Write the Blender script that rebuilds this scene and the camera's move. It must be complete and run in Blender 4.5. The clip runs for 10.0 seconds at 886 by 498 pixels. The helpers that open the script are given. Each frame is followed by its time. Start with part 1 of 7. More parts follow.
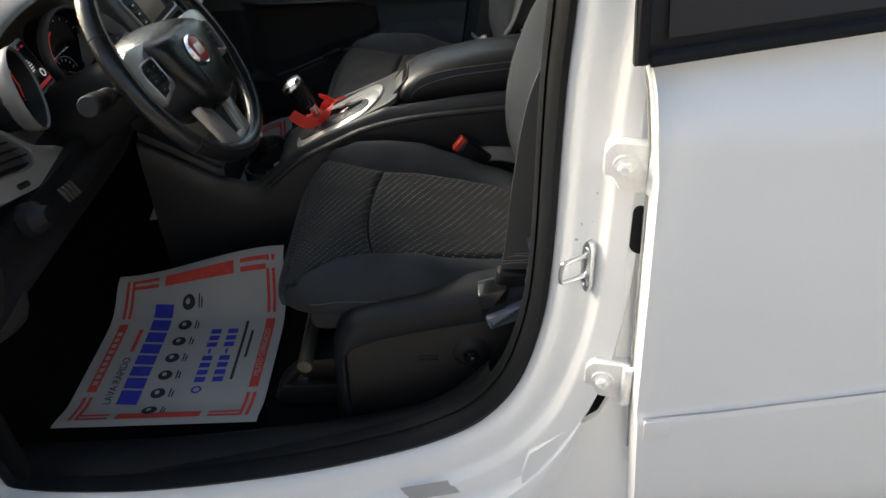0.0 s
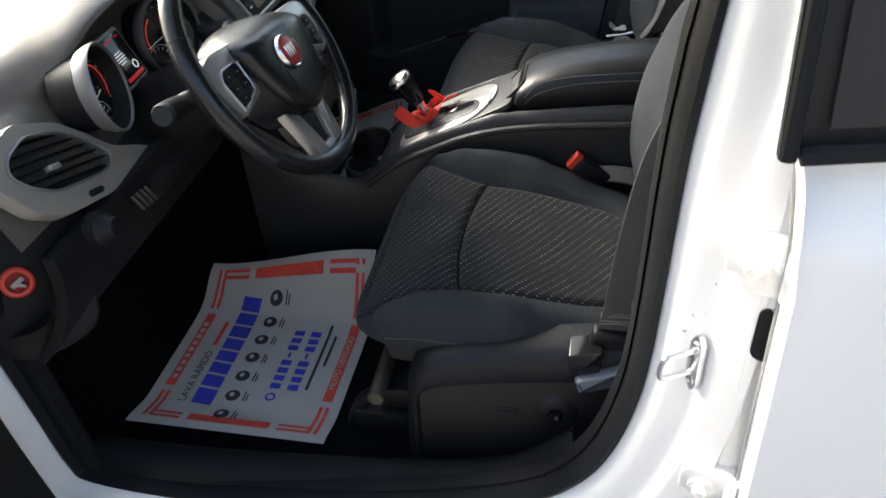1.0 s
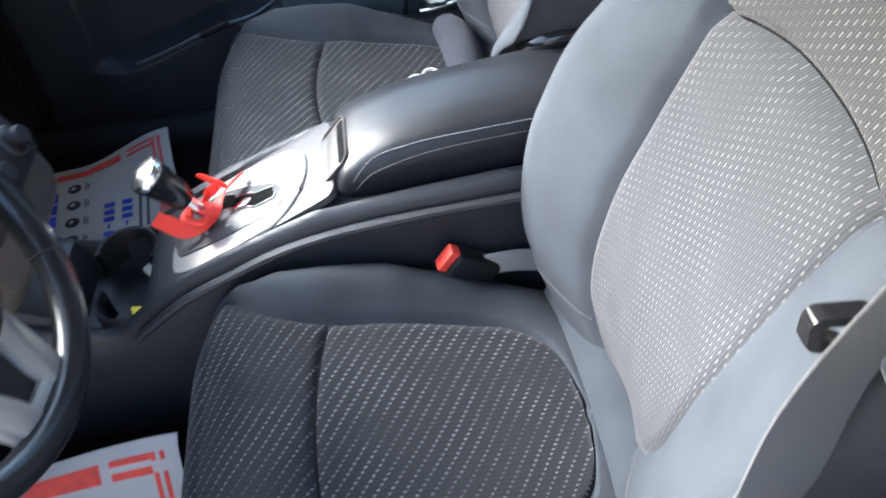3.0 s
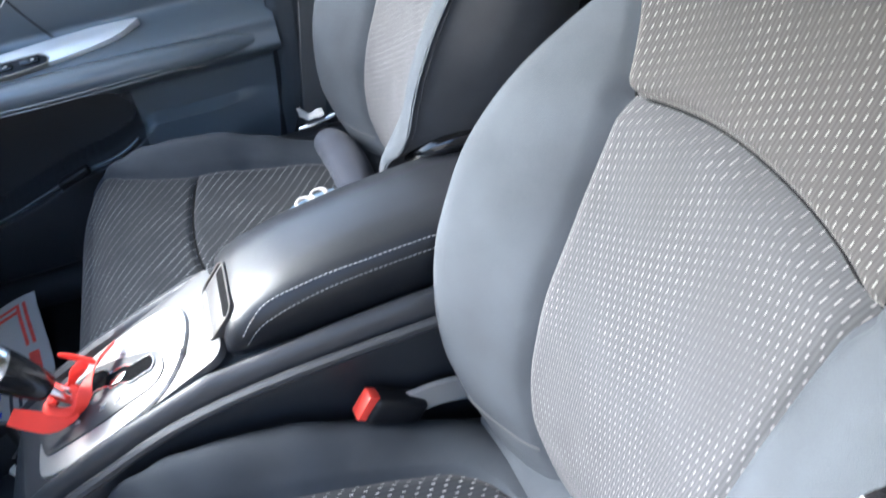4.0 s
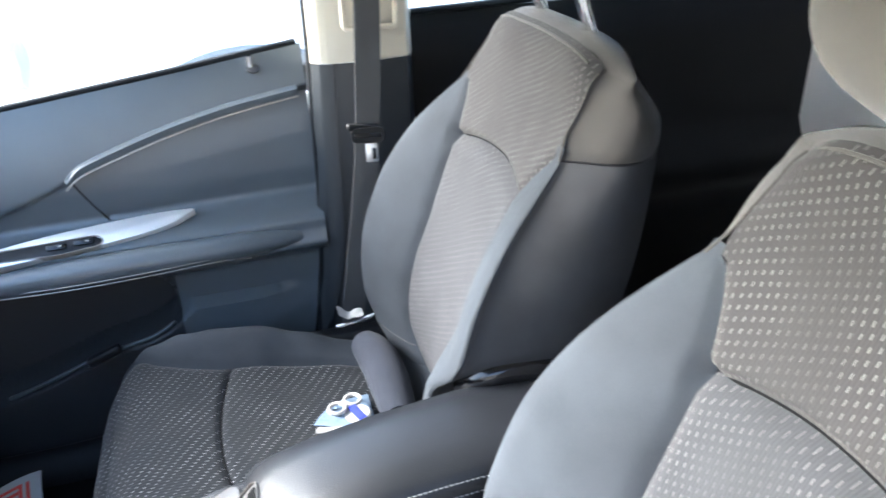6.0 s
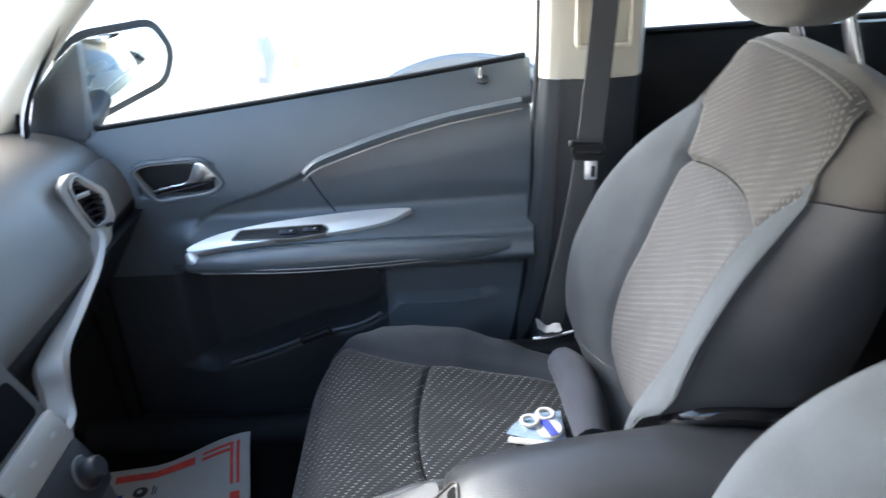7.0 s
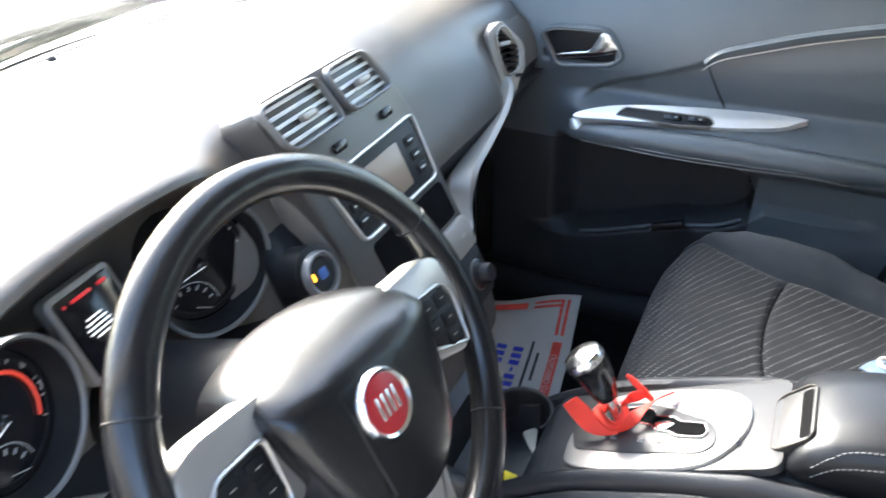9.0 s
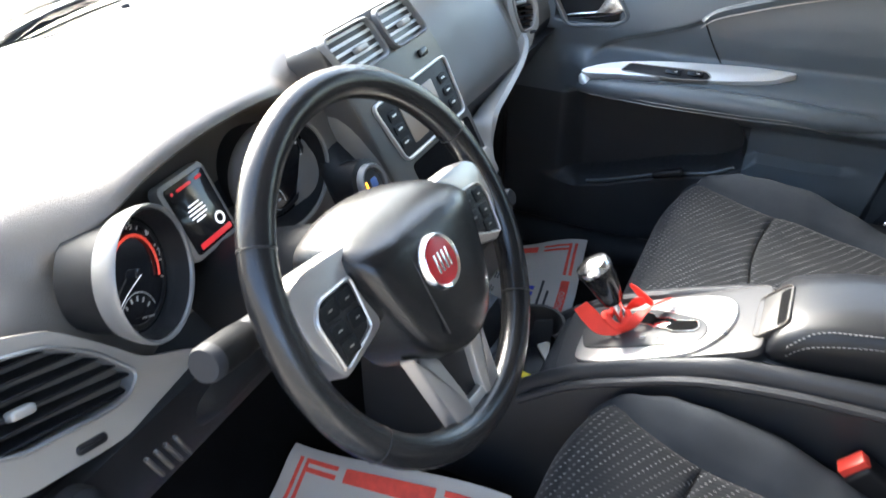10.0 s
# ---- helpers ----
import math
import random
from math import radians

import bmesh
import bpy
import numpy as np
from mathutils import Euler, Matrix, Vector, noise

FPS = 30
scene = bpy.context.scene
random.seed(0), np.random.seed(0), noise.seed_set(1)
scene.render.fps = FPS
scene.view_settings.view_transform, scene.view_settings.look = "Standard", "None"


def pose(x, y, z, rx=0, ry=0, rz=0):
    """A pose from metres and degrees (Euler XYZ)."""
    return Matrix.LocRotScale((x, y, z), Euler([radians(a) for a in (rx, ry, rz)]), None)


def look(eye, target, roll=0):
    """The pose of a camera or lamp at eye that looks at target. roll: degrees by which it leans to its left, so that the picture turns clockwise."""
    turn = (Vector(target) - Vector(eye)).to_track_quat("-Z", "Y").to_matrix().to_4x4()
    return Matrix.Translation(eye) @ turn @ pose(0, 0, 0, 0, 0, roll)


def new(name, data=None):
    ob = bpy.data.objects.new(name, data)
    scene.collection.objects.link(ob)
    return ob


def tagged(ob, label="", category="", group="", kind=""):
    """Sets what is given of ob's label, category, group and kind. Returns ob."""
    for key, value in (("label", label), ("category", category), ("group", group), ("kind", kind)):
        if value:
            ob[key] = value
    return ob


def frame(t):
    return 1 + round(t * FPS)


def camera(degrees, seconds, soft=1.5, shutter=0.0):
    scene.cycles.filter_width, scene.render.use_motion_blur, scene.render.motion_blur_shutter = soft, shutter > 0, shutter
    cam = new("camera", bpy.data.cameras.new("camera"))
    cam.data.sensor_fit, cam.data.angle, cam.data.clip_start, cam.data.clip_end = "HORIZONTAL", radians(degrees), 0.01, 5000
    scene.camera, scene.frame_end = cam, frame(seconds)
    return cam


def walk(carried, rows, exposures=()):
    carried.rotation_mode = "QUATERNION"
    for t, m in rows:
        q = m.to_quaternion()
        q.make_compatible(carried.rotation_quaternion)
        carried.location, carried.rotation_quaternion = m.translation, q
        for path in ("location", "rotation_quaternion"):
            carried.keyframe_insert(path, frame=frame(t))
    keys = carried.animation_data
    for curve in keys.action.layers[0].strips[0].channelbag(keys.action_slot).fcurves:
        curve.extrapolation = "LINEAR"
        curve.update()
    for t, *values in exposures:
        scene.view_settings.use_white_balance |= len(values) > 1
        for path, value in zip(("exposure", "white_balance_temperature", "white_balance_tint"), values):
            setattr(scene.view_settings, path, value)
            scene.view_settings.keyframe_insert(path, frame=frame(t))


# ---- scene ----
cam = camera(60.4, 10.0, shutter=0.4)
PATH = [
    (0, (0.111, -1.64, 1.536), (0.066, -0.014, 0.374), -3.1),
    (0.5, (0.125, -1.543, 1.549), (-0.006, 0.032, 0.324), -3.1),
    (1, (0.159, -1.435, 1.557), (-0.218, 0.088, 0.317), -4.8),
    (1.5, (0.083, -1.315, 1.54), (-0.238, 0.187, 0.259), -2.6),
    (1.7, (-0.012, -1.258, 1.557), (-0.166, 0.254, 0.257), 1.5),
    (2, (-0.05, -1.155, 1.52), (-0.08, 0.346, 0.199), 2.4),
    (2.2, (-0.051, -1.09, 1.507), (-0.027, 0.389, 0.161), 2.5),
    (3.3, (0.088, -0.737, 1.468), (0.232, 0.598, -0.015), -8.0),
    (3.5, (0.083, -0.72, 1.424), (0.343, 0.662, 0.001), -6.7),
    (4, (0.092, -0.691, 1.441), (0.458, 0.777, 0.134), -7.5),
    (4.5, (0.099, -0.662, 1.457), (0.644, 0.871, 0.294), -5.2),
    (5, (0.086, -0.643, 1.463), (0.707, 0.942, 0.414), -4.1),
    (5.2, (0.083, -0.632, 1.475), (0.716, 0.963, 0.447), -3.9),
    (6.3, (0.043, -0.626, 1.493), (0.354, 1.129, 0.586), -2.6),
    (6.5, (0.031, -0.625, 1.495), (0.245, 1.15, 0.598), -3.3),
    (7, (0.007, -0.621, 1.507), (-0.003, 1.165, 0.607), -2.8),
    (7.5, (-0.03, -0.632, 1.515), (-0.2, 1.131, 0.585), -1.0),
    (8, (-0.064, -0.636, 1.513), (-0.367, 1.066, 0.508), 0.8),
    (8.5, (-0.093, -0.666, 1.506), (-0.536, 0.974, 0.45), 2.1),
    (9, (-0.099, -0.733, 1.491), (-0.834, 0.774, 0.4), -0.9),
    (9.5, (-0.083, -0.803, 1.498), (-0.869, 0.661, 0.385), -1.6),
    (10, (-0.061, -0.91, 1.495), (-0.787, 0.577, 0.372), -0.6),
]
EXPO = [(0.0, 1.66, 7300, 8), (0.5, 1.84, 7200, 8), (1.0, 2.22, 6950, 9), (1.5, 2.5, 6550, 10), (2.0, 3.12, 6350, 10), (3.5, 3.78, 5800, 10), (4.5, 3.9, 5780, 10), (5.0, 4.0, 5850, 10), (6.5, 3.68, 6000, 10), (7.5, 3.42, 6150, 10), (8.0, 3.42, 6250, 10), (8.5, 3.6, 6400, 10), (9.0, 3.8, 6500, 10), (10.0, 3.75, 6600, 10)]
walk(cam, [(t, look(eye, target, roll)) for t, eye, target, roll in PATH], EXPO)

# ---- light: bright overcast daylight ----
world = bpy.data.worlds.new("sky")
scene.world = world
world.use_nodes = True
_n, _l = world.node_tree.nodes, world.node_tree.links
_sky = _n.new("ShaderNodeTexSky")
_sky.sky_type, _sky.sun_disc = "NISHITA", False
_sky.sun_elevation, _sky.sun_rotation = radians(28.5), radians(297)
_sky.air_density, _sky.dust_density = 1.0, 3.0
_l.new(_sky.outputs[0], _n["Background"].inputs[0])
_n["Background"].inputs[1].default_value = 0.135
sun_data = bpy.data.lights.new("sun", "SUN")
sun_data.energy, sun_data.angle, sun_data.color = 2.6, radians(32), (1.0, 0.975, 0.94)
sun = new("sun", sun_data)
sun.matrix_world = look((-6.7, 3.45, 4.1), (0, 0, 0))


# ---- materials ----
def mat(name, color, rough=0.5, metal=0.0, var=0.12, scale=9.0, grain=0.0, grain_scale=900.0, coat=0.0, sheen=0.0, spec=0.5):
    """Principled material with broad stains, fine grain in colour, roughness and relief."""
    m = bpy.data.materials.new(name)
    m.use_nodes = True
    n, l = m.node_tree.nodes, m.node_tree.links
    b = n["Principled BSDF"]
    tc = n.new("ShaderNodeTexCoord")
    big = n.new("ShaderNodeTexNoise")
    big.inputs["Scale"].default_value, big.inputs["Detail"].default_value = scale, 4.0
    l.new(tc.outputs["Object"], big.inputs["Vector"])
    fine = n.new("ShaderNodeTexNoise")
    fine.inputs["Scale"].default_value, fine.inputs["Detail"].default_value = grain_scale, 2.0
    l.new(tc.outputs["Object"], fine.inputs["Vector"])
    mixf = n.new("ShaderNodeMath")
    mixf.operation = "MULTIPLY_ADD"
    l.new(fine.outputs["Fac"], mixf.inputs[0])
    mixf.inputs[1].default_value = 0.5
    l.new(big.outputs["Fac"], mixf.inputs[2])
    ramp = n.new("ShaderNodeValToRGB")
    ramp.color_ramp.elements[0].position, ramp.color_ramp.elements[1].position = 0.45, 1.05
    ramp.color_ramp.elements[0].color = (*[c * (1 - var) for c in color], 1)
    ramp.color_ramp.elements[1].color = (*[min(1, c * (1 + var)) for c in color], 1)
    l.new(mixf.outputs[0], ramp.inputs[0])
    l.new(ramp.outputs[0], b.inputs["Base Color"])
    rr = n.new("ShaderNodeMapRange")
    rr.inputs[3].default_value, rr.inputs[4].default_value = max(0.02, rough * 0.85), min(1, rough * 1.15)
    l.new(big.outputs["Fac"], rr.inputs[0])
    l.new(rr.outputs[0], b.inputs["Roughness"])
    b.inputs["Metallic"].default_value = metal
    b.inputs["Specular IOR Level"].default_value = spec
    b.inputs["Coat Weight"].default_value = coat
    b.inputs["Coat Roughness"].default_value = 0.08
    b.inputs["Sheen Weight"].default_value = sheen
    if grain:
        bump = n.new("ShaderNodeBump")
        bump.inputs["Strength"].default_value, bump.inputs["Distance"].default_value = 1.0, grain
        l.new(fine.outputs["Fac"], bump.inputs["Height"])
        l.new(bump.outputs[0], b.inputs["Normal"])
    return m


def glow(name, color, strength):
    m = mat(name, color, 0.4)
    b = m.node_tree.nodes["Principled BSDF"]
    b.inputs["Emission Color"].default_value, b.inputs["Emission Strength"].default_value = (*color, 1), strength
    return m


def glass(name, tint=(1, 1, 1), rough=0.0):
    m = bpy.data.materials.new(name)
    m.use_nodes = True
    n, l = m.node_tree.nodes, m.node_tree.links
    n.remove(n["Principled BSDF"])
    tr, gl, mx = n.new("ShaderNodeBsdfTransparent"), n.new("ShaderNodeBsdfGlossy"), n.new("ShaderNodeMixShader")
    lw, pw, sc = n.new("ShaderNodeLayerWeight"), n.new("ShaderNodeMath"), n.new("ShaderNodeMath")
    tr.inputs[0].default_value = (*tint, 1)
    gl.inputs["Roughness"].default_value = rough
    lw.inputs[0].default_value = 0.5
    pw.operation, sc.operation = "POWER", "MULTIPLY_ADD"
    pw.inputs[1].default_value, sc.inputs[1].default_value, sc.inputs[2].default_value = 5.0, 0.5, 0.02
    l.new(lw.outputs["Facing"], pw.inputs[0])
    l.new(pw.outputs[0], sc.inputs[0])
    l.new(sc.outputs[0], mx.inputs[0])
    l.new(tr.outputs[0], mx.inputs[1])
    l.new(gl.outputs[0], mx.inputs[2])
    l.new(mx.outputs[0], n["Material Output"].inputs[0])
    return m


def woven(name, base, thread, upright, pitch, period, step, wavy, size, fill):
    """Seat cloth with short light stitches in staggered, waving rows."""
    m = mat(name, base, 0.9, 0, 0.15, 14, 0.0006, 1500, 0, 0.06, 0.2)
    n, l = m.node_tree.nodes, m.node_tree.links
    b = n["Principled BSDF"]
    tc = n.new("ShaderNodeTexCoord")
    sep = n.new("ShaderNodeSeparateXYZ")
    l.new(tc.outputs["Object"], sep.inputs[0])

    def op(kind, a, c=None, d=None):
        k = n.new("ShaderNodeMath")
        k.operation = kind
        for i, val in enumerate((a, c, d)):
            if val is None:
                continue
            if isinstance(val, (int, float)):
                k.inputs[i].default_value = val
            else:
                l.new(val, k.inputs[i])
        return k.outputs[0]

    along = sep.outputs[2] if upright else sep.outputs[0]
    across = sep.outputs[1]
    wave = n.new("ShaderNodeTexNoise")
    wave.inputs["Scale"].default_value, wave.inputs["Detail"].default_value = 4.5, 0.0
    l.new(tc.outputs["Object"], wave.inputs["Vector"])
    col = op("MULTIPLY", across, 1 / pitch)
    colid = op("FLOOR", col)
    colf = op("FRACT", col)
    incol = op("LESS_THAN", op("ABSOLUTE", op("SUBTRACT", colf, 0.5)), fill)
    phase = op("ADD", op("MULTIPLY", colid, -step), op("MULTIPLY", wave.outputs["Fac"], wavy))
    row = op("FRACT", op("ADD", op("MULTIPLY", along, 1 / period), phase))
    length = op("MULTIPLY_ADD", wave.outputs["Fac"], 0.22, size)
    inrow = op("LESS_THAN", row, length)
    patch = n.new("ShaderNodeTexNoise")
    patch.inputs["Scale"].default_value, patch.inputs["Detail"].default_value = 16.0, 1.0
    l.new(tc.outputs["Object"], patch.inputs["Vector"])
    worn = n.new("ShaderNodeMapRange")
    worn.inputs[1].default_value, worn.inputs[2].default_value, worn.inputs[3].default_value = 0.36, 0.60, 0.25
    l.new(patch.outputs["Fac"], worn.inputs[0])
    dash = op("MULTIPLY", op("MULTIPLY", incol, inrow), worn.outputs[0])
    ribs = op("MULTIPLY_ADD", op("ABSOLUTE", op("SUBTRACT", colf, 0.5)), -0.5, 1.1)
    mix = n.new("ShaderNodeMix")
    mix.data_type = "RGBA"
    mul = n.new("ShaderNodeMix")
    mul.data_type, mul.blend_type = "RGBA", "MULTIPLY"
    mul.inputs[0].default_value = 1.0
    old = b.inputs["Base Color"].links[0].from_socket
    l.new(old, mul.inputs[6])
    l.new(ribs, mul.inputs[7])
    l.new(mul.outputs[2], mix.inputs[6])
    mix.inputs[7].default_value = (*thread, 1)
    l.new(dash, mix.inputs[0])
    l.new(mix.outputs[2], b.inputs["Base Color"])
    bump = n.new("ShaderNodeBump")
    bump.inputs["Distance"].default_value = 0.0009
    l.new(op("ADD", ribs, op("MULTIPLY", dash, 0.6)), bump.inputs["Height"])
    l.new(bump.outputs[0], b.inputs["Normal"])
    return m


WHITE = mat("white car paint", (0.87, 0.87, 0.86), 0.4, 0, 0.012, 3, 0.00004, 300, 0.2)
RUBBER = mat("black door rubber", (0.0095, 0.0105, 0.012), 0.5, 0, 0.2, 12, 0.0003, 900, 0, 0, 0.14)
CLOTH = mat("plain charcoal seat cloth", (0.0320, 0.0365, 0.0425), 0.92, 0, 0.22, 14, 0.0009, 1300, 0, 0.0, 0.15)
CLOTH_SIDE = mat("dark grey seat cloth", (0.050, 0.0505, 0.053), 0.92, 0, 0.2, 14, 0.0009, 1300, 0, 0.0, 0.15)
WEAVE_CUSHION = woven("stitched seat cloth", (0.0108, 0.0120, 0.0143), (0.175, 0.178, 0.182), False, 0.0060, 0.0165, 0.25, 1.5, 0.12, 0.14)
WEAVE_BACK = woven("stitched backrest cloth", (0.0265, 0.0270, 0.0292), (0.088, 0.083, 0.086), True, 0.0034, 0.0185, 0.40, 1.5, 0.11, 0.19)
# upper panel: the beige headliner's reflected light is put into the brown tint
WEAVE_UPPER_LIT = woven("stitched backrest cloth in headliner light", (0.0245, 0.0232, 0.0232), (0.10, 0.098, 0.096), True, 0.0034, 0.0185, 0.40, 1.5, 0.11, 0.19)
HEAD = mat("dark taupe headrest cloth", (0.062, 0.058, 0.052), 0.95, 0, 0.1, 10, 0.0004, 2200, 0, 0.2)
TAUPE = mat("taupe cloth", (0.28, 0.25, 0.2), 0.95, 0, 0.08, 10, 0.0004, 2200, 0, 0.2)
CREAM = mat("cream plastic trim", (0.62, 0.57, 0.46), 0.55, 0, 0.05, 6, 0.0002, 900)
DASH = mat("grained dark grey dashboard plastic", (0.084, 0.072, 0.059), 0.36, 0, 0.12, 6, 0.0005, 700, 0, 0, 0.6)
PILLAR = mat("blue black pillar plastic", (0.030, 0.034, 0.038), 0.35, 0, 0.12, 6, 0.0003, 900, 0, 0, 0.6)
DOORTRIM = mat("charcoal moulded door plastic", (0.088, 0.103, 0.113), 0.3, 0, 0.12, 6, 0.0003, 900, 0, 0, 0.75)
SWEEP = mat("warm silver painted plastic", (0.275, 0.252, 0.225), 0.45, 0.25, 0.05, 8, 0.0001, 900)
# slats nearly white: the windscreen light on them is put into the colour
SLAT = mat("vent plastic paled by windscreen light", (0.74, 0.74, 0.73), 0.3, 0, 0.1, 8)
PLASTIC = mat("dark charcoal plastic", (0.0085, 0.0088, 0.0095), 0.5, 0, 0.15, 6, 0.0004, 900, 0, 0, 0.22)
BLACK = mat("black satin plastic", (0.010, 0.010, 0.011), 0.45, 0, 0.2, 8, 0.0002, 900, 0, 0, 0.35)
GLOSS = mat("glossy black plastic", (0.01, 0.01, 0.011), 0.12, 0, 0.2, 8)
COVER = mat("blue black seat plastic", (0.011, 0.0125, 0.015), 0.42, 0, 0.15, 6, 0.0004, 900, 0, 0, 0.26)
LEVER = mat("blue grey satin plastic", (0.10, 0.12, 0.15), 0.4, 0, 0.1, 8)
OLDMETAL = mat("dull dark metal", (0.15, 0.14, 0.11), 0.45, 0.8, 0.25, 30, 0.0002, 600)
LEATHER = mat("black leather", (0.010, 0.0105, 0.0115), 0.22, 0, 0.15, 7, 0.0002, 650)
LID = mat("soft blue black leather", (0.0085, 0.0095, 0.0115), 0.34, 0, 0.15, 7, 0.0003, 650, 0, 0, 0.32)
PRIMER = mat("dull white hinge paint", (0.78, 0.775, 0.76), 0.45, 0, 0.12, 30, 0.0002, 300)
SILVER = mat("satin silver plastic", (0.62, 0.6, 0.57), 0.32, 0.75, 0.06, 8, 0.0001, 900)
GREYTRIM = mat("grey painted trim", (0.34, 0.32, 0.29), 0.4, 0.4, 0.08, 8, 0.0001, 900)
ALU = mat("brushed aluminium", (0.86, 0.86, 0.85), 0.36, 0.6, 0.05, 8, 0.0001, 900)
CHROME = mat("bright chrome", (0.88, 0.88, 0.88), 0.2, 1.0, 0.04, 8)
STEEL = mat("zinc plated steel", (0.62, 0.64, 0.66), 0.3, 1.0, 0.12, 40, 0.0001, 600)
# floor carpet; the same black paints shade in vents, slots and seams
CARPET_SHADE = mat("black carpet and recess shade", (0.007, 0.007, 0.0074), 1.0, 0, 0.3, 14, 0.003, 700, 0, 0, 0.05)
BELT = mat("grey brown belt webbing", (0.090, 0.088, 0.086), 0.8, 0, 0.1, 10, 0.0006, 1300)
BADGE = mat("dark red enamel", (0.38, 0.02, 0.025), 0.3)
RED = mat("red plastic", (0.75, 0.06, 0.04), 0.4, 0, 0.1, 8)
RIBBON = mat("red ribbon", (0.85, 0.05, 0.03), 0.65, 0, 0.12, 30, 0.0003, 1200)
PAPER = mat("white printed paper", (0.42, 0.402, 0.375), 0.85, 0, 0.05, 7, 0.0003, 900)
INKRED = mat("red ink", (0.62, 0.07, 0.05), 0.85, 0, 0.2, 60)
INKBLUE = mat("blue ink", (0.03, 0.045, 0.42), 0.85, 0, 0.2, 60)
INKDARK = mat("dark ink", (0.03, 0.03, 0.035), 0.85, 0, 0.2, 60)
WINDOW = glass("clear window glass", (0.93, 0.96, 0.95))
TINTED = mat("black tinted window glass", (0.012, 0.011, 0.014), 0.4, 0, 0.1, 8, 0, 900, 0.0)
CONCRETE = mat("pale concrete paving", (0.28, 0.272, 0.256), 0.9, 0, 0.15, 1.5, 0.002, 60)
MIRROR = mat("mirror glass", (0.9, 0.9, 0.9), 0.02, 1.0, 0.0, 8)


# ---- building helpers ----
def part(name, bm, material, parent=None, label="", sharp=40):
    bmesh.ops.recalc_face_normals(bm, faces=bm.faces[:])
    me = bpy.data.meshes.new(name)
    bm.to_mesh(me)
    bm.free()
    me.materials.append(material)
    me.shade_smooth()
    me.set_sharp_from_angle(angle=radians(sharp))
    ob = new(name, me)
    if parent is not None:
        ob.parent = parent
        if parent.type == "EMPTY":
            ob.matrix_parent_inverse = Matrix.Translation(-parent.location)
    return tagged(ob, label)


def thing(name, at, label, category, group="", kind=""):
    e = new(name)
    e.empty_display_size = 0.05
    e.location = at
    return tagged(e, label, category, group, kind)


def axes(origin, normal, up=(0, 0, 1)):
    """A frame whose z is the normal, y the upward way along the face, x to the right as one faces it."""
    nz = Vector(normal).normalized()
    ny = (Vector(up) - nz * Vector(up).dot(nz)).normalized()
    nx = ny.cross(nz)
    return Matrix.Translation(origin) @ Matrix((nx, ny, nz)).transposed().to_4x4()


def rrect(w, h, r, n=5, cx=0.0, cy=0.0):
    r = min(r, w / 2 - 1e-4, h / 2 - 1e-4)
    out = []
    for k, (sx, sy) in enumerate(((1, 1), (-1, 1), (-1, -1), (1, -1))):
        for i in range(n + 1):
            a = math.pi / 2 * (k + i / n)
            out.append((cx + sx * (w / 2 - r) + r * math.cos(a), cy + sy * (h / 2 - r) + r * math.sin(a)))
    return out


def smooth_loop(pts, n=6, closed=True):
    """Catmull-Rom through 2D or 3D points."""
    p = [Vector(q) for q in pts]
    out, c = [], len(p)
    for i in range(c if closed else c - 1):
        g = (lambda j: p[j % c]) if closed else (lambda j: p[max(0, min(c - 1, j))])
        a, b, d, e = g(i - 1), g(i), g(i + 1), g(i + 2)
        for k in range(n):
            t = k / n
            out.append(0.5 * (2 * b + (d - a) * t + (2 * a - 5 * b + 4 * d - e) * t * t + (3 * b - a - 3 * d + e) * t ** 3))
    if not closed:
        out.append(p[-1].copy())
    return out


def shrink(outline, d):
    """The outline moved inwards by d (for convex or mildly curved loops)."""
    p = [Vector((q[0], q[1])) for q in outline]
    area = sum(p[i - 1].cross(p[i]) for i in range(len(p)))
    s = 1 if area > 0 else -1
    out = []
    for i in range(len(p)):
        t = (p[(i + 1) % len(p)] - p[i - 1]).normalized()
        out.append(p[i] + Vector((-t.y, t.x)) * d * s)
    return out


def loft(rings, closed=True, cap=True):
    bm = bmesh.new()
    vs = [[bm.verts.new(q) for q in r] for r in rings]
    n = len(rings[0])
    for a, b in zip(vs, vs[1:]):
        for i in range(n if closed else n - 1):
            j = (i + 1) % n
            bm.faces.new((a[i], a[j], b[j], b[i]))
    if cap and closed:
        bm.faces.new(vs[0])
        bm.faces.new(vs[-1])
    return bm


def plate(m, outline, z0, z1, edge=0.001):
    """A solid slab in the frame m, its outer rim rounded by edge."""
    inner = shrink(outline, edge)
    mid = shrink(outline, edge * 0.3)
    rings = [[m @ Vector((q[0], q[1], z0)) for q in outline], [m @ Vector((q[0], q[1], z1 - edge)) for q in outline],
             [m @ Vector((q[0], q[1], z1 - edge * 0.3)) for q in mid], [m @ Vector((q[0], q[1], z1)) for q in inner]]
    return loft(rings)


def bezel(m, outline, width, z0, z1, edge=0.001):
    """A frame with a hole, width wide, rounded towards the viewer."""
    steps = ((0, z0), (0, z1 - edge), (edge, z1), (width - edge, z1), (width, z1 - edge), (width, z0))
    rings = [[m @ Vector((q[0], q[1], z)) for q in shrink(outline, d)] for d, z in steps]
    bm = loft(rings + [rings[0]], cap=False)
    bmesh.ops.remove_doubles(bm, verts=bm.verts[:], dist=1e-6)
    return bm


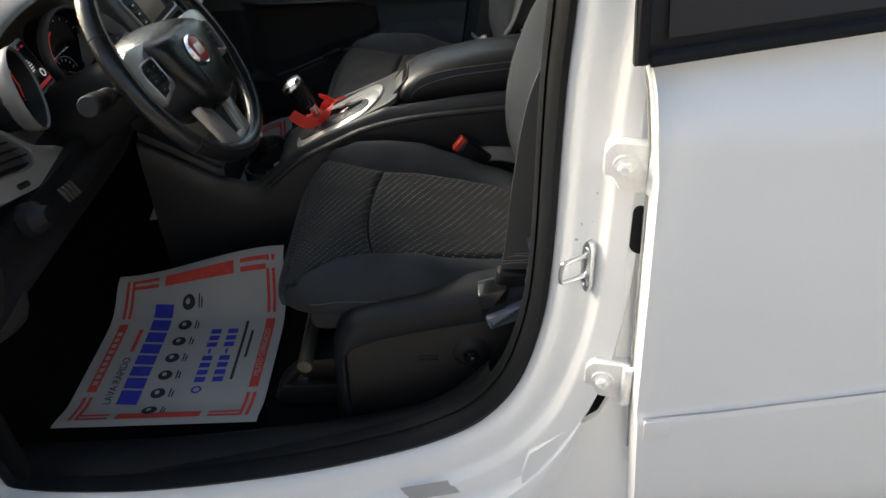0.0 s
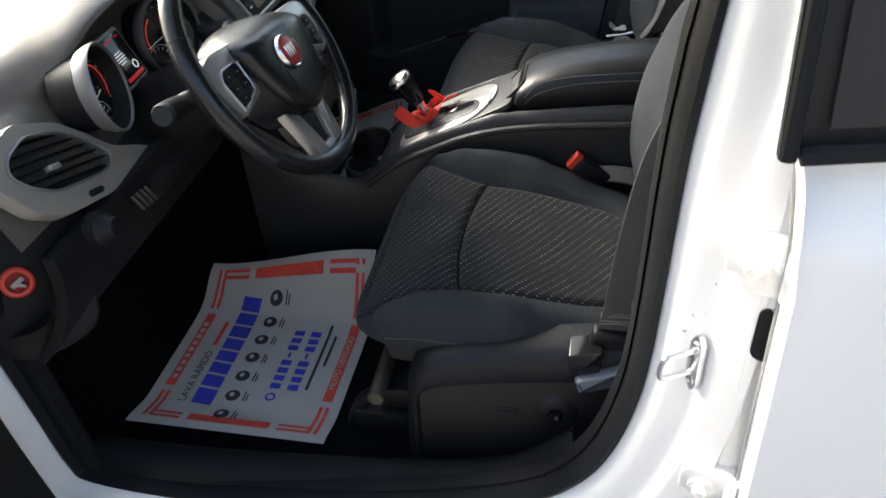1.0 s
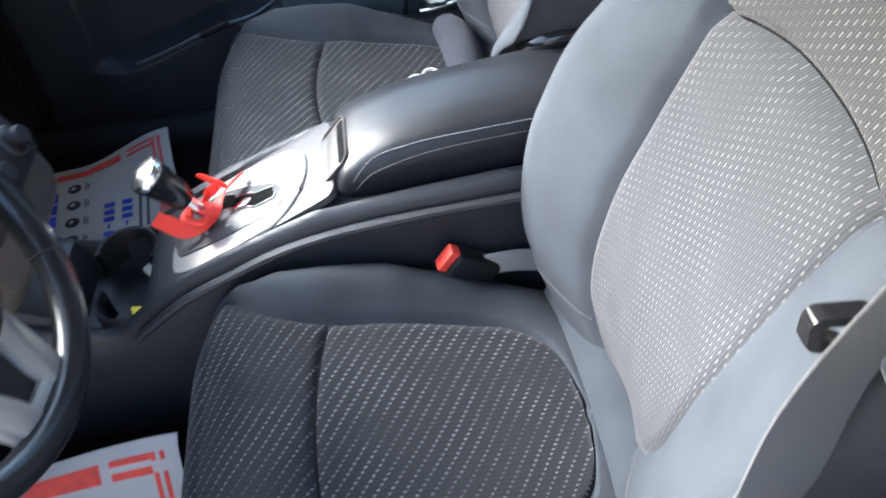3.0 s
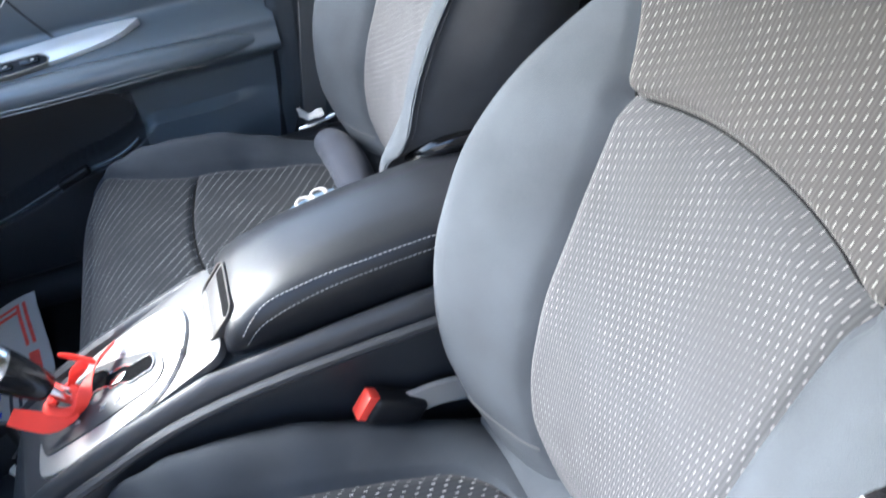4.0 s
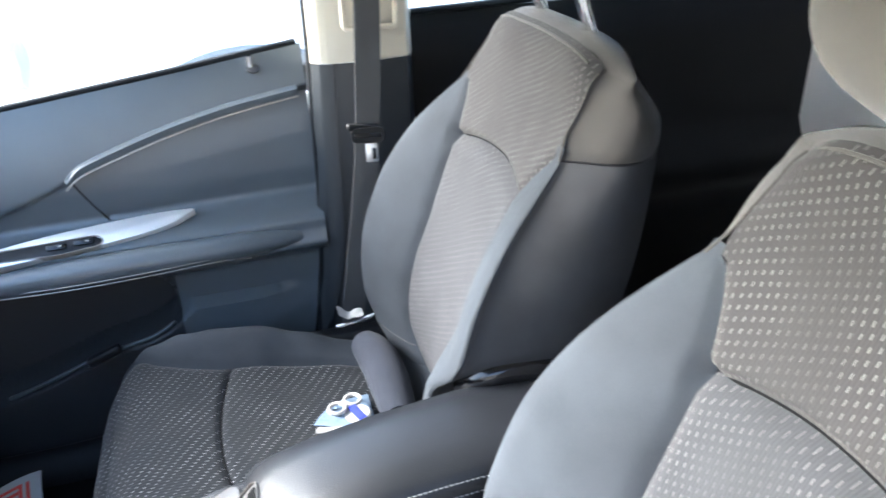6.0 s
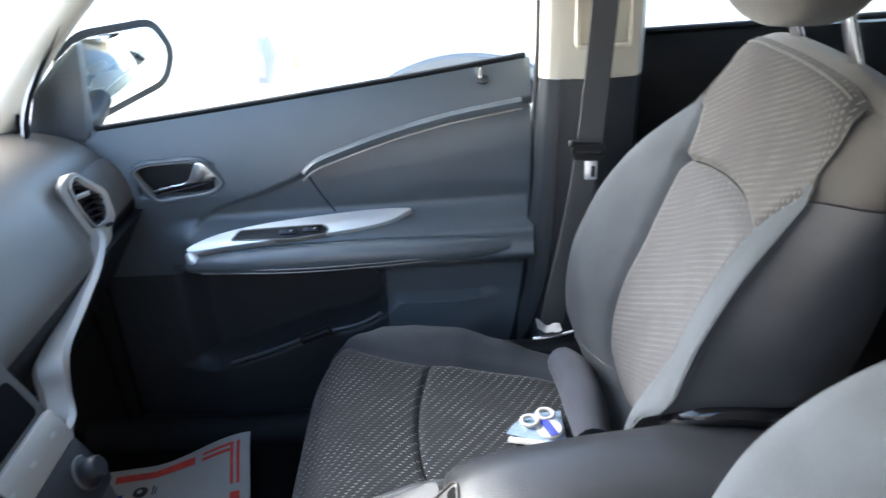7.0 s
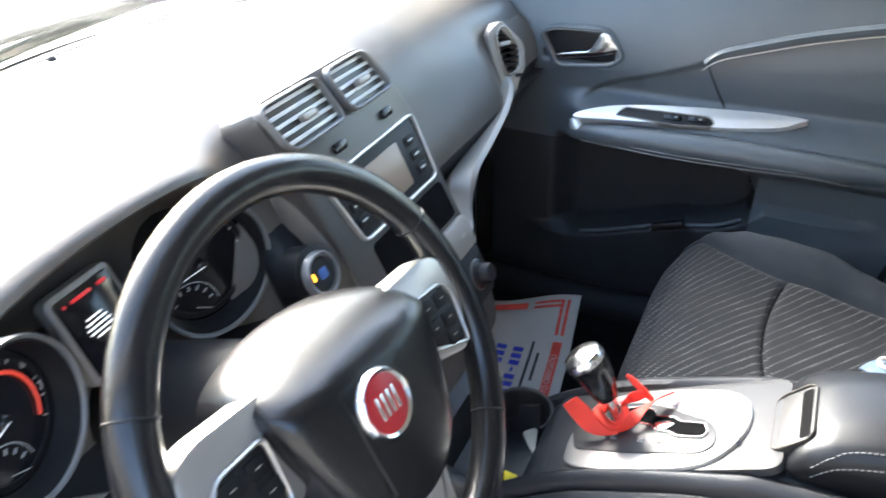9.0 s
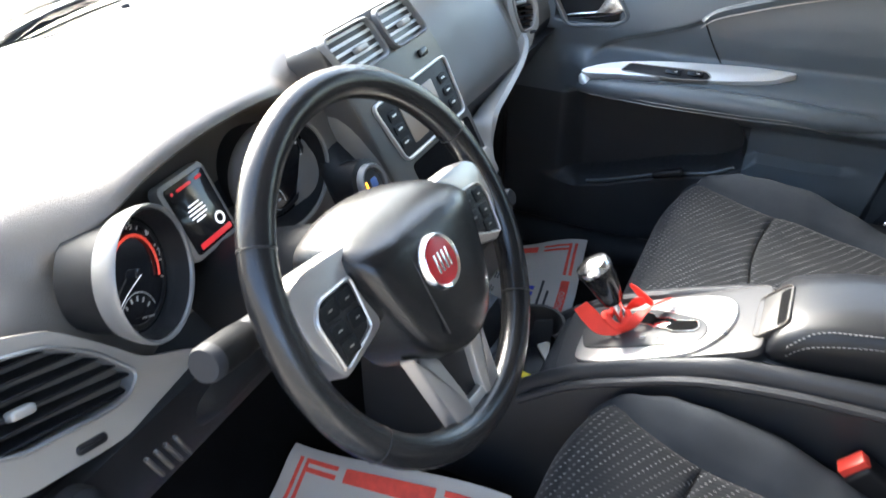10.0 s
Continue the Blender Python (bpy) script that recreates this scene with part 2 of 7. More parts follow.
def box(m, w, h, d, r=0.004, seg=2):
    bm = bmesh.new()
    bmesh.ops.create_cube(bm, size=1.0)
    bmesh.ops.scale(bm, vec=(w, h, d), verts=bm.verts[:])
    if r:
        bmesh.ops.bevel(bm, geom=bm.edges[:], offset=min(r, min(w, h, d) * 0.45), segments=seg, profile=0.6, affect="EDGES", clamp_overlap=True)
    bm.transform(m)
    return bm


def tube(pts, radius, n=10, closed=False, fine=5, squash=1.0):
    """A round bar along a smooth line; radius may be one number or one for each point."""
    p = smooth_loop(pts, fine, closed)
    rad = radius if isinstance(radius, (list, tuple)) else [radius] * len(pts)
    rings, last = [], None
    for i, q in enumerate(p):
        nx = p[(i + 1) % len(p)] if closed or i + 1 < len(p) else p[i]
        pv = p[i - 1] if closed or i else p[0]
        t = (nx - pv).normalized()
        if last is None:
            last = t.orthogonal().normalized()
        last = (last - t * last.dot(t)).normalized()
        b = t.cross(last)
        f = i / fine
        r0, r1 = rad[int(f) % len(rad)], rad[(int(f) + 1) % len(rad)] if (closed or int(f) + 1 < len(rad)) else rad[-1]
        r = r0 + (r1 - r0) * (f - int(f))
        rings.append([q + r * (math.cos(a) * last + squash * math.sin(a) * b) for a in (2 * math.pi * k / n for k in range(n))])
    if closed:
        bm = loft(rings + [rings[0]], cap=False)
        bmesh.ops.remove_doubles(bm, verts=bm.verts[:], dist=1e-6)
        return bm
    return loft(rings)


def strap(pts, width, thick, side, fine=6):
    """A flat band along a smooth line; side: the way of its width, one vector or one for each point."""
    p = smooth_loop(pts, fine, False)
    sides = [Vector(s) for s in (side if isinstance(side, list) else [side] * len(pts))]
    widths = width if isinstance(width, list) else [width] * len(pts)
    rings = []
    for i, q in enumerate(p):
        t = (p[min(i + 1, len(p) - 1)] - p[max(i - 1, 0)]).normalized()
        f = min(i / fine, len(pts) - 1.0001)
        k = int(f)
        s = sides[k].lerp(sides[k + 1], f - k)
        w = widths[k] + (widths[k + 1] - widths[k]) * (f - k)
        s = (s - t * s.dot(t)).normalized()
        nn = t.cross(s)
        e = min(thick * 0.5, w * 0.2)
        rings.append([q + s * a + nn * c for a, c in ((-w / 2, 0), (-w / 2 + e, thick / 2), (w / 2 - e, thick / 2), (w / 2, 0), (w / 2 - e, -thick / 2), (-w / 2 + e, -thick / 2))])
    return loft(rings)


def lathe(m, profile, n=32, cap=True):
    rings = [[m @ Vector((r * math.cos(a), r * math.sin(a), z)) for a in (2 * math.pi * k / n for k in range(n))] for r, z in profile]
    return loft(rings, True, cap)


def ramp_at(table, x):
    """Smooth lookup in rows of (x, value)."""
    if x <= table[0][0]:
        return table[0][1]
    for (a, va), (b, vb) in zip(table, table[1:]):
        if x <= b:
            t = (x - a) / (b - a)
            t = t * t * (3 - 2 * t)
            return va + (vb - va) * t
    return table[-1][1]


def curve_at(table, x):
    """Flowing lookup in rows of (x, value), with no flats at the rows."""
    if x <= table[0][0]:
        return table[0][1]
    if x >= table[-1][0]:
        return table[-1][1]
    n = len(table)
    i = max(k for k in range(n - 1) if table[k][0] <= x)
    (x0, y0), (x1, y1) = table[i], table[i + 1]
    sl = lambda a, b: (table[b][1] - table[a][1]) / (table[b][0] - table[a][0])
    m0 = sl(max(0, i - 1), i + 1)
    m1 = sl(i, min(n - 1, i + 2))
    h = x1 - x0
    t = (x - x0) / h
    return y0 * (1 + 2 * t) * (1 - t) ** 2 + h * m0 * t * (1 - t) ** 2 + y1 * t * t * (3 - 2 * t) + h * m1 * t * t * (t - 1)


def sheet(fn, us, vs, thick=None):
    """A surface fn(u, v); thick: a vector by which a second skin lies behind it."""
    bm = bmesh.new()
    a = [[bm.verts.new(fn(u, v)) for v in vs] for u in us]
    for i in range(len(us) - 1):
        for j in range(len(vs) - 1):
            bm.faces.new((a[i][j], a[i + 1][j], a[i + 1][j + 1], a[i][j + 1]))
    if thick is not None:
        t = Vector(thick)
        b = [[bm.verts.new(v.co + t) for v in row] for row in a]
        for i in range(len(us) - 1):
            for j in range(len(vs) - 1):
                bm.faces.new((b[i][j], b[i][j + 1], b[i + 1][j + 1], b[i + 1][j]))
        for i in range(len(us) - 1):
            bm.faces.new((a[i][0], b[i][0], b[i + 1][0], a[i + 1][0]))
            bm.faces.new((a[i][-1], a[i + 1][-1], b[i + 1][-1], b[i][-1]))
        for j in range(len(vs) - 1):
            bm.faces.new((a[0][j], a[0][j + 1], b[0][j + 1], b[0][j]))
            bm.faces.new((a[-1][j], b[-1][j], b[-1][j + 1], a[-1][j + 1]))
    return bm


def span(a, b, n):
    return [a + (b - a) * i / (n - 1) for i in range(n)]


# ---- setting: ground, car shell ----
ground = part("ground", sheet(lambda u, v: Vector((u, v, 0.012 * noise.noise((u * 0.4, v * 0.4, 0)) - 0.01)), [-400, -60, -12] + span(-6, 6, 25) + [12, 60, 400], [-400, -60, -12] + span(-6, 6, 25) + [12, 60, 400]), CONCRETE)
tagged(ground, "pale sunlit concrete yard under the car", "ground", kind="structure")

# unseen wall, added to cut the low sky light on the driver's side
wall = part("light_block_wall", sheet(lambda u, v: Vector((u, -4.2, v)), span(-14, 14, 8), span(-0.05, 2.8, 4), (0, -0.2, 0)), mat("grey light blocking wall", (0.18, 0.178, 0.172), 0.9, 0, 0.15, 2, 0.002, 80))
tagged(wall, "unseen grey wall added to block low sky light", "wall", kind="structure")

APERTURE = [(-0.70, 0.402), (-0.49, 0.388), (-0.225, 0.419), (-0.03, 0.467), (0.085, 0.513), (0.15, 0.562), (0.20, 0.64), (0.232, 0.76), (0.244, 0.892), (0.25, 1.13),
            (0.258, 1.25), (0.27, 1.45), (0.24, 1.585), (0.10, 1.64), (-0.15, 1.63), (-0.40, 1.53), (-0.62, 1.34), (-0.76, 1.15), (-0.775, 1.0), (-0.75, 0.75), (-0.742, 0.593), (-0.735, 0.45)]
APER = smooth_loop(APERTURE, 5)


def ring_at(d, y):
    out = []
    far = shrink(APER, -0.1)
    for a, b in zip(APER, far):
        if a.x > 0.05 and a.y > 0.52:
            keep = max(0.0, min(1.0, (a.x - 0.05) / 0.15))
            dd = d + (min(d, 0.100) - d) * keep
            yy = y + (math.copysign(min(abs(y), 0.819), y) - y) * keep
        else:
            dd, yy = d, y
        k = dd / 0.1 * (1 if a.y < 1.25 else max(0.3, 1 - (a.y - 1.25) * 2.2))
        q = a + (b - a) * k
        out.append(Vector((q.x, yy, q.y)))
    return out


def door_frame(side):
    body = thing("car_side_frame", (0, side * 0.8, 0.3), "white painted car door frame with black rubber seal", "car body")
    sect = ((-0.018, 0.730), (-0.010, 0.740), (0, 0.758), (0.010, 0.772), (0.022, 0.781), (0.040, 0.785), (0.050, 0.788), (0.055, 0.793), (0.060, 0.803), (0.066, 0.808), (0.090, 0.811), (0.100, 0.816), (0.108, 0.832), (0.112, 0.852), (0.135, 0.862), (0.17, 0.872), (0.22, 0.868), (0.23, 0.80))
    part("jamb", loft([ring_at(d, side * y) for d, y in sect], cap=False), WHITE, body, "glossy white painted jamb")
    seal = ((-0.022, 0.722), (-0.0215, 0.744), (-0.017, 0.758), (-0.010, 0.766), (-0.001, 0.762), (0.003, 0.745))
    part("door_seal", loft([ring_at(d, side * y) for d, y in seal], cap=False), RUBBER, body, "black rubber door seal")
    lip = ((-0.028, 0.712), (-0.0275, 0.728), (-0.025, 0.736), (-0.021, 0.728))
    part("inner_lip", loft([ring_at(d, side * y) for d, y in lip], cap=False), RUBBER, body, "dark plastic edge trim")
    part("pillar_skin", sheet(lambda u, v: Vector((u + (0.5 - u) * ramp_at([(0.50, 0.0), (0.64, 1.0)], v) * 0.45, side * (0.814 + 0.05 * max(0, (0.55 - v) / 0.25) + 0.02 * (u - 0.27)), v)), span(0.20, 0.50, 14), span(0.27, 1.25 if side < 0 else 1.17, 24), (0, -side * 0.01, 0)), WHITE, body, "white painted pillar skin")
    return body


driver_frame = door_frame(-1)
passenger_frame = door_frame(1)

floor = part("floor", sheet(lambda u, v: Vector((u, v, 0.392 + ramp_at([(-1.2, 0.42), (-1.02, 0.26), (-0.88, 0.06), (-0.8, 0.0)], u) + 0.003 * noise.noise((u * 9, v * 9, 2)))), span(-1.2, 2.3, 60), span(-0.76, 0.76, 24), (0, 0, -0.05)), CARPET_SHADE)
tagged(floor, "black carpeted car floor", "floor", kind="structure")

roof = thing("car_roof", (0.9, 0, 1.6), "white car roof with cream cloth headliner", "car roof", kind="structure")


def crown(u, v, z):
    return Vector((u, v, z - 0.05 * (v / 0.66) ** 4 - 0.03 * ramp_at([(-0.4, 1.6), (0.0, 0.0), (1.6, 0.0), (2.4, 2.0)], u)))


part("roof_panel", sheet(lambda u, v: crown(u, v, 1.72), span(-0.36, 2.4, 24), span(-0.68, 0.68, 16), (0, 0, -0.02)), WHITE, roof)
part("headliner", sheet(lambda u, v: crown(u, v, 1.675), span(-0.36, 2.4, 24), span(-0.69, 0.69, 16), (0, 0, -0.015)), TAUPE, roof)

def screen_x(y):
    """Where the curved rear edge of the dashboard lies, just inside the windscreen."""
    return -1.15 + 0.77 * min(abs(y), 0.60) ** 2


shell = thing("car_shell", (1.4, 0, 0.25), "white car rear body with dark tinted glass", "car body")
for s in (-1, 1):
    part("quarter_panel", sheet(lambda u, v: Vector((u, s * (0.90 - 0.05 * max(0, v - 0.95)), v)), span(1.28, 2.45, 8), span(0.25, 1.20, 6), (0, -s * 0.06, 0)), WHITE, shell)
    part("quarter_glass", sheet(lambda u, v: Vector((u, s * (0.86 - 0.3 * (v - 1.22)), v)), span(1.28, 2.4, 4), span(1.215, 1.63, 4), (0, -s * 0.006, 0)), TINTED, shell)
part("tailgate", sheet(lambda u, v: Vector((2.42, u, v)), span(-0.86, 0.86, 6), span(0.3, 1.15, 5), (0.05, 0, 0)), WHITE, shell)
part("rear_glass", sheet(lambda u, v: Vector((2.44 - 0.25 * (v - 1.15), u, v)), span(-0.8, 0.8, 6), span(1.155, 1.64, 5), (0.006, 0, 0)), TINTED, shell)
def bonnet_pt(u, v):
    x = -1.96 + (screen_x(v) - 0.075 + 1.96) * u
    return Vector((x, v, 1.07 - 0.16 * ((-1.06 - x) / 0.9) ** 2 - 0.06 * (v / 0.8) ** 2))


part("bonnet", sheet(bonnet_pt, span(0, 1, 12), span(-0.82, 0.82, 20), (0, 0, -0.03)), WHITE, shell)
for s in (-1, 1):
    part("fender", sheet(lambda u, v: Vector((u, s * (0.90 - 0.03 * ((v - 0.6) / 0.4) ** 2), v)), span(-1.95, -0.84, 10), span(0.3, 1.0, 6), (0, -s * 0.05, 0)), WHITE, shell)
part("nose", sheet(lambda u, v: Vector((-1.97, u, v)), span(-0.8, 0.8, 6), span(0.3, 0.88, 4), (-0.05, 0, 0)), WHITE, shell)

windscreen = part("windscreen", sheet(lambda u, v: Vector(((screen_x(0.72 * u) - 0.015) * (1 - v) - 0.36 * v, u * (0.72 - 0.12 * v), 1.105 + 0.525 * v - 0.03 * u * u * (1 - v))), span(-1, 1, 14), span(0, 1, 10), (-0.004, 0, 0.004)), WINDOW)
tagged(windscreen, "clear curved windscreen glass", "windscreen", kind="structure")
windscreen.visible_shadow = False
for s in (-1, 1):
    ap = part("pillar_trim", tube([(-0.96, s * 0.775, 1.03), (-0.85, s * 0.78, 1.10), (-0.69, s * 0.755, 1.27), (-0.46, s * 0.70, 1.47), (-0.32, s * 0.66, 1.60)], [0.05, 0.046, 0.042, 0.042, 0.045], 12, False, 5, 0.8), CREAM)
    tagged(ap, "cream plastic windscreen pillar trim", "pillar trim", kind="structure")


# ---- seats ----
# shoulder cloth, its brown painted for light thrown down by the headliner
SHOULDER_LIT = mat("seat cloth in headliner light", (0.034, 0.031, 0.028), 0.92, 0, 0.12, 10, 0.0005, 2200, 0, 0.1)
INS_W = [(-0.30, 0.225), (-0.20, 0.238), (-0.17, 0.222), (-0.15, 0.204), (-0.12, 0.186), (-0.09, 0.174), (-0.05, 0.164), (0.0, 0.158), (0.085, 0.150), (0.18, 0.137), (0.215, 0.118), (0.236, 0.092), (0.248, 0.055), (0.252, 0.004)]
CUSH_W = [(-0.30, 0.14), (-0.24, 0.185), (-0.212, 0.218), (-0.19, 0.235), (-0.15, 0.247), (0.0, 0.252), (0.11, 0.242), (0.2, 0.226), (0.3, 0.208)]
FRONT = -0.212


def ins_w(x):
    return min(curve_at(INS_W, x), curve_at(CUSH_W, x) - 0.006)


def cushion_top(x, v):
    """Height of the cushion at x, v across."""
    W = curve_at(CUSH_W, x)
    w = max(0.004, ins_w(x))
    a = abs(v)
    z = 0.703 + 0.010 * math.exp(-((x + 0.12) / 0.07) ** 2) - 0.03 * max(0, (x - 0.02)) / 0.20
    z -= 0.05 * max(0, (-0.16 - x) / 0.075) ** 2
    z += 0.008 * (a / w) ** 2 if a < w else 0.008
    if a > w:
        k = min(1.0, (a - w) / max(0.02, W - w))
        hill = ramp_at([(-0.23, 0.0), (-0.19, 0.10), (-0.15, 0.45), (-0.10, 0.82), (-0.04, 1.0), (0.03, 0.92), (0.1, 0.6), (0.18, 0.22), (0.28, 0.0)], x)
        swell = math.sin(math.pi / 2 * min(1.0, k / 0.62)) ** 1.3 if k < 0.62 else 1 - 0.35 * ((k - 0.62) / 0.38) ** 2
        z += hill * 0.043 * swell - 0.030 * k ** 6
    return z


def seam_x(v):
    return -0.072 + 0.9 * v * v


def groove(d, depth=0.007, w=0.006):
    return -depth * math.exp(-(d / w) ** 2)


# the backrest by height: edge of the insert, half widths and how far the ridge stands out
EDGE_X = [(0.66, 0.305), (0.72, 0.284), (0.78, 0.275), (0.885, 0.293), (0.96, 0.320), (1.01, 0.338), (1.09, 0.371), (1.155, 0.404), (1.20, 0.423), (1.24, 0.436), (1.285, 0.447)]
INSERT_V = [(0.66, 0.03), (0.70, 0.064), (0.74, 0.096), (0.80, 0.123), (0.88, 0.130), (1.0, 0.130), (1.08, 0.132), (1.105, 0.138), (1.14, 0.157), (1.17, 0.178), (1.20, 0.181), (1.25, 0.174), (1.30, 0.164)]
PIPING_V = [(0.66, 0.150), (0.70, 0.185), (0.74, 0.218), (0.80, 0.254), (0.88, 0.266), (0.95, 0.265), (1.0, 0.258), (1.05, 0.246), (1.10, 0.229), (1.14, 0.212), (1.17, 0.198), (1.20, 0.190), (1.25, 0.178), (1.30, 0.168)]
SIDE_V = [(0.66, 0.155), (0.70, 0.190), (0.74, 0.223), (0.80, 0.259), (0.88, 0.272), (0.95, 0.276), (1.0, 0.273), (1.05, 0.266), (1.12, 0.250), (1.17, 0.239), (1.24, 0.234), (1.30, 0.225)]
RIDGE = [(0.66, 0.042), (0.74, 0.055), (0.82, 0.063), (0.92, 0.070), (1.0, 0.069), (1.05, 0.060), (1.10, 0.042), (1.14, 0.018), (1.17, 0.0), (1.3, 0.0)]
REAR_X = [(0.66, 0.395), (0.80, 0.405), (0.867, 0.424), (0.962, 0.472), (1.096, 0.516), (1.18, 0.534), (1.22, 0.533), (1.30, 0.505)]
CREST, SHOULDER_Z = 1.281, 1.166


def make_seat(y0, inner, label, group, lift=0.0, fore=0.0, seam_shift=0.0, notch=0.0):
    """A front seat at y0; inner: the way (+1 or -1 in y) towards the middle of the car; lift: backrest height; fore: cushion moved rearwards."""
    def narrow(z, s):
        """The inner side is cut in low down, where a fold handle needs it."""
        return notch * (1 - ramp_at([(0.87, 0.0), (0.95, 1.0)], z)) if s == inner else 0.0

    def pipe_v(z, s):
        return max(curve_at(INSERT_V, z) + 0.004, curve_at(PIPING_V, z) - narrow(z, s))

    def seam_line(v):
        return seam_x(v) + seam_shift

    seat = thing("car_seat", (0.05, y0, 0.395), label, "car seat", group)

    def cush(x, v):
        w = ins_w(x)
        z = cushion_top(x, v) + 0.0022 * noise.noise((x * 11, v * 9, y0 * 7)) + 0.0008 * noise.noise((x * 34, v * 26, y0 * 7)) + groove(abs(v) - w) * max(0.0, min(1.0, (w - 0.03) / 0.05)) + (groove(x - seam_line(v)) if abs(v) < w else 0)
        return Vector((x + fore, y0 + v, z))

    vs = span(-1, 1, 52)

    def front_pt(u, v):
        x = FRONT + (seam_line(v * 0.16) - FRONT) * u
        return cush(x, v * ins_w(x))

    def rear_pt(u, v):
        xs = seam_line(v * 0.16)
        x = xs + (0.251 - xs) * u
        return cush(x, v * ins_w(x))

    part("front_cushion_panel", sheet(front_pt, span(0, 1, 28), vs), WEAVE_CUSHION, seat, "charcoal cloth with light stitch rows")
    part("cushion_insert", sheet(rear_pt, span(0, 1, 48), vs), WEAVE_CUSHION, seat, "black cloth with light stitch rows")
    for s in (-1, 1):
        def bol(u, k):
            x = FRONT + (0.32 - FRONT) * u
            w, W = ins_w(x), curve_at(CUSH_W, x)
            if k <= 1:
                return cush(x, s * (w + (W - w) * k))
            e = cush(x, s * W)
            j = k - 1
            return Vector((e.x, e.y + s * (0.005 * math.sin(3.1 * j) - 0.016 * j ** 3), e.z + (0.640 - e.z) * j))
        part("side_stitch", tube([tuple(bol(u, 1.38) + Vector((0, s * 0.0006, 0))) for u in span(0.10, 0.80, 18)], 0.0010, 6, False, 3), HEAD, seat, "fine stitch line")
        part("bolster", sheet(bol, span(0, 1, 60), span(0, 1, 22) + [1.08, 1.18, 1.28, 1.34, 1.38, 1.42, 1.5, 1.6, 1.7, 1.8, 1.9, 2.0]), CLOTH, seat, "plain charcoal cloth side bolster")

    def roll(u, k):
        """The rounded front edge of the cushion."""
        v = u * curve_at(CUSH_W, FRONT)
        e = cush(FRONT, v)
        a = k * 1.9
        c = abs(u) ** 6
        s = 1 if u > 0 else -1
        drop = (0.040 * (1 - math.cos(a)) + 0.018 * k) * (1 - c) + (e.z - 0.640) * k * c
        return Vector((e.x - 0.032 * math.sin(a) * (1 - c), e.y - c * s * (0.016 * k ** 3 - 0.005 * math.sin(3.1 * k)), e.z - drop))
    part("front_roll", sheet(roll, span(-1.0, 1.0, 40), span(0, 1, 14)), WEAVE_CUSHION, seat, "rounded front edge in stitched cloth")
    part("cushion_base", box(pose(0.055 + fore, y0, 0.62), 0.46, 0.45, 0.07, 0.03, 3), CLOTH_SIDE, seat)
    part("rear_tuck", tube([(0.295, y0 - 0.20, 0.662), (0.30, y0, 0.650), (0.295, y0 + 0.20, 0.662)], 0.05, 12), CLOTH, seat, "plain cloth rear cushion edge")

    def up(q):
        q.z += lift * ramp_at([(0.70, 0.0), (1.00, 1.0)], q.z)
        return q

    def seam_z(v):
        return 1.094 + 0.016 * (1 - (v / 0.132) ** 2)

    def back(z, v):
        """The front face of the backrest, out to the piping."""
        w, q = curve_at(INSERT_V, z), pipe_v(z, 1 if v > 0 else -1)
        a = abs(v)
        x = curve_at(EDGE_X, z)
        if a <= w:
            x += 0.010 * (1 - (a / w) ** 2)
        else:
            k = min(1.0, (a - w) / max(0.004, q - w))
            x -= curve_at(RIDGE, z) * (k ** 0.9 + 0.10 * math.sin(math.pi * k) - 0.14 * max(0.0, (k - 0.78) / 0.22) ** 2)
        x -= groove(a - w, 0.006) if z < 1.17 else 0
        x += 0.0022 * noise.noise((z * 9, v * 9, y0 * 5)) + 0.0008 * noise.noise((z * 30, v * 24, y0 * 5))
        if a < w + 0.01:
            x -= groove(z - seam_z(v), 0.014, 0.008)
        return up(Vector((x, y0 + v, z)))

    def low(u, s):
        vv = s * 0.132
        z = 0.668 + (seam_z(vv) - 0.668) * u
        return back(z, s * curve_at(INSERT_V, z))

    def high(u, s):
        """The upper panel, its top corners rounded off."""
        zc = seam_z(s * 0.132) + (CREST - seam_z(s * 0.132)) * u
        p = back(zc, s * curve_at(INSERT_V, zc))
        f = ramp_at([(1.17, 0.0), (CREST, 1.0)], zc)
        p.z -= 0.020 * f * abs(s) ** 7
        p.x += 0.012 * f * abs(s) ** 7 + 0.016 * max(0.0, (zc - 1.262) / 0.019) ** 2
        return p

    part("backrest_insert", sheet(low, span(0, 1, 56), vs), WEAVE_BACK, seat, "grey cloth with light stitch rows")
    part("upper_backrest", sheet(high, span(0, 1, 44), vs), WEAVE_UPPER_LIT, seat, "stitched grey cloth browned by painted headliner light")
    seams = [("backrest_seam", [back(seam_z(v), v) for v in span(-0.134, 0.134, 15)]), ("cushion_seam", [cush(seam_line(v), v) for v in span(-0.155, 0.155, 13)]), ("crest_seam", [high(0.965, s) for s in span(-0.9, 0.9, 19)])]
    # black tubes in the backrest and cushion seams paint the crease shade
    for nm, line in seams:
        part(nm, tube([tuple(p + Vector((0.001, 0, 0.0))) for p in line], 0.0024, 6, False, 3), CARPET_SHADE if nm != "crest_seam" else SHOULDER_LIT, seat, "dark stitched seam")
    def flank(s, z, k):
        """The side of the backrest, from the piping to the rear."""
        q = pipe_v(z, s)
        e = back(z, s * q)
        W, xb = max(q, curve_at(SIDE_V, z) - narrow(z, s)), curve_at(REAR_X, z)
        v = q + (W - q) * math.sin(math.pi / 2 * min(1.0, k / 0.6)) ** 1.4 - 0.035 * max(0.0, (k - 0.6) / 0.4) ** 2
        v -= 0.003 * math.exp(-((z - SHOULDER_Z) / 0.004) ** 2)
        return Vector((e.x + (xb - e.x) * k, y0 + s * v, e.z))

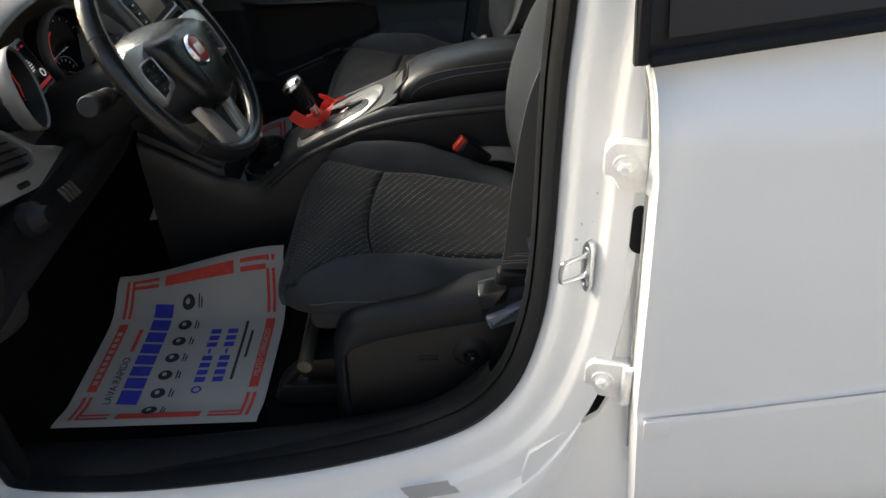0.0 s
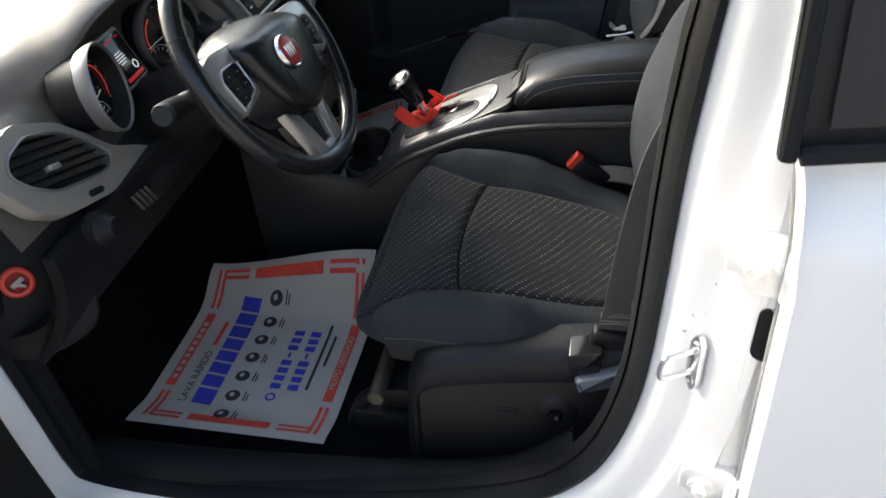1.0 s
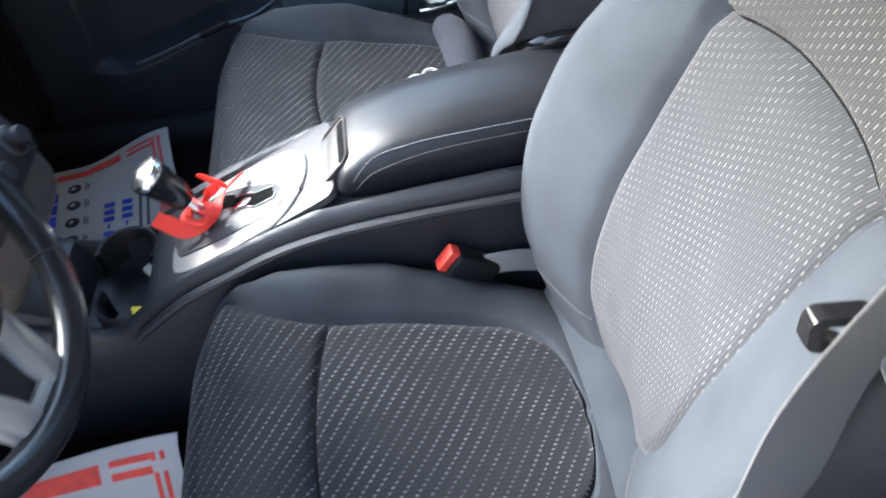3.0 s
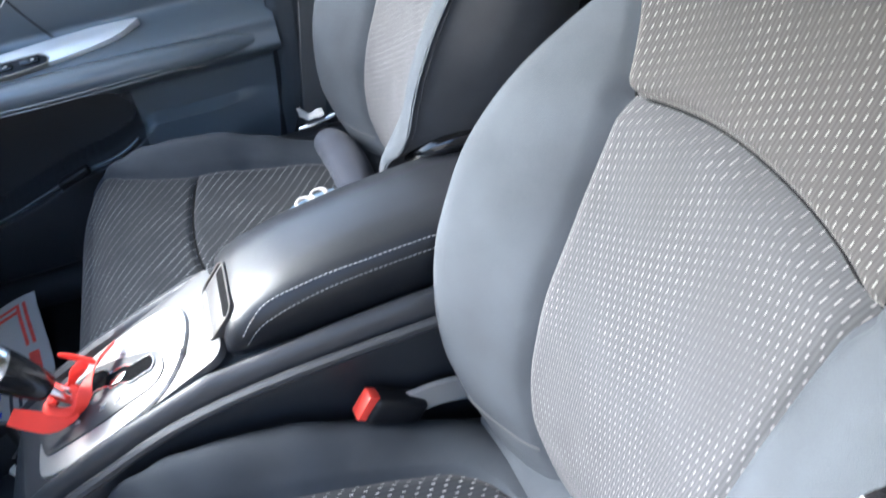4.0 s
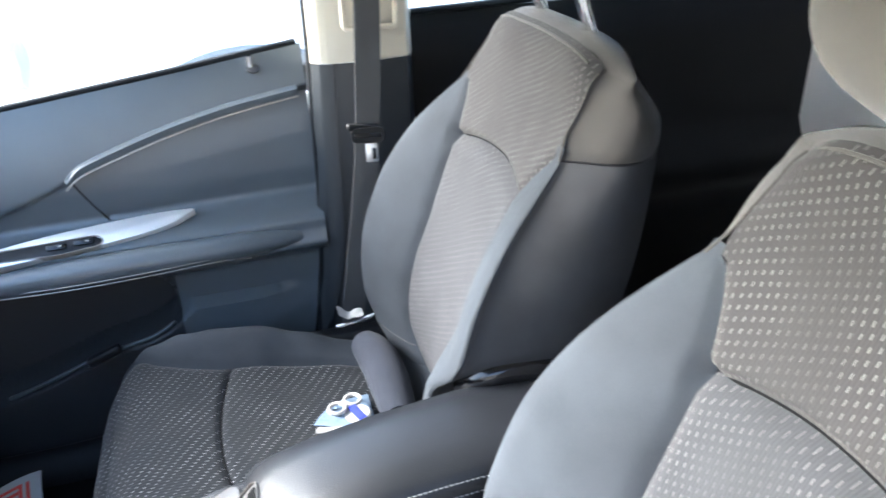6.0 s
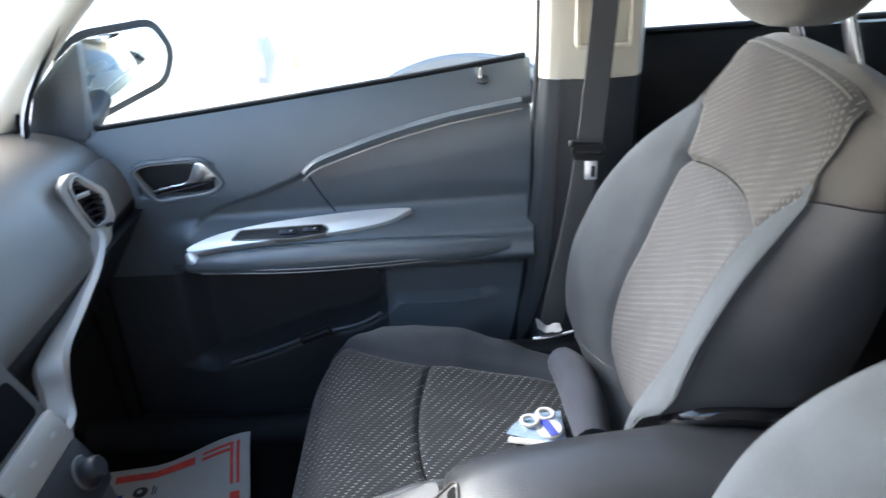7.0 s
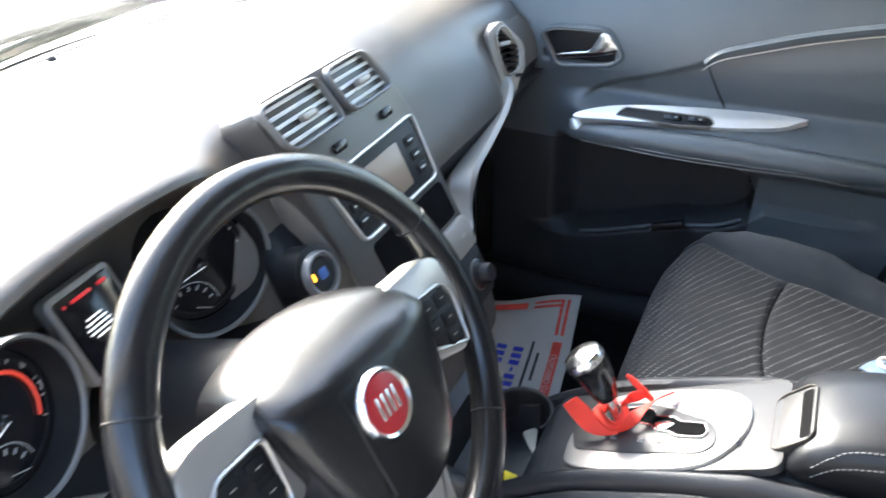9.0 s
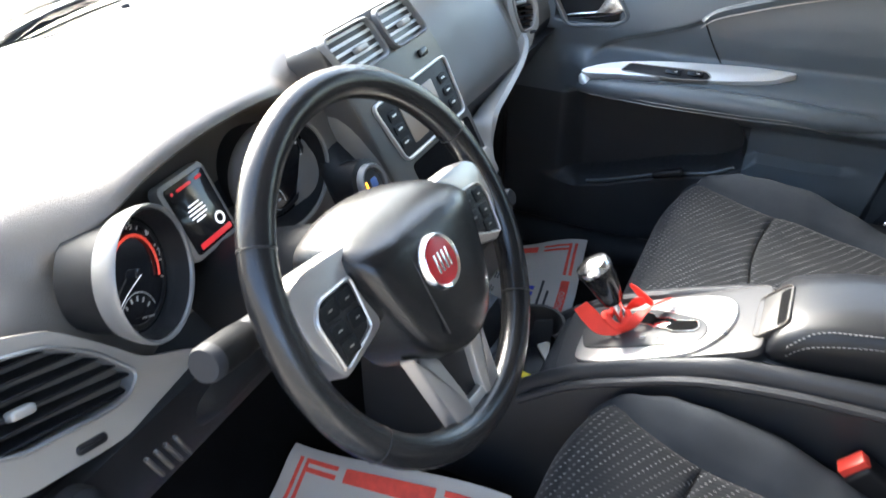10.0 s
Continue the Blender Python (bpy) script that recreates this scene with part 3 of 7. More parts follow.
    def shoulder(s, u, k):
        z = SHOULDER_Z + (CREST - SHOULDER_Z) * u
        r = flank(s, z, k)
        f = ramp_at([(1.17, 0.0), (CREST, 1.0)], z)
        e = high(max(0.0, (z - 1.094) / (CREST - 1.094)), s)
        r.z -= 0.020 * f * (1 - 0.3 * k) + 0.012 * f * f * math.sin(math.pi * k)
        r.x += (e.x - flank(s, z, 0).x) * (1 - k) * min(1.0, u * 3.4) - 0.008 * f * f * k
        r.y += (e.y - flank(s, z, 0).y) * (1 - min(1.0, k * 3)) * min(1.0, u * 3.4) - s * 0.020 * f * f * math.sin(math.pi / 2 * min(1.0, k * 2))
        return r

    for s in (-1, 1):
        def wing(u, k):
            z = 0.668 + (1.180 - 0.668) * u
            w, q = curve_at(INSERT_V, z), pipe_v(z, s)
            return back(z, s * (w + (q - w) * k))
        part("back_bolster", sheet(wing, span(0, 1, 64), span(0, 1, 20)), CLOTH, seat, "plain grey cloth backrest bolster")
        part("bolster_joint", tube([tuple(wing(0.12, k)) for k in span(0.05, 1.0, 9)], 0.0018, 6, False, 3), CLOTH_SIDE, seat, "stitched joint across the bolster")

        part("backrest_side", sheet(lambda z, k: flank(s, z, k), span(0.668, SHOULDER_Z, 46), span(0, 1, 18)), CLOTH_SIDE, seat, "dark grey cloth side panel")
        part("upper_side", sheet(lambda u, k: shoulder(s, u, k), span(0, 1, 22), span(0, 1, 18)), SHOULDER_LIT, seat, "cloth shoulder browned by painted headliner light")
        part("shoulder_seam", tube([tuple(flank(s, SHOULDER_Z, k)) for k in span(0.02, 0.98, 12)], 0.0016, 6, False, 3), BLACK, seat, "dark stitched seam")
        edge = [tuple(shoulder(s, u, 0.0) + Vector((0.0, s * 0.0008, 0))) for u in span(0.0, 0.96, 12)]
        part("edge_stitch", tube(edge, 0.0016, 6, False, 3), SHOULDER_LIT, seat, "raised stitched edge")
        for off, r, m in ((0.012, 0.0017, CLOTH), (0.045, 0.0010, CLOTH_SIDE)):
            line = [tuple(flank(s, z, off) + Vector((0, s * 0.001, 0))) for z in span(0.72, SHOULDER_Z - 0.004, 16)]
            part("piping" if off < 0.02 else "piping_stitch", tube(line, r, 6, False, 3), m, seat, "raised stitched piping" if off < 0.02 else "")

    def rear(u, s):
        z = 0.668 + (CREST - 0.668) * u
        f = ramp_at([(1.17, 0.0), (CREST, 1.0)], z)
        q = Vector((curve_at(REAR_X, z) + 0.014 * (1 - s * s) - 0.008 * f * f, y0 + s * (curve_at(SIDE_V, z) - 0.035 - 0.012 * f * f), z - 0.014 * f * abs(s) ** 7))
        return up(q)
    part("backrest_rear", sheet(rear, span(0, 1, 30), span(-1, 1, 24)), CLOTH_SIDE, seat)

    def top_pt(u, s):
        a, b = high(1.0, s), rear(1.0, s)
        q = a.lerp(b, u)
        q.z += 0.008 * math.sin(math.pi * u) * (1 - s ** 4)
        return q.lerp(shoulder(1 if s > 0 else -1, 1.0, u), abs(s) ** 6)
    part("backrest_top", sheet(top_pt, span(0, 1, 8), span(-1, 1, 52)), SHOULDER_LIT, seat, "cloth top edge browned by painted headliner light")
    # headrest
    for s in (-1, 1):
        yp = y0 + s * 0.079
        part("headrest_post", tube([(0.506, yp, 1.23 + lift), (0.500, yp, 1.275 + lift), (0.482, yp, 1.325 + lift), (0.455, yp, 1.41 + lift)], 0.0085, 14), CHROME, seat, "chrome headrest post")
        guide = part("post_guide", lathe(axes((0.500, yp, 1.272 + lift), (0.1, 0, 1), (0, 1, 0)), [(0.0, -0.004), (0.024, -0.004), (0.024, 0.003), (0.020, 0.006), (0.012, 0.008), (0.0, 0.008)], 24), BLACK, seat, "black post guide")
        part("guide_ring", lathe(axes((0.500, yp, 1.272 + lift), (0.1, 0, 1), (0, 1, 0)), [(0.0225, 0.0), (0.0255, 0.001), (0.0255, 0.0045), (0.0225, 0.0055)], 24), CHROME, guide, "chrome ring")

    def head(u, a):
        """The headrest: a rounded pillow, fuller in front."""
        h = -1 + 2 * u
        r = max(0.0, 1 - abs(h) ** 3.2) ** (1 / 2.4)
        c, d = math.cos(a), math.sin(a)
        c, d = math.copysign(abs(c) ** 0.7, c), math.copysign(abs(d) ** 0.55, d)
        return Vector((0.452 + 0.062 * r * c + 0.020 * h, y0 + (0.128 + 0.012 * r) * r * d, 1.415 + lift + 0.098 * h - 0.006 * d * d * h))
    part("headrest", sheet(head, span(0, 1, 22), [2 * math.pi * j / 36 for j in range(37)]), HEAD, seat, "dark taupe cloth headrest")
    return seat


driver_seat = make_seat(-0.345, 1, "charcoal cloth driver seat with light stitch pattern", "front seats", 0.020)
passenger_seat = make_seat(0.345, -1, "charcoal cloth passenger seat with light stitch pattern", "front seats", -0.008, -0.008, 0.026, 0.055)


# ---- dashboard ----
dash = thing("dashboard", (-0.8, 0, 0.75), "dark grey grained plastic dashboard with silver trim", "dashboard")


def dash_top(y):
    """Height of the dashboard's crown across the car."""
    return 1.155 + 0.024 * math.exp(-((y + 0.36) / 0.17) ** 4) - 0.05 * max(0, abs(y) - 0.3) / 0.4 - 0.006 * math.exp(-((y + 0.19) / 0.05) ** 2)


HOOD = [(-0.57, 1.072), (-0.532, 1.112), (-0.488, 1.136), (-0.423, 1.152), (-0.339, 1.158), (-0.25, 1.154), (-0.204, 1.142), (-0.175, 1.126), (-0.155, 1.105)]


def dash_pt(u, y):
    """u runs from the windscreen over the crown, down the face and under."""
    h = dash_top(y)
    cl = math.exp(-((y + 0.365) / 0.175) ** 8)
    ps = ramp_at([(0.08, 0.0), (0.2, 1.0)], y)
    lim = max(0.0, (abs(y) - 0.5) / 0.25)
    c = 1 - ramp_at([(0.10, 0.0), (0.20, 1.0)], abs(y + 0.362))
    lip = curve_at(HOOD, y)
    crown_x = -0.66 - 0.05 * lim + 0.03 * cl
    back = 0.035 * ramp_at([(0.47, 0.0), (0.56, 1.0)], abs(y))
    x0 = screen_x(y)
    x1, z0 = x0 + 0.45 * (-0.80 - x0), min(1.122, h - 0.012)
    prof = [(x0, z0), (x1, h - 0.01), (-0.80, h + 0.004), (crown_x - 0.04, h + (lip + 0.012 - h) * c), (crown_x + 0.02 + (-0.606 - crown_x - 0.02) * c, h - 0.03 + (lip - 0.008 - h + 0.03) * c), (-0.60 - 0.074 * c, 1.06 - 0.01 * ps + (lip - 0.055 - 1.06) * c), (-0.555 - 0.072 * c, 0.975), (-0.54, 0.90), (-0.58, 0.84), (-0.70, 0.78), (-0.95, 0.74)]
    if ps > 0:
        low = [(x0, z0), (x1, h - 0.01), (-0.80, h + 0.0), (-0.70, h - 0.02), (-0.64, h - 0.06), (-0.60, 1.03), (-0.565, 0.965), (-0.575, 0.92), (-0.62, 0.86), (-0.72, 0.80), (-0.95, 0.74)]
        prof = [(a[0] + (b[0] - a[0]) * ps, a[1] + (b[1] - a[1]) * ps) for a, b in zip(prof, low)]
    f = u * (len(prof) - 1)
    i = min(int(f), len(prof) - 2)
    g = lambda j: Vector(prof[max(0, min(len(prof) - 1, j))])
    t = f - i
    a, b, d, e = g(i - 1), g(i), g(i + 1), g(i + 2)
    q = 0.5 * (2 * b + (d - a) * t + (2 * a - 5 * b + 4 * d - e) * t * t + (3 * b - a - 3 * d + e) * t ** 3)
    return Vector((q.x - back * ramp_at([(0.35, 0.0), (0.5, 1.0)], u) * (1 - ramp_at([(0.72, 0.0), (0.85, 1.0)], u)), y, q.y))



part("dash_body", sheet(dash_pt, span(0, 0.62, 46), span(-0.77, 0.77, 90)), DASH, dash, "grained grey dashboard top")
part("dash_lower", sheet(dash_pt, span(0.62, 1, 26), span(-0.77, 0.77, 90)), PLASTIC, dash, "dark lower dashboard")

# defroster slots and light sensor on the dashboard top
def dash_at(x, y):
    return min((dash_pt(u, y) for u in span(0, 0.3, 60)), key=lambda q: abs(q.x - x))


for gap, bend in ((0.045, 0.70), (0.088, 0.60)):
    line = [dash_at(-1.15 + gap + bend * y * y, y) + Vector((0, 0, 0.001)) for y in span(-0.42, 0.42, 18)]
    part("defroster_slot", strap([tuple(q) for q in line], 0.006, 0.002, (1, 0, 0.1)), BLACK, dash, "thin dark defroster slot")
part("light_sensor", lathe(axes(tuple(dash_at(-1.043, -0.034)), (0, 0, 1), (0, 1, 0)), [(0.008, -0.002), (0.007, 0.003), (0.004, 0.006), (0.0, 0.007)], 16), BLACK, dash, "small black light sensor")

STACK = axes((-0.57, 0, 1.10), (1, 0, 0.51))


def st(z):
    return (z - 1.10) * 1.1225


def quad(pts, r=0.012, n=4):
    """Rounded four-sided outline from y, z corners on the centre stack."""
    p = [Vector((y, st(z))) for y, z in pts]
    return round_poly(p, r, n)


def round_poly(p, r, n=4):
    p = [Vector((q[0], q[1])) for q in p]
    out = []
    for i in range(len(p)):
        a, b, c = p[i - 1], p[i], p[(i + 1) % len(p)]
        u, v = (a - b).normalized(), (c - b).normalized()
        rr = min(r, (a - b).length * 0.45, (c - b).length * 0.45)
        s, e = b + u * rr, b + v * rr
        for k in range(n + 1):
            t = k / n
            out.append((s * (1 - t) ** 2 + b * 2 * t * (1 - t) + e * t * t))
    return out


def extent(outline, h):
    """Left and right ends of an outline at height h."""
    xs = []
    for i in range(len(outline)):
        a, b = outline[i - 1], outline[i]
        if (a[1] - h) * (b[1] - h) < 0:
            xs.append(a[0] + (b[0] - a[0]) * (h - a[1]) / (b[1] - a[1]))
    return (min(xs), max(xs)) if len(xs) > 1 else None


def vent(parent, m, outline, slats, knob, frame_mat, rim=0.006, lift=0.006, deep=0.03, tilt=20, blade=None):
    v = part("air_vent", bezel(m, outline, rim, -deep, lift, 0.002), frame_mat, parent, "air vent with horizontal slats")
    # black sheet that paints the shade behind the slats
    part("vent_recess", plate(m, shrink(outline, rim * 0.8), -deep - 0.004, -deep + 0.002, 0.001), CARPET_SHADE, v)
    ys = [q[1] for q in outline]
    lo, hi = min(ys) + rim, max(ys) - rim
    for i in range(slats):
        h = lo + (hi - lo) * (i + 0.6) / slats
        e = extent(outline, h)
        if not e:
            continue
        w = e[1] - e[0] - rim * 1.6
        part("slat", box(m @ pose((e[0] + e[1]) / 2, h, -0.008, tilt), w, 0.0044 if blade is None else 0.0024, 0.012 if blade is None else 0.02, 0.0008, 1), blade or SLAT, v)
    part("vent_knob", box(m @ pose(knob[0], knob[1], 0.004), 0.024, 0.009, 0.014, 0.004, 3), GREYTRIM, v, "grey vent tab")
    return v


# centre stack
VENTRIM = mat("satin grey vent rim", (0.20, 0.195, 0.19), 0.4, 0.2, 0.06, 8, 0.0001, 900)
CENTRE = mat("dark bronze grey painted plastic", (0.066, 0.060, 0.054), 0.38, 0.25, 0.08, 8, 0.0001, 900)
hull = quad([(-0.146, 1.182), (0.088, 1.182), (0.128, 1.10), (0.128, 0.86), (0.10, 0.79), (-0.13, 0.79), (-0.125, 1.0)], 0.03, 5)
low_hull = quad([(-0.118, 1.10), (0.118, 1.10), (0.128, 1.08), (0.128, 0.86), (0.10, 0.79), (-0.13, 0.79), (-0.125, 1.0)], 0.03, 5)
part("stack_shoulder", loft([[STACK @ Vector((q[0], q[1], z)) for q in shrink(low_hull, d)] for d, z in ((-0.026, -0.060), (-0.020, -0.036), (-0.011, -0.016), (-0.004, -0.007), (0.004, -0.004))]), DASH, dash, "grained shoulder round the centre panel")
part("centre_panel", plate(STACK, hull, -0.06, 0.0, 0.006), CENTRE, dash, "dark grey centre panel")
vent(dash, STACK @ pose(0, 0, 0.004), quad([(-0.145, 1.178), (-0.03, 1.178), (-0.014, 1.122), (-0.125, 1.122)], 0.018), 5, (-0.075, st(1.147)), VENTRIM, 0.004, 0.007, 0.045, 2)
vent(dash, STACK @ pose(0, 0, 0.004), quad([(-0.016, 1.178), (0.075, 1.178), (0.102, 1.122), (0.0, 1.122)], 0.018), 5, (0.045, st(1.147)), VENTRIM, 0.004, 0.007, 0.045, 2)
radio = part("radio", bezel(STACK, quad([(-0.105, 1.082), (0.118, 1.084), (0.110, 1.0), (-0.085, 1.0)], 0.014), 0.004, -0.01, 0.006, 0.0015), SILVER, dash, "radio unit with silver surround")
part("radio_face", plate(STACK, quad([(-0.101, 1.078), (0.114, 1.08), (0.106, 1.004), (-0.081, 1.004)], 0.012), -0.01, 0.002, 0.001), BLACK, radio)
SCREEN = mat("dull grey brown display", (0.30, 0.23, 0.17), 0.3, 0, 0.05, 6)
part("screen", plate(STACK, quad([(-0.048, 1.066), (0.056, 1.067), (0.054, 1.014), (-0.046, 1.012)], 0.003), 0.0, 0.0035, 0.0006), SCREEN, radio, "blank grey display")
for s in (-1, 1):
    for k in range(3):
        part("radio_button", plate(STACK, rrect(0.024, 0.013, 0.003, 3, 0.082 * s + (0.004 if s > 0 else 0.014), st(1.058 - k * 0.018)), 0.0, 0.0045, 0.001), PLASTIC, radio)
        part("button_mark", plate(STACK, rrect(0.011, 0.0025, 0.0008, 2, 0.082 * s + (0.004 if s > 0 else 0.014), st(1.058 - k * 0.018)), 0.004, 0.0049, 0.0002), SILVER, radio)
part("storage_slot", plate(STACK, quad([(-0.075, 0.993), (0.112, 0.993), (0.112, 0.945), (-0.075, 0.945)], 0.01), -0.002, 0.002, 0.001), CARPET_SHADE, dash, "black storage slot")
part("climate_panel", plate(STACK, quad([(-0.09, 0.94), (0.122, 0.94), (0.122, 0.898), (-0.09, 0.898)], 0.008), -0.004, 0.008, 0.002), SWEEP, dash, "warm silver switch panel")
for k in range(4):
    part("switch_mark", plate(STACK, rrect(0.012, 0.005, 0.001, 2, -0.055 + k * 0.05, st(0.919)), 0.007, 0.0086, 0.0002), GREYTRIM, dash)
part("knob_panel", plate(STACK, quad([(-0.09, 0.896), (0.124, 0.896), (0.122, 0.83), (-0.09, 0.83)], 0.012), -0.004, 0.003, 0.002), BLACK, dash, "black knob panel")
for y in (-0.06, 0.015, 0.095):
    k = part("climate_knob", lathe(STACK @ pose(y, st(0.862), 0), [(0.021, 0), (0.021, 0.005), (0.016, 0.008), (0.0145, 0.022), (0.012, 0.025), (0.0, 0.025)], 24), BLACK, dash, "round black climate knob")
    part("knob_ring", lathe(STACK @ pose(y, st(0.862), 0), [(0.023, 0), (0.0235, 0.003), (0.021, 0.006), (0.0205, 0.0)], 24), CENTRE, k)
part("hazard_button", plate(STACK, rrect(0.024, 0.012, 0.005, 3, 0.068, st(1.101)), 0.0, 0.005, 0.0015), GLOSS, dash)
part("centre_button", plate(STACK, rrect(0.026, 0.012, 0.005, 3, -0.045, st(1.101)), 0.0, 0.005, 0.0015), GLOSS, dash)

RING = mat("dull silver ring", (0.17, 0.167, 0.162), 0.35, 0.3, 0.06, 8)
# start button
START = axes((-0.522, -0.174, 1.013), (1, -0.05, 0.45))
part("start_panel", loft([[START @ Vector((q[0], q[1], z)) for q in rrect(w, h, r, 5, cx, cy)] for w, h, r, cx, cy, z in ((0.124, 0.25, 0.045, 0.036, -0.045, -0.105), (0.120, 0.24, 0.045, 0.037, -0.042, -0.080), (0.104, 0.225, 0.042, 0.036, -0.038, -0.062), (0.080, 0.12, 0.038, 0.010, -0.010, -0.046), (0.070, 0.070, 0.034, 0.0, 0.0, -0.034), (0.066, 0.066, 0.032, 0.0, 0.0, -0.004), (0.058, 0.058, 0.028, 0.0, 0.0, -0.002))]), PLASTIC, dash, "dark panel of the start button")
part("start_button_ring", lathe(START, [(0.0265, -0.03), (0.0265, 0.004), (0.024, 0.0075), (0.0205, 0.006), (0.020, -0.004)], 32), RING, dash, "dull silver ring round the start button")
sb = part("start_button", lathe(START, [(0.020, -0.03), (0.020, 0.001), (0.018, 0.003), (0.0, 0.003)], 28), BLACK, dash)
part("start_mark", plate(START, rrect(0.013, 0.013, 0.003, 3, 0.002, 0.0), 0.002, 0.0036, 0.0004), mat("blue print", (0.05, 0.12, 0.35), 0.4), sb)
part("start_lamp", plate(START, rrect(0.003, 0.009, 0.001, 2, -0.0135, 0.002), 0.002, 0.0042, 0.0004), glow("amber lamp", (1.0, 0.32, 0.02), 0.5), sb)

# instrument cluster
CL = axes((-0.604, -0.365, 1.05), (1, 0, 0.42))
part("cluster_face", plate(CL, smooth_loop([(-0.175, -0.02), (-0.12, 0.075), (0, 0.09), (0.12, 0.08), (0.185, 0.0), (0.14, -0.08), (0, -0.07), (-0.13, -0.085)], 6), -0.09, -0.055, 0.004), BLACK, dash, "black instrument face")
GL = axes((-0.590, -0.502, 1.062), (0.94, 0.31, 0.16)) @ Matrix.Scale(1.25, 4)
GR = axes((-0.618, -0.246, 1.042), (0.97, -0.19, 0.13)) @ Matrix.Scale(1.34, 4)
for m in (GL, GR):
    g = part("gauge", lathe(m, [(0.044, -0.04), (0.0465, 0.002), (0.0505, 0.008), (0.0515, 0.0145), (0.0500, 0.0150), (0.0480, 0.006), (0.0455, -0.004)], 44), PLASTIC, dash, "round gauge in a silver ring")
    part("gauge_ring", lathe(m, [(0.0500, -0.004), (0.0535, 0.006), (0.0548, 0.015), (0.0538, 0.0178), (0.0520, 0.0168), (0.0510, 0.0140)], 48, False), RING, g, "dull silver ring")
    part("dial", lathe(m, [(0.048, -0.006), (0.048, -0.003), (0.0, -0.003)], 40), GLOSS, g)
    part("dial_band", bezel(m, rrect(0.086, 0.086, 0.0429, 8), 0.004, -0.004, -0.0015, 0.0004), PLASTIC, g)
    arc = [(0.031 * math.cos(a), 0.031 * math.sin(a), -0.001) for a in (radians(d) for d in (range(-35, 141, 16) if m is GL else range(120, 201, 10)))]
    part("red_arc", strap([tuple(m @ Vector(p)) for p in arc], 0.0034, 0.0012, [tuple((m.to_3x3() @ Vector((p[0], p[1], 0)))) for p in arc], 2), glow("red dial light", (0.55, 0.05, 0.03), 0.07), g, "red lit arc")
    part("needle", strap([tuple(m @ Vector((0, 0, 0.003))), tuple(m @ Vector((-0.018, -0.003, 0.001))), tuple(m @ Vector((-0.036, -0.006, 0.001)))], 0.0012, 0.0008, tuple(m.to_3x3() @ Vector((0, 1, 0)))), glow("white needle", (0.8, 0.8, 0.8), 0.03), g, "white needle")
    part("needle_cap", lathe(m, [(0.005, -0.003), (0.005, 0.001), (0.004, 0.002), (0.0, 0.002)], 20), GLOSS, g)
    for k in range(13):
        a = radians(215 - k * 21)
        part("dial_mark", box(m @ pose(0.0385 * math.cos(a), 0.0385 * math.sin(a), -0.0025, 0, 0, math.degrees(a)), 0.0045, 0.0012, 0.001, 0.0002, 1), PAPER, g)
    low_arc = [(-0.020 + 0.026 * math.cos(a), -0.034 + 0.026 * math.sin(a), -0.001) for a in (radians(d) for d in range(5, 126, 12))]
    part("lower_scale", strap([tuple(m @ Vector(p)) for p in low_arc], 0.0012, 0.0008, [tuple(m.to_3x3() @ Vector((p[0] + 0.020, p[1] + 0.034, 0))) for p in low_arc], 2), PAPER, g)
    for k in range(5):
        a = radians(15 + k * 22)
        part("dial_mark", box(m @ pose(-0.020 + 0.021 * math.cos(a), -0.034 + 0.021 * math.sin(a), -0.0025, 0, 0, math.degrees(a)), 0.004, 0.0014, 0.001, 0.0002, 1), PAPER, g)
    part("small_needle", strap([tuple(m @ Vector(p)) for p in ((-0.016, -0.030, 0.0), (-0.009, -0.034, 0.0), (-0.002, -0.038, 0.0))], 0.0010, 0.0008, tuple(m.to_3x3() @ Vector((0.6, 0.7, 0)))), PAPER, g)
DISP = axes((-0.632, -0.371, 1.051), (0.92, 0.06, 0.40)) @ Matrix.Scale(1.1, 4)
info = part("info_display", plate(DISP, rrect(0.072, 0.086, 0.008), -0.01, 0.004, 0.003), GREYTRIM, dash, "small lit display in a grey frame")
part("display_glass", plate(DISP, rrect(0.060, 0.074, 0.004), 0.0, 0.0055, 0.0005), GLOSS, info)
LIT = glow("white display text", (0.8, 0.8, 0.82), 0.10)
LITRED = glow("red display band", (0.5, 0.02, 0.025), 0.07)
for bx, bw in ((-0.022, 0.003), (-0.004, 0.022), (0.019, 0.010)):
    part("red_text", plate(DISP, rrect(bw, 0.0032, 0.0010, 2, bx, 0.030), 0.005, 0.006, 0.0002), LITRED, info, "red lit text bar")
part("red_band", plate(DISP, rrect(0.050, 0.006, 0.0015, 3, 0.002, -0.031), 0.005, 0.006, 0.0002), LITRED, info)
for k, w in enumerate((0.022, 0.030, 0.034, 0.032, 0.020)):
    part("text_bar", plate(DISP, rrect(w * 0.75, 0.0018, 0.0006, 2, -0.004, 0.010 - k * 0.0042), 0.005, 0.006, 0.0002), LIT, info)
part("display_symbol", bezel(DISP, rrect(0.014, 0.014, 0.0069, 5, 0.018, -0.018), 0.0025, 0.005, 0.0062, 0.0004), LIT, info)

# side vents
LV = axes((-0.585, -0.64, 1.01), (1, 0.12, 0.42))


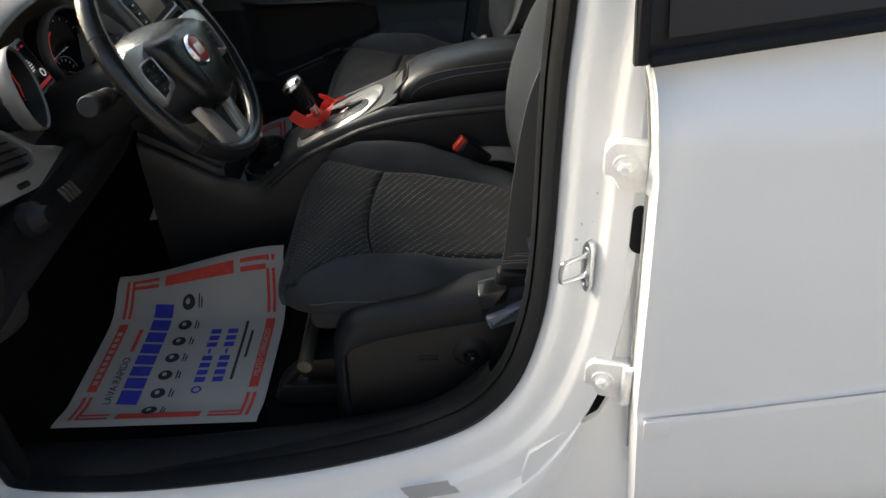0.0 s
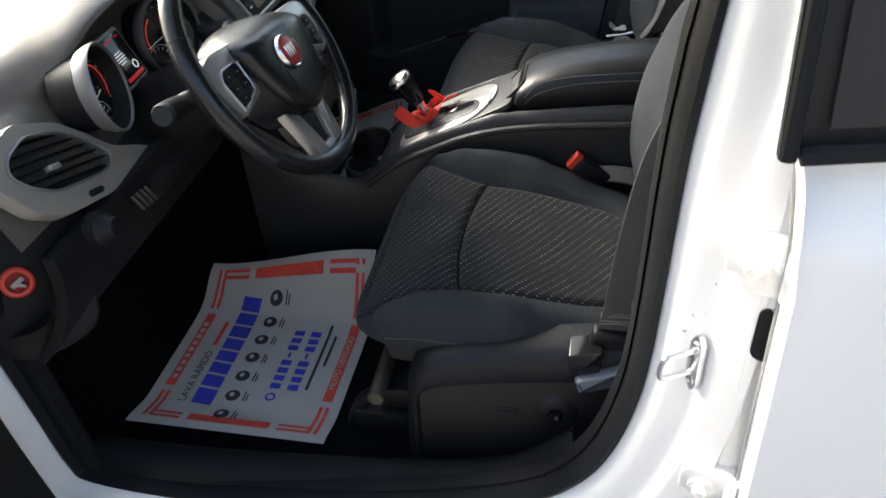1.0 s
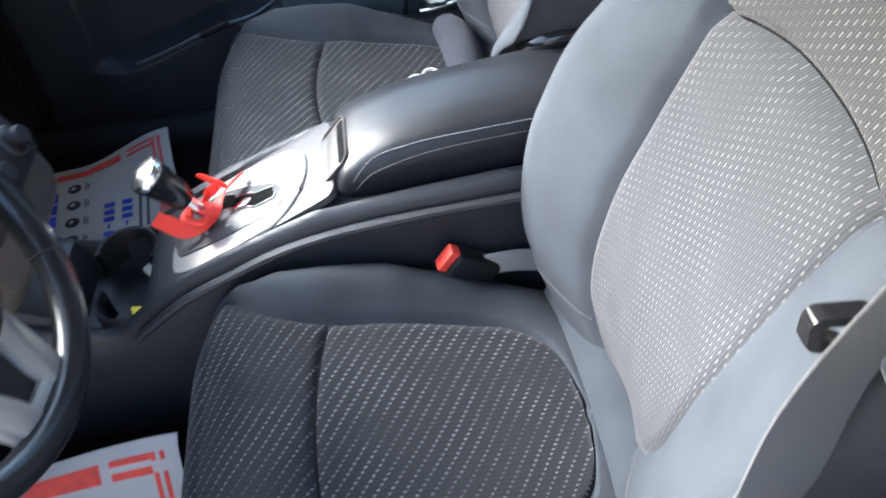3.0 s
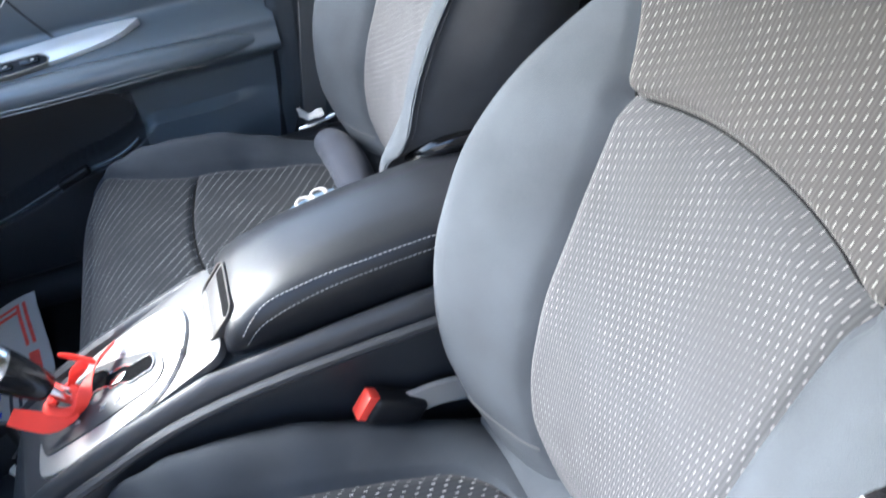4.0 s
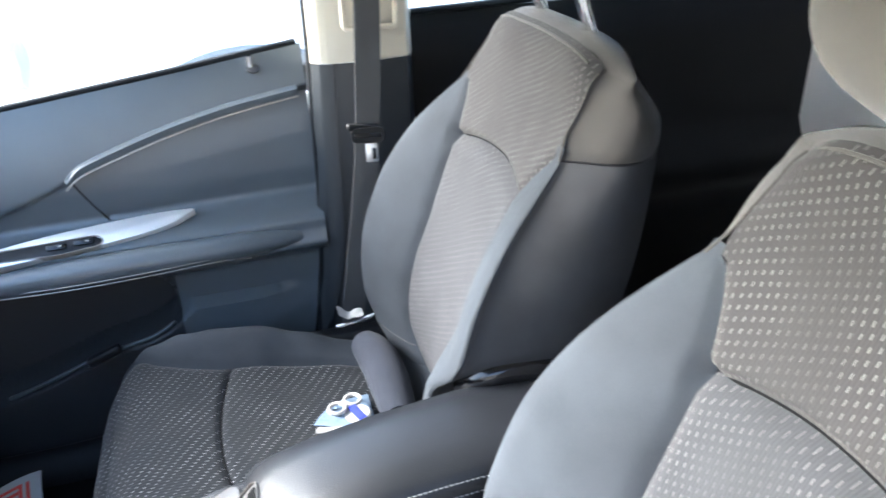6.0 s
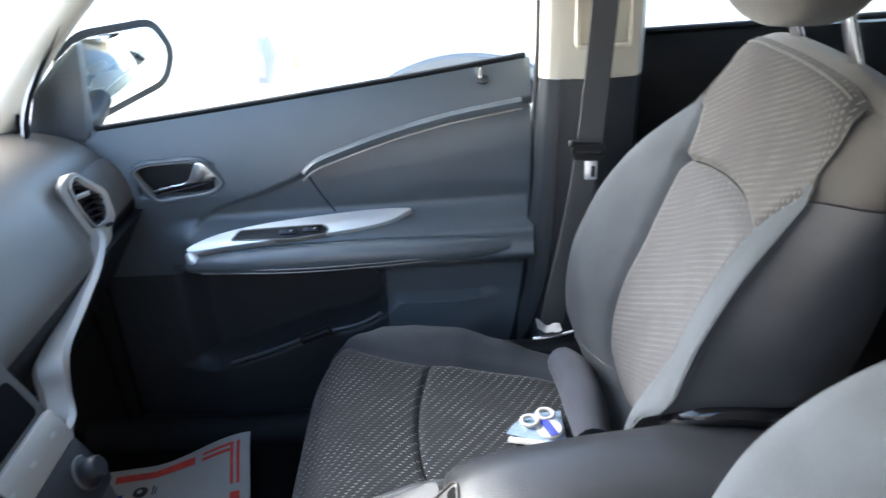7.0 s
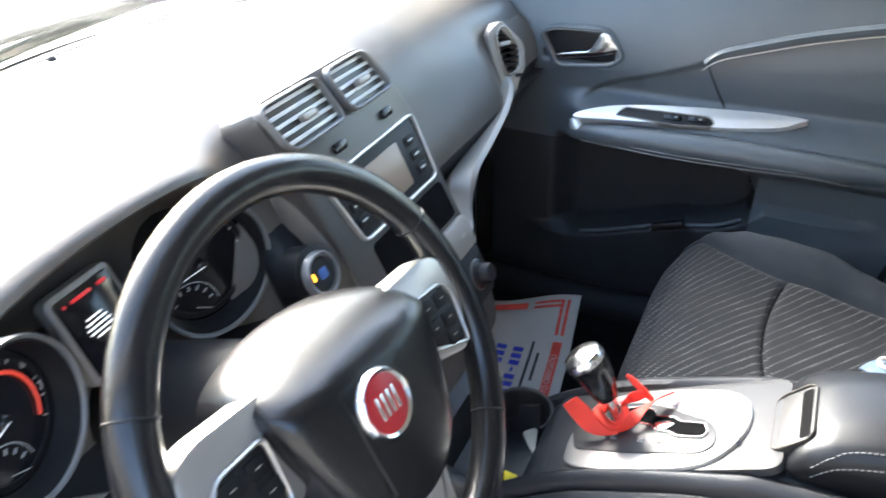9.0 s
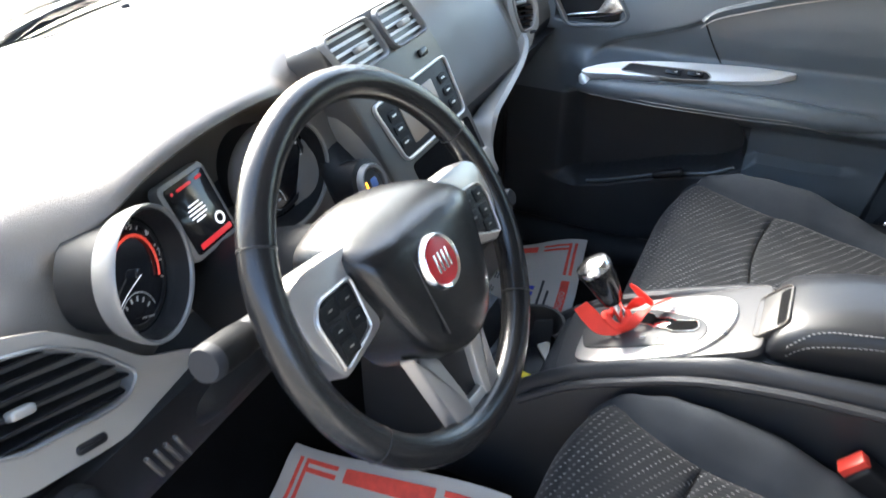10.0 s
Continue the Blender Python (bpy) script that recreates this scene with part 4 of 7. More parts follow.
def ring_plate(m, outer, inner, z0, z1, n=150):
    """A flat surround between two outlines, both seen whole from the origin of m."""
    def reach(outline, a):
        d, best = Vector((math.cos(a), math.sin(a))), 0.0
        for i in range(len(outline)):
            p, q = Vector(outline[i - 1][:2]), Vector(outline[i][:2])
            e = q - p
            det = d.cross(e)
            if abs(det) < 1e-9:
                continue
            t, u = p.cross(e) / det, p.cross(d) / det
            if t > 0 and 0 <= u <= 1:
                best = max(best, t)
        return d * best
    angles = [2 * math.pi * k / n for k in range(n)]
    far, near = [reach(outer, a) for a in angles], [reach(inner, a) for a in angles]
    mid = [f * 0.97 + c * 0.03 for f, c in zip(far, near)]
    rings = [[m @ Vector((q.x, q.y, z)) for q in ring] for ring, z in ((far, z0), (far, z1 - 0.002), (mid, z1), (near, z1), (near, z0))]
    bm = loft(rings + [rings[0]], cap=False)
    bmesh.ops.remove_doubles(bm, verts=bm.verts[:], dist=1e-6)
    return bm


lv_out = round_poly([(-0.094, 0.046), (-0.074, 0.064), (-0.023, 0.070), (0.034, 0.044), (0.070, 0.008), (0.096, -0.038), (0.074, -0.052), (0.045, -0.047), (-0.045, -0.016), (-0.078, 0.014)], 0.016)
lv_turn = Matrix.Rotation(radians(18), 2)
vent(dash, LV @ pose(0, 0, 0, 0, 0, -18), [lv_turn @ Vector(q[:2]) for q in lv_out], 6, (-0.020, 0.006), RING, 0.004, 0.010, 0.03, 15, PLASTIC)
lv_trim = round_poly([(-0.122, 0.048), (-0.095, 0.084), (-0.025, 0.090), (0.045, 0.052), (0.078, 0.012), (0.110, -0.034), (0.168, -0.068), (0.192, -0.086), (0.165, -0.097), (0.125, -0.094), (0.034, -0.076), (-0.06, -0.046), (-0.100, -0.012)], 0.014)
part("side_vent_trim", ring_plate(LV, lv_trim, shrink(lv_out, 0.002), -0.02, 0.006), SWEEP, dash, "satin silver vent surround")
part("vent_wheel", plate(LV @ pose(0.014, -0.056, 0, 0, 0, -18), rrect(0.034, 0.010, 0.005, 4), 0.0, 0.0085, 0.002), BLACK, dash)
RV = axes((-0.606, 0.592, 1.016), (1, -0.6, 0.42))
rv_out = round_poly([(0.0, 0.053), (-0.021, 0.038), (-0.021, -0.008), (-0.010, -0.047), (0.021, -0.040), (0.036, 0.0)], 0.012)
vent(dash, RV, rv_out, 8, (-0.004, 0.015), SWEEP, 0.004, 0.008, 0.025, 10, PLASTIC)
rv_trim = smooth_loop(round_poly([(-0.002, 0.060), (-0.038, 0.041), (-0.036, -0.006), (-0.028, -0.05), (-0.014, -0.074), (0.036, -0.042), (0.043, 0.008)], 0.012), 1)
part("side_vent_trim", bezel(RV, rv_trim, 0.014, -0.03, 0.005, 0.002), SWEEP, dash, "warm silver vent surround")
part("trim_neck", plate(RV, round_poly([(-0.032, -0.036), (-0.008, -0.046), (0.026, -0.044), (0.010, -0.075), (-0.018, -0.088), (-0.030, -0.070)], 0.008), -0.03, 0.0035, 0.002), SWEEP, dash)
part("vent_wheel", plate(RV, rrect(0.016, 0.007, 0.003, 3, 0.016, -0.048), 0.0, 0.007, 0.002), BLACK, dash)
ribbon = [(-0.604, 0.572, 0.966), (-0.585, 0.545, 0.956), (-0.566, 0.465, 0.945), (-0.555, 0.36, 0.932), (-0.548, 0.264, 0.918), (-0.537, 0.228, 0.886), (-0.515, 0.186, 0.860), (-0.500, 0.13, 0.860)]
part("silver_sweep", strap(ribbon, [0.034, 0.031, 0.037, 0.046, 0.049, 0.042, 0.037, 0.042], 0.014, [(1, 0.5, 0.5), (1, 0.4, 0.5), (1, 0.2, 0.5), (1, 0.3, 0.5), (1, 0.6, 0.3), (0.6, 0.9, 0.0), (0.6, 0.7, 0.5), (0.5, 0.1, 0.8)]), SWEEP, dash, "warm silver sweep trim")
for k in range(4):
    part("dimmer_bar", box(axes((-0.528, -0.60 + k * 0.012, 0.923 - k * 0.002), (1, 0, 0.25)) @ pose(0, 0, 0.012, 0, 0, 15), 0.004, 0.03, 0.006, 0.001, 1), CENTRE, dash)
part("lamp_switch", lathe(axes((-0.535, -0.672, 0.93), (1, 0, 0.2)), [(0.026, -0.01), (0.026, 0.008), (0.02, 0.012), (0.014, 0.03), (0.0, 0.03)], 24), PLASTIC, dash, "round black lamp switch")

# knee panel, under-dash, column
part("knee_panel", sheet(lambda u, v: Vector((-0.55 - 0.10 * ((0.93 - u) / 0.2) ** 2, v, u)), span(0.72, 0.94, 10), span(-0.76, -0.16, 16), (-0.02, 0, 0)), PLASTIC, dash)
part("column_shroud", tube([(-0.62, -0.36, 0.93), (-0.52, -0.36, 0.985), (-0.42, -0.36, 1.03)], [0.075, 0.06, 0.05], 16), PLASTIC, dash)
STALK = axes((-0.460, -0.410, 1.020), (0.018, -0.169, 0.046), (0, 0, 1))
part("stalk", lathe(STALK, [(0.010, 0.0), (0.009, 0.05), (0.0095, 0.078), (0.013, 0.082)], 18), PLASTIC, dash, "dark control stalk")
part("stalk_collar", lathe(STALK, [(0.0125, 0.076), (0.0155, 0.079)] + [(0.0158 - 0.0022 * (k % 2), 0.082 + 0.0035 * k) for k in range(9)] + [(0.0150, 0.1145), (0.0135, 0.116)], 24), BLACK, dash, "ribbed black stalk collar")
part("stalk_grip", lathe(STALK, [(0.0140, 0.114), (0.0160, 0.117), (0.0172, 0.135), (0.0172, 0.162), (0.0166, 0.168)], 26), mat("dull dark grey plastic", (0.0065, 0.0068, 0.0072), 0.6, spec=0.12), dash, "dull dark turning grip")
part("stalk_end", lathe(STALK, [(0.0168, 0.166), (0.0168, 0.174), (0.0150, 0.1775), (0.0, 0.178)], 26), mat("pale grey plastic", (0.024, 0.025, 0.027), 0.6, spec=0.2), dash, "pale grey stalk end")

# ---- steering wheel ----
WC = Vector((-0.371, -0.354, 1.051))
WM = axes(WC, (math.cos(radians(31)), 0, math.sin(radians(31)))) @ pose(0, 0, 0, 0, 0, -6.5)
wheel = thing("steering_wheel", WC, "black leather steering wheel with silver spokes and red badge", "steering wheel")
part("rim", tube([tuple(WM @ Vector((0.191 * math.cos(a), 0.189 * math.sin(a), 0))) for a in (2 * math.pi * k / 24 for k in range(24))], 0.0172, 14, True, 4), LEATHER, wheel, "black leather rim")
for a in (28, 152, 218, 322):
    p = WM @ Vector((0.191 * math.cos(radians(a)), 0.189 * math.sin(radians(a)), 0))
    t = WM.to_3x3() @ Vector((-math.sin(radians(a)), math.cos(radians(a)), 0))
    part("rim_seam", lathe(axes(p, t, WM.to_3x3() @ Vector((0, 0, 1))), [(0.0166, -0.0012), (0.0177, -0.0006), (0.0177, 0.0006), (0.0166, 0.0012)], 18), BLACK, wheel)
hub = [(-0.10, 0.045), (-0.065, 0.072), (0, 0.08), (0.065, 0.072), (0.10, 0.045), (0.085, -0.03), (0.055, -0.085), (0, -0.105), (-0.055, -0.085), (-0.085, -0.03)]
hub = smooth_loop(hub, 5)
AIRBAG = mat("soft black airbag cover plastic", (0.0075, 0.0078, 0.0085), 0.24, 0, 0.1, 7, 0.0002, 800, 0, 0, 0.5)
SPOKE = mat("satin warm grey spoke paint", (0.40, 0.385, 0.36), 0.3, 0.65, 0.06, 8, 0.0001, 900)


def cover_z(y, z):
    d = max(0, y - 0.030)
    return z - 1.5 * d * d / (d + 0.007) if z > 0 else z


rings = [[WM @ Vector((q.x * k, q.y * k, cover_z(q.y * k, z))) for q in hub] for k, z in ((1.0, -0.05), (1.0, 0.014), (0.985, 0.025), (0.945, 0.033), (0.88, 0.037), (0.75, 0.0402), (0.6, 0.0422), (0.45, 0.0437), (0.3, 0.0445), (0.02, 0.045))]
part("airbag_cover", loft(rings), AIRBAG, wheel, "black padded airbag cover")
part("cover_seam", tube([tuple(WM @ Vector((-0.048 + 0.05 * (0.034 - y), y, 0.0425))) for y in span(-0.07, 0.024, 9)], 0.0011, 6), BLACK, wheel, "fine dark seam")
for s in (-1, 1):
    sp = round_poly([(s * 0.070, 0.054), (s * 0.150, 0.056), (s * 0.174, 0.046), (s * 0.178, 0.0), (s * 0.156, -0.048), (s * 0.085, -0.030)], 0.012)
    spoke = part("spoke", plate(WM, sp, -0.014, 0.012, 0.006), SPOKE, wheel, "satin silver spoke")
    part("switch_pad", plate(WM, round_poly([(s * 0.104, 0.026), (s * 0.148, 0.024), (s * 0.159, 0.010), (s * 0.153, -0.036), (s * 0.106, -0.020)], 0.006), 0.006, 0.0145, 0.002), BLACK, spoke, "black switch pad")
    for k, (bx, by) in enumerate(((0.117, 0.014), (0.116, -0.006), (0.142, 0.014), (0.142, -0.006), (0.138, -0.023))):
        part("switch_key", plate(WM, rrect(0.021, 0.016, 0.003, 3, s * bx, by), 0.012, 0.0162, 0.0012), PLASTIC, spoke)
        part("switch_symbol", plate(WM, rrect(0.006, 0.0014, 0.0005, 2, s * bx, by), 0.015, 0.0165, 0.0001), GREYTRIM, spoke)
    part("switch_rim", bezel(WM, round_poly([(s * 0.100, 0.030), (s * 0.150, 0.028), (s * 0.163, 0.012), (s * 0.156, -0.041), (s * 0.102, -0.024)], 0.008), 0.0035, 0.006, 0.0165, 0.0015), SPOKE, spoke, "raised satin rim")
low = part("lower_spoke", plate(WM, round_poly([(-0.058, -0.070), (0.058, -0.070), (0.044, -0.180), (-0.044, -0.180)], 0.010), -0.020, -0.006, 0.004), BLACK, wheel, "dark lower spoke with two satin prongs")
for s in (-1, 1):
    part("spoke_prong", plate(WM, round_poly([(s * 0.066, -0.078), (s * 0.030, -0.098), (s * 0.016, -0.150), (s * 0.014, -0.180), (s * 0.046, -0.180)], 0.007), -0.014, 0.005, 0.005), SPOKE, low, "satin silver prong")
part("spoke_bridge", plate(WM, round_poly([(-0.030, -0.160), (0.030, -0.160), (0.034, -0.181), (-0.034, -0.181)], 0.006), -0.014, 0.002, 0.004), SPOKE, low, "satin silver bridge")
BM = WM @ pose(-0.014, -0.006, 0.045)
badge = part("badge", lathe(BM, [(0.029, -0.008), (0.029, 0.003), (0.0265, 0.006), (0.0235, 0.0035), (0.0, 0.003)], 32), CHROME, wheel, "round chrome badge with red field")
part("badge_field", plate(BM, rrect(0.045, 0.047, 0.021, 8), 0.002, 0.005, 0.001), BADGE, badge, "red badge field")
for k in range(4):
    part("badge_bar", plate(BM, rrect(0.0035, 0.020, 0.001, 2, -0.0105 + k * 0.007, 0), 0.0045, 0.0058, 0.0003), CHROME, badge)


# ---- passenger door ----
SILL = [(-0.80, 1.062), (-0.658, 1.078), (-0.36, 1.112), (-0.038, 1.152), (0.164, 1.180), (0.3, 1.2)]


def sill_z(x):
    for (a, va), (b, vb) in zip(SILL, SILL[1:]):
        if x <= b:
            return va + (vb - va) * (x - a) / (b - a)
    return SILL[-1][1]


def bump(x, a, b, s):
    """1 between a and b, falling off over s."""
    return ramp_at([(a - s, 0.0), (a, 1.0)], x) * (1 - ramp_at([(b, 0.0), (b + s, 1.0)], x))


def arm_z(x):
    return 0.832 + 0.02 * (x + 0.5)


CREASE = [(-0.530, 0.840), (-0.507, 0.868), (-0.450, 0.915), (-0.345, 0.952), (-0.263, 0.985), (-0.235, 1.006), (-0.15, 1.035), (-0.03, 1.070), (0.07, 1.090), (0.2, 1.112)]
LIP = [(-0.50, 0.560), (-0.41, 0.585), (-0.28, 0.632), (-0.18, 0.662), (-0.13, 0.690), (-0.10, 0.72)]
MOUTH = [(0.64, -0.18), (0.67, -0.140), (0.70, -0.121), (0.735, -0.121), (0.797, -0.160)]


def door_y(x, z):
    """The inner face of the passenger door."""
    y = 0.772 + 0.044 * max(0.0, min(1.0, (z - sill_z(x) + 0.16) / 0.16)) ** 1.5 - 0.014 * ramp_at([(0.88, 0.0), (0.96, 1.0)], z)
    edge = curve_at(CREASE, x)
    y += 0.015 * ramp_at([(-0.53, 0.0), (-0.49, 1.0)], x) * ramp_at([(0.862, 0.0), (0.895, 1.0)], z) * (1 - ramp_at([(edge - 0.008, 0.0), (edge + 0.006, 1.0)], z))
    az = arm_z(x)
    y -= 0.052 * bump(z, az - 0.022, az + 0.020, 0.05) * ramp_at([(-0.58, 0.0), (-0.46, 1.0)], x)
    y -= 0.016 * bump(z, 0.60, 0.80, 0.05) * ramp_at([(-0.30, 0.0), (-0.16, 1.0)], x)
    lip, mouth = curve_at(LIP, x), curve_at(MOUTH, z)
    y += 0.050 * (1 - ramp_at([(mouth - 0.012, 0.0), (mouth, 1.0)], x)) * ramp_at([(lip, 0.0), (lip + 0.010, 1.0)], z) * (1 - ramp_at([(0.775, 0.0), (0.80, 1.0)], z)) * ramp_at([(-0.56, 0.0), (-0.50, 1.0)], x)
    y -= 0.026 * (1 - ramp_at([(lip - 0.016, 0.0), (lip, 1.0)], z)) * bump(x, -0.5, 0.02, 0.12)
    y -= 0.010 * bump(z, 0.50, 0.60 + 0.25 * (x + 0.1), 0.06) * bump(x, -0.05, 0.17, 0.08)
    y += 0.03 * bump(x, -0.575, -0.448, 0.012) * bump(z, 0.962, 1.003, 0.012)
    return y


pdoor = thing("car_door", (-0.27, 0.83, 0.35), "closed front passenger door with dark moulded trim", "car door")
part("door_trim", sheet(lambda u, v: Vector((u, door_y(u, 0.775 + (sill_z(u) - 0.775) * v), 0.775 + (sill_z(u) - 0.775) * v)), span(-0.735, 0.178, 150), span(0, 1, 80), (0, 0.03, 0)), DOORTRIM, pdoor, "dark charcoal moulded door trim")
part("lower_trim", sheet(lambda u, v: Vector((u, door_y(u, v), v)), span(-0.12, 0.178, 40), span(0.36, 0.775, 60), (0, 0.03, 0)), DOORTRIM, pdoor, "dark charcoal moulded door trim")
# darker than the door trim, below the armrest and towards the front
POCKET = mat("darker charcoal door plastic", (0.028, 0.030, 0.033), 0.45, 0, 0.15, 6, 0.0004, 900, 0, 0, 0.45)
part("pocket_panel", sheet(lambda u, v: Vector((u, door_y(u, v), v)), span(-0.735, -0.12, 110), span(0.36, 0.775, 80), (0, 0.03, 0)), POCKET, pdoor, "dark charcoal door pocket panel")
part("outer_skin", sheet(lambda u, v: Vector((u, 0.905 - 0.05 * ((v - 0.7) / 0.5) ** 2, v)), span(-0.80, 0.30, 10), span(0.28, 1.07, 8), (0, -0.01, 0)), WHITE, pdoor)
part("window_seal", tube([(x, 0.806, sill_z(x) + 0.004) for x in span(-0.66, 0.17, 8)], 0.006, 8), RUBBER, pdoor, "black window rubber")
pglass = part("window_glass", sheet(lambda u, v: Vector((u, 0.822 - 0.27 * (v - 1.1) ** 1.0, v)), span(-0.74, 0.21, 8), span(1.03, 1.62, 8), (0, 0.004, 0)), WINDOW, pdoor, "clear door glass")
pglass.visible_shadow = False
crease_line = [(-0.262, 0.988), (-0.236, 1.008), (-0.17, 1.031), (-0.089, 1.056), (0.0, 1.078), (0.068, 1.091), (0.160, 1.105)]
part("padded_crease", strap([(x, door_y(x, z + 0.02) - 0.006, z) for x, z in crease_line], [0.008, 0.016, 0.018, 0.018, 0.018, 0.018, 0.018], 0.016, (0, -0.25, 1)), DOORTRIM, pdoor, "padded crease strip")
part("crease_stitch", tube([(x, door_y(x, z) - 0.018, z - 0.010) for x, z in crease_line], 0.0014, 6), GREYTRIM, pdoor)
AR = axes((-0.28, 0.728, 0.882), (0, -0.62, 0.78), (0, 0.78, 0.62))
alu = [(0.219, 0.038), (0.150, 0.039), (0.077, 0.034), (-0.035, 0.023), (-0.130, 0.007), (-0.185, -0.011), (-0.215, -0.028), (-0.206, -0.036), (-0.136, -0.028), (-0.031, -0.018), (0.080, -0.007), (0.168, 0.009), (0.205, 0.026)]
part("armrest_trim", plate(AR, [Vector(p) for p in smooth_loop(alu, 3)], -0.03, 0.003, 0.002), ALU, pdoor, "brushed aluminium armrest trim")
sw = part("switch_panel", plate(AR, round_poly([(-0.130, -0.016), (-0.114, 0.003), (0.046, 0.009), (0.058, -0.001), (0.052, -0.010), (-0.014, -0.018)], 0.006), -0.01, 0.0042, 0.001), BLACK, pdoor, "black window switch panel")
part("switch_rim", bezel(AR, round_poly([(-0.133, -0.018), (-0.116, 0.005), (0.048, 0.011), (0.061, -0.001), (0.053, -0.012), (-0.014, -0.020)], 0.007), 0.002, -0.01, 0.0055, 0.0008), GREYTRIM, sw, "thin grey rim")
for px, py in ((-0.020, -0.004), (0.026, -0.001)):
    part("window_switch", plate(AR, rrect(0.034, 0.011, 0.003, 3, px, py), 0.003, 0.009, 0.002), GLOSS, sw)
    part("switch_mark", plate(AR, rrect(0.006, 0.003, 0.001, 2, px + 0.006, py), 0.0085, 0.0096, 0.0002), PAPER, sw)
part("handle_tip", tube([(-0.497, 0.712, 0.852), (-0.488, 0.704, 0.840), (-0.474, 0.698, 0.831)], [0.008, 0.013, 0.010], 12, False, 5), ALU, pdoor, "bright armrest nose")
part("armrest_pad", tube([(-0.50, 0.706, 0.826), (-0.42, 0.692, 0.836), (-0.30, 0.69, 0.842), (-0.15, 0.694, 0.843), (0.0, 0.708, 0.838), (0.13, 0.73, 0.832)], [0.012, 0.022, 0.025, 0.026, 0.025, 0.016], 14, False, 6, 1.0), DOORTRIM, pdoor, "padded black armrest")
for dz in (0.0, -0.007):
    part("armrest_stitch", tube([(-0.47, 0.684, 0.826 + dz), (-0.30, 0.664, 0.831 + dz), (-0.15, 0.667, 0.833 + dz), (-0.03, 0.682, 0.832 + dz), (0.03, 0.70, 0.820 + dz)], 0.0011, 6), GREYTRIM, pdoor, "pale stitch line")
HB = axes((-0.51, 0.764, 0.982), (0, -1, 0.05))
cup_out = round_poly([(-0.093, 0.026), (-0.060, 0.042), (0.057, 0.049), (0.098, -0.007), (0.070, -0.030), (-0.048, -0.046)], 0.02)
hb = part("handle_bezel", bezel(HB, cup_out, 0.008, -0.02, 0.006, 0.003), DOORTRIM, pdoor, "dark surround of the door handle")
part("handle_ring", bezel(HB, shrink(cup_out, 0.006), 0.0025, -0.012, 0.0055, 0.001), GREYTRIM, hb, "thin grey inner ring")
part("handle_cup", plate(HB, shrink(cup_out, 0.007), -0.03, -0.012, 0.002), BLACK, hb)
part("door_handle", plate(HB, smooth_loop([(-0.050, -0.016), (-0.010, -0.006), (0.018, 0.000), (0.030, 0.018), (0.042, 0.037), (0.060, 0.034), (0.078, 0.018), (0.076, 0.002), (0.050, -0.008), (0.010, -0.017), (-0.040, -0.024)], 4), -0.006, 0.005, 0.004), CHROME, hb, "chrome pull handle")
part("lock_pin", tube([(0.083, 0.792, 1.142), (0.083, 0.792, 1.170)], [0.005, 0.0065], 12, False, 4), CHROME, pdoor, "chrome lock pin")
part("lock_guide", lathe(axes((0.088, 0.788, 1.146), (0, -0.5, 1), (1, 0, 0)), [(0.012, 0), (0.012, 0.003), (0.006, 0.004), (0.0, 0.004)], 20), BLACK, pdoor)
part("pocket_lip", strap([(x, door_y(x, curve_at(LIP, x) - 0.012) - 0.001, curve_at(LIP, x) - 0.004) for x in span(-0.47, -0.135, 9)], 0.010, 0.006, (0, -0.4, 1)), DOORTRIM, pdoor, "lip of the map pocket")
part("pocket_latch", box(pose(-0.275, 0.722, 0.642, 0, -20, 0), 0.07, 0.02, 0.018, 0.007, 3), BLACK, pdoor)
for s, (x0, x1) in ((1, (-0.262, -0.17)),):
    part("panel_joint", tube([(x, door_y(x, z) - 0.0005, z) for x, z in ((-0.258, 0.982), (-0.243, 0.952), (-0.228, 0.922), (-0.212, 0.897))], 0.0018, 6), BLACK, pdoor)
part("mirror_sail", plate(axes((-0.70, 0.80, 1.13), (0, -1, 0.1)), round_poly([(-0.095, -0.08), (0.03, -0.065), (0.047, 0.12), (0.0, 0.085), (-0.055, 0.03)], 0.012), -0.02, 0.004, 0.004), DOORTRIM, pdoor, "dark plastic mirror corner trim")

mirror = thing("side_mirror", (-0.66, 0.90, 1.05), "black side mirror outside the passenger window", "side mirror")
MM = axes((-0.665, 0.99, 1.15), (0.72, -0.67, 0.15))
m_out = round_poly([(-0.125, 0.05), (-0.065, 0.088), (0.095, 0.088), (0.125, 0.02), (0.09, -0.045), (-0.095, -0.088), (-0.13, -0.03)], 0.028)
part("mirror_housing", loft([[MM @ Vector((q.x * k, q.y * k, z)) for q in m_out] for k, z in ((0.3, -0.09), (0.75, -0.075), (1.0, -0.03), (1.06, 0.0), (1.06, 0.012), (1.0, 0.014))]), BLACK, mirror, "black mirror housing")
part("mirror_glass", plate(MM, shrink(m_out, 0.010), 0.008, 0.016, 0.001), MIRROR, mirror, "mirror glass")
part("mirror_arm", tube([(-0.70, 0.81, 1.085), (-0.69, 0.86, 1.085), (-0.69, 0.93, 1.11)], [0.03, 0.024, 0.022], 12), BLACK, mirror)

# ---- pillar between the passenger doors ----
bp = thing("pillar_trim", (0.28, 0.74, 0.40), "dark lower and cream upper door pillar trim", "pillar trim")


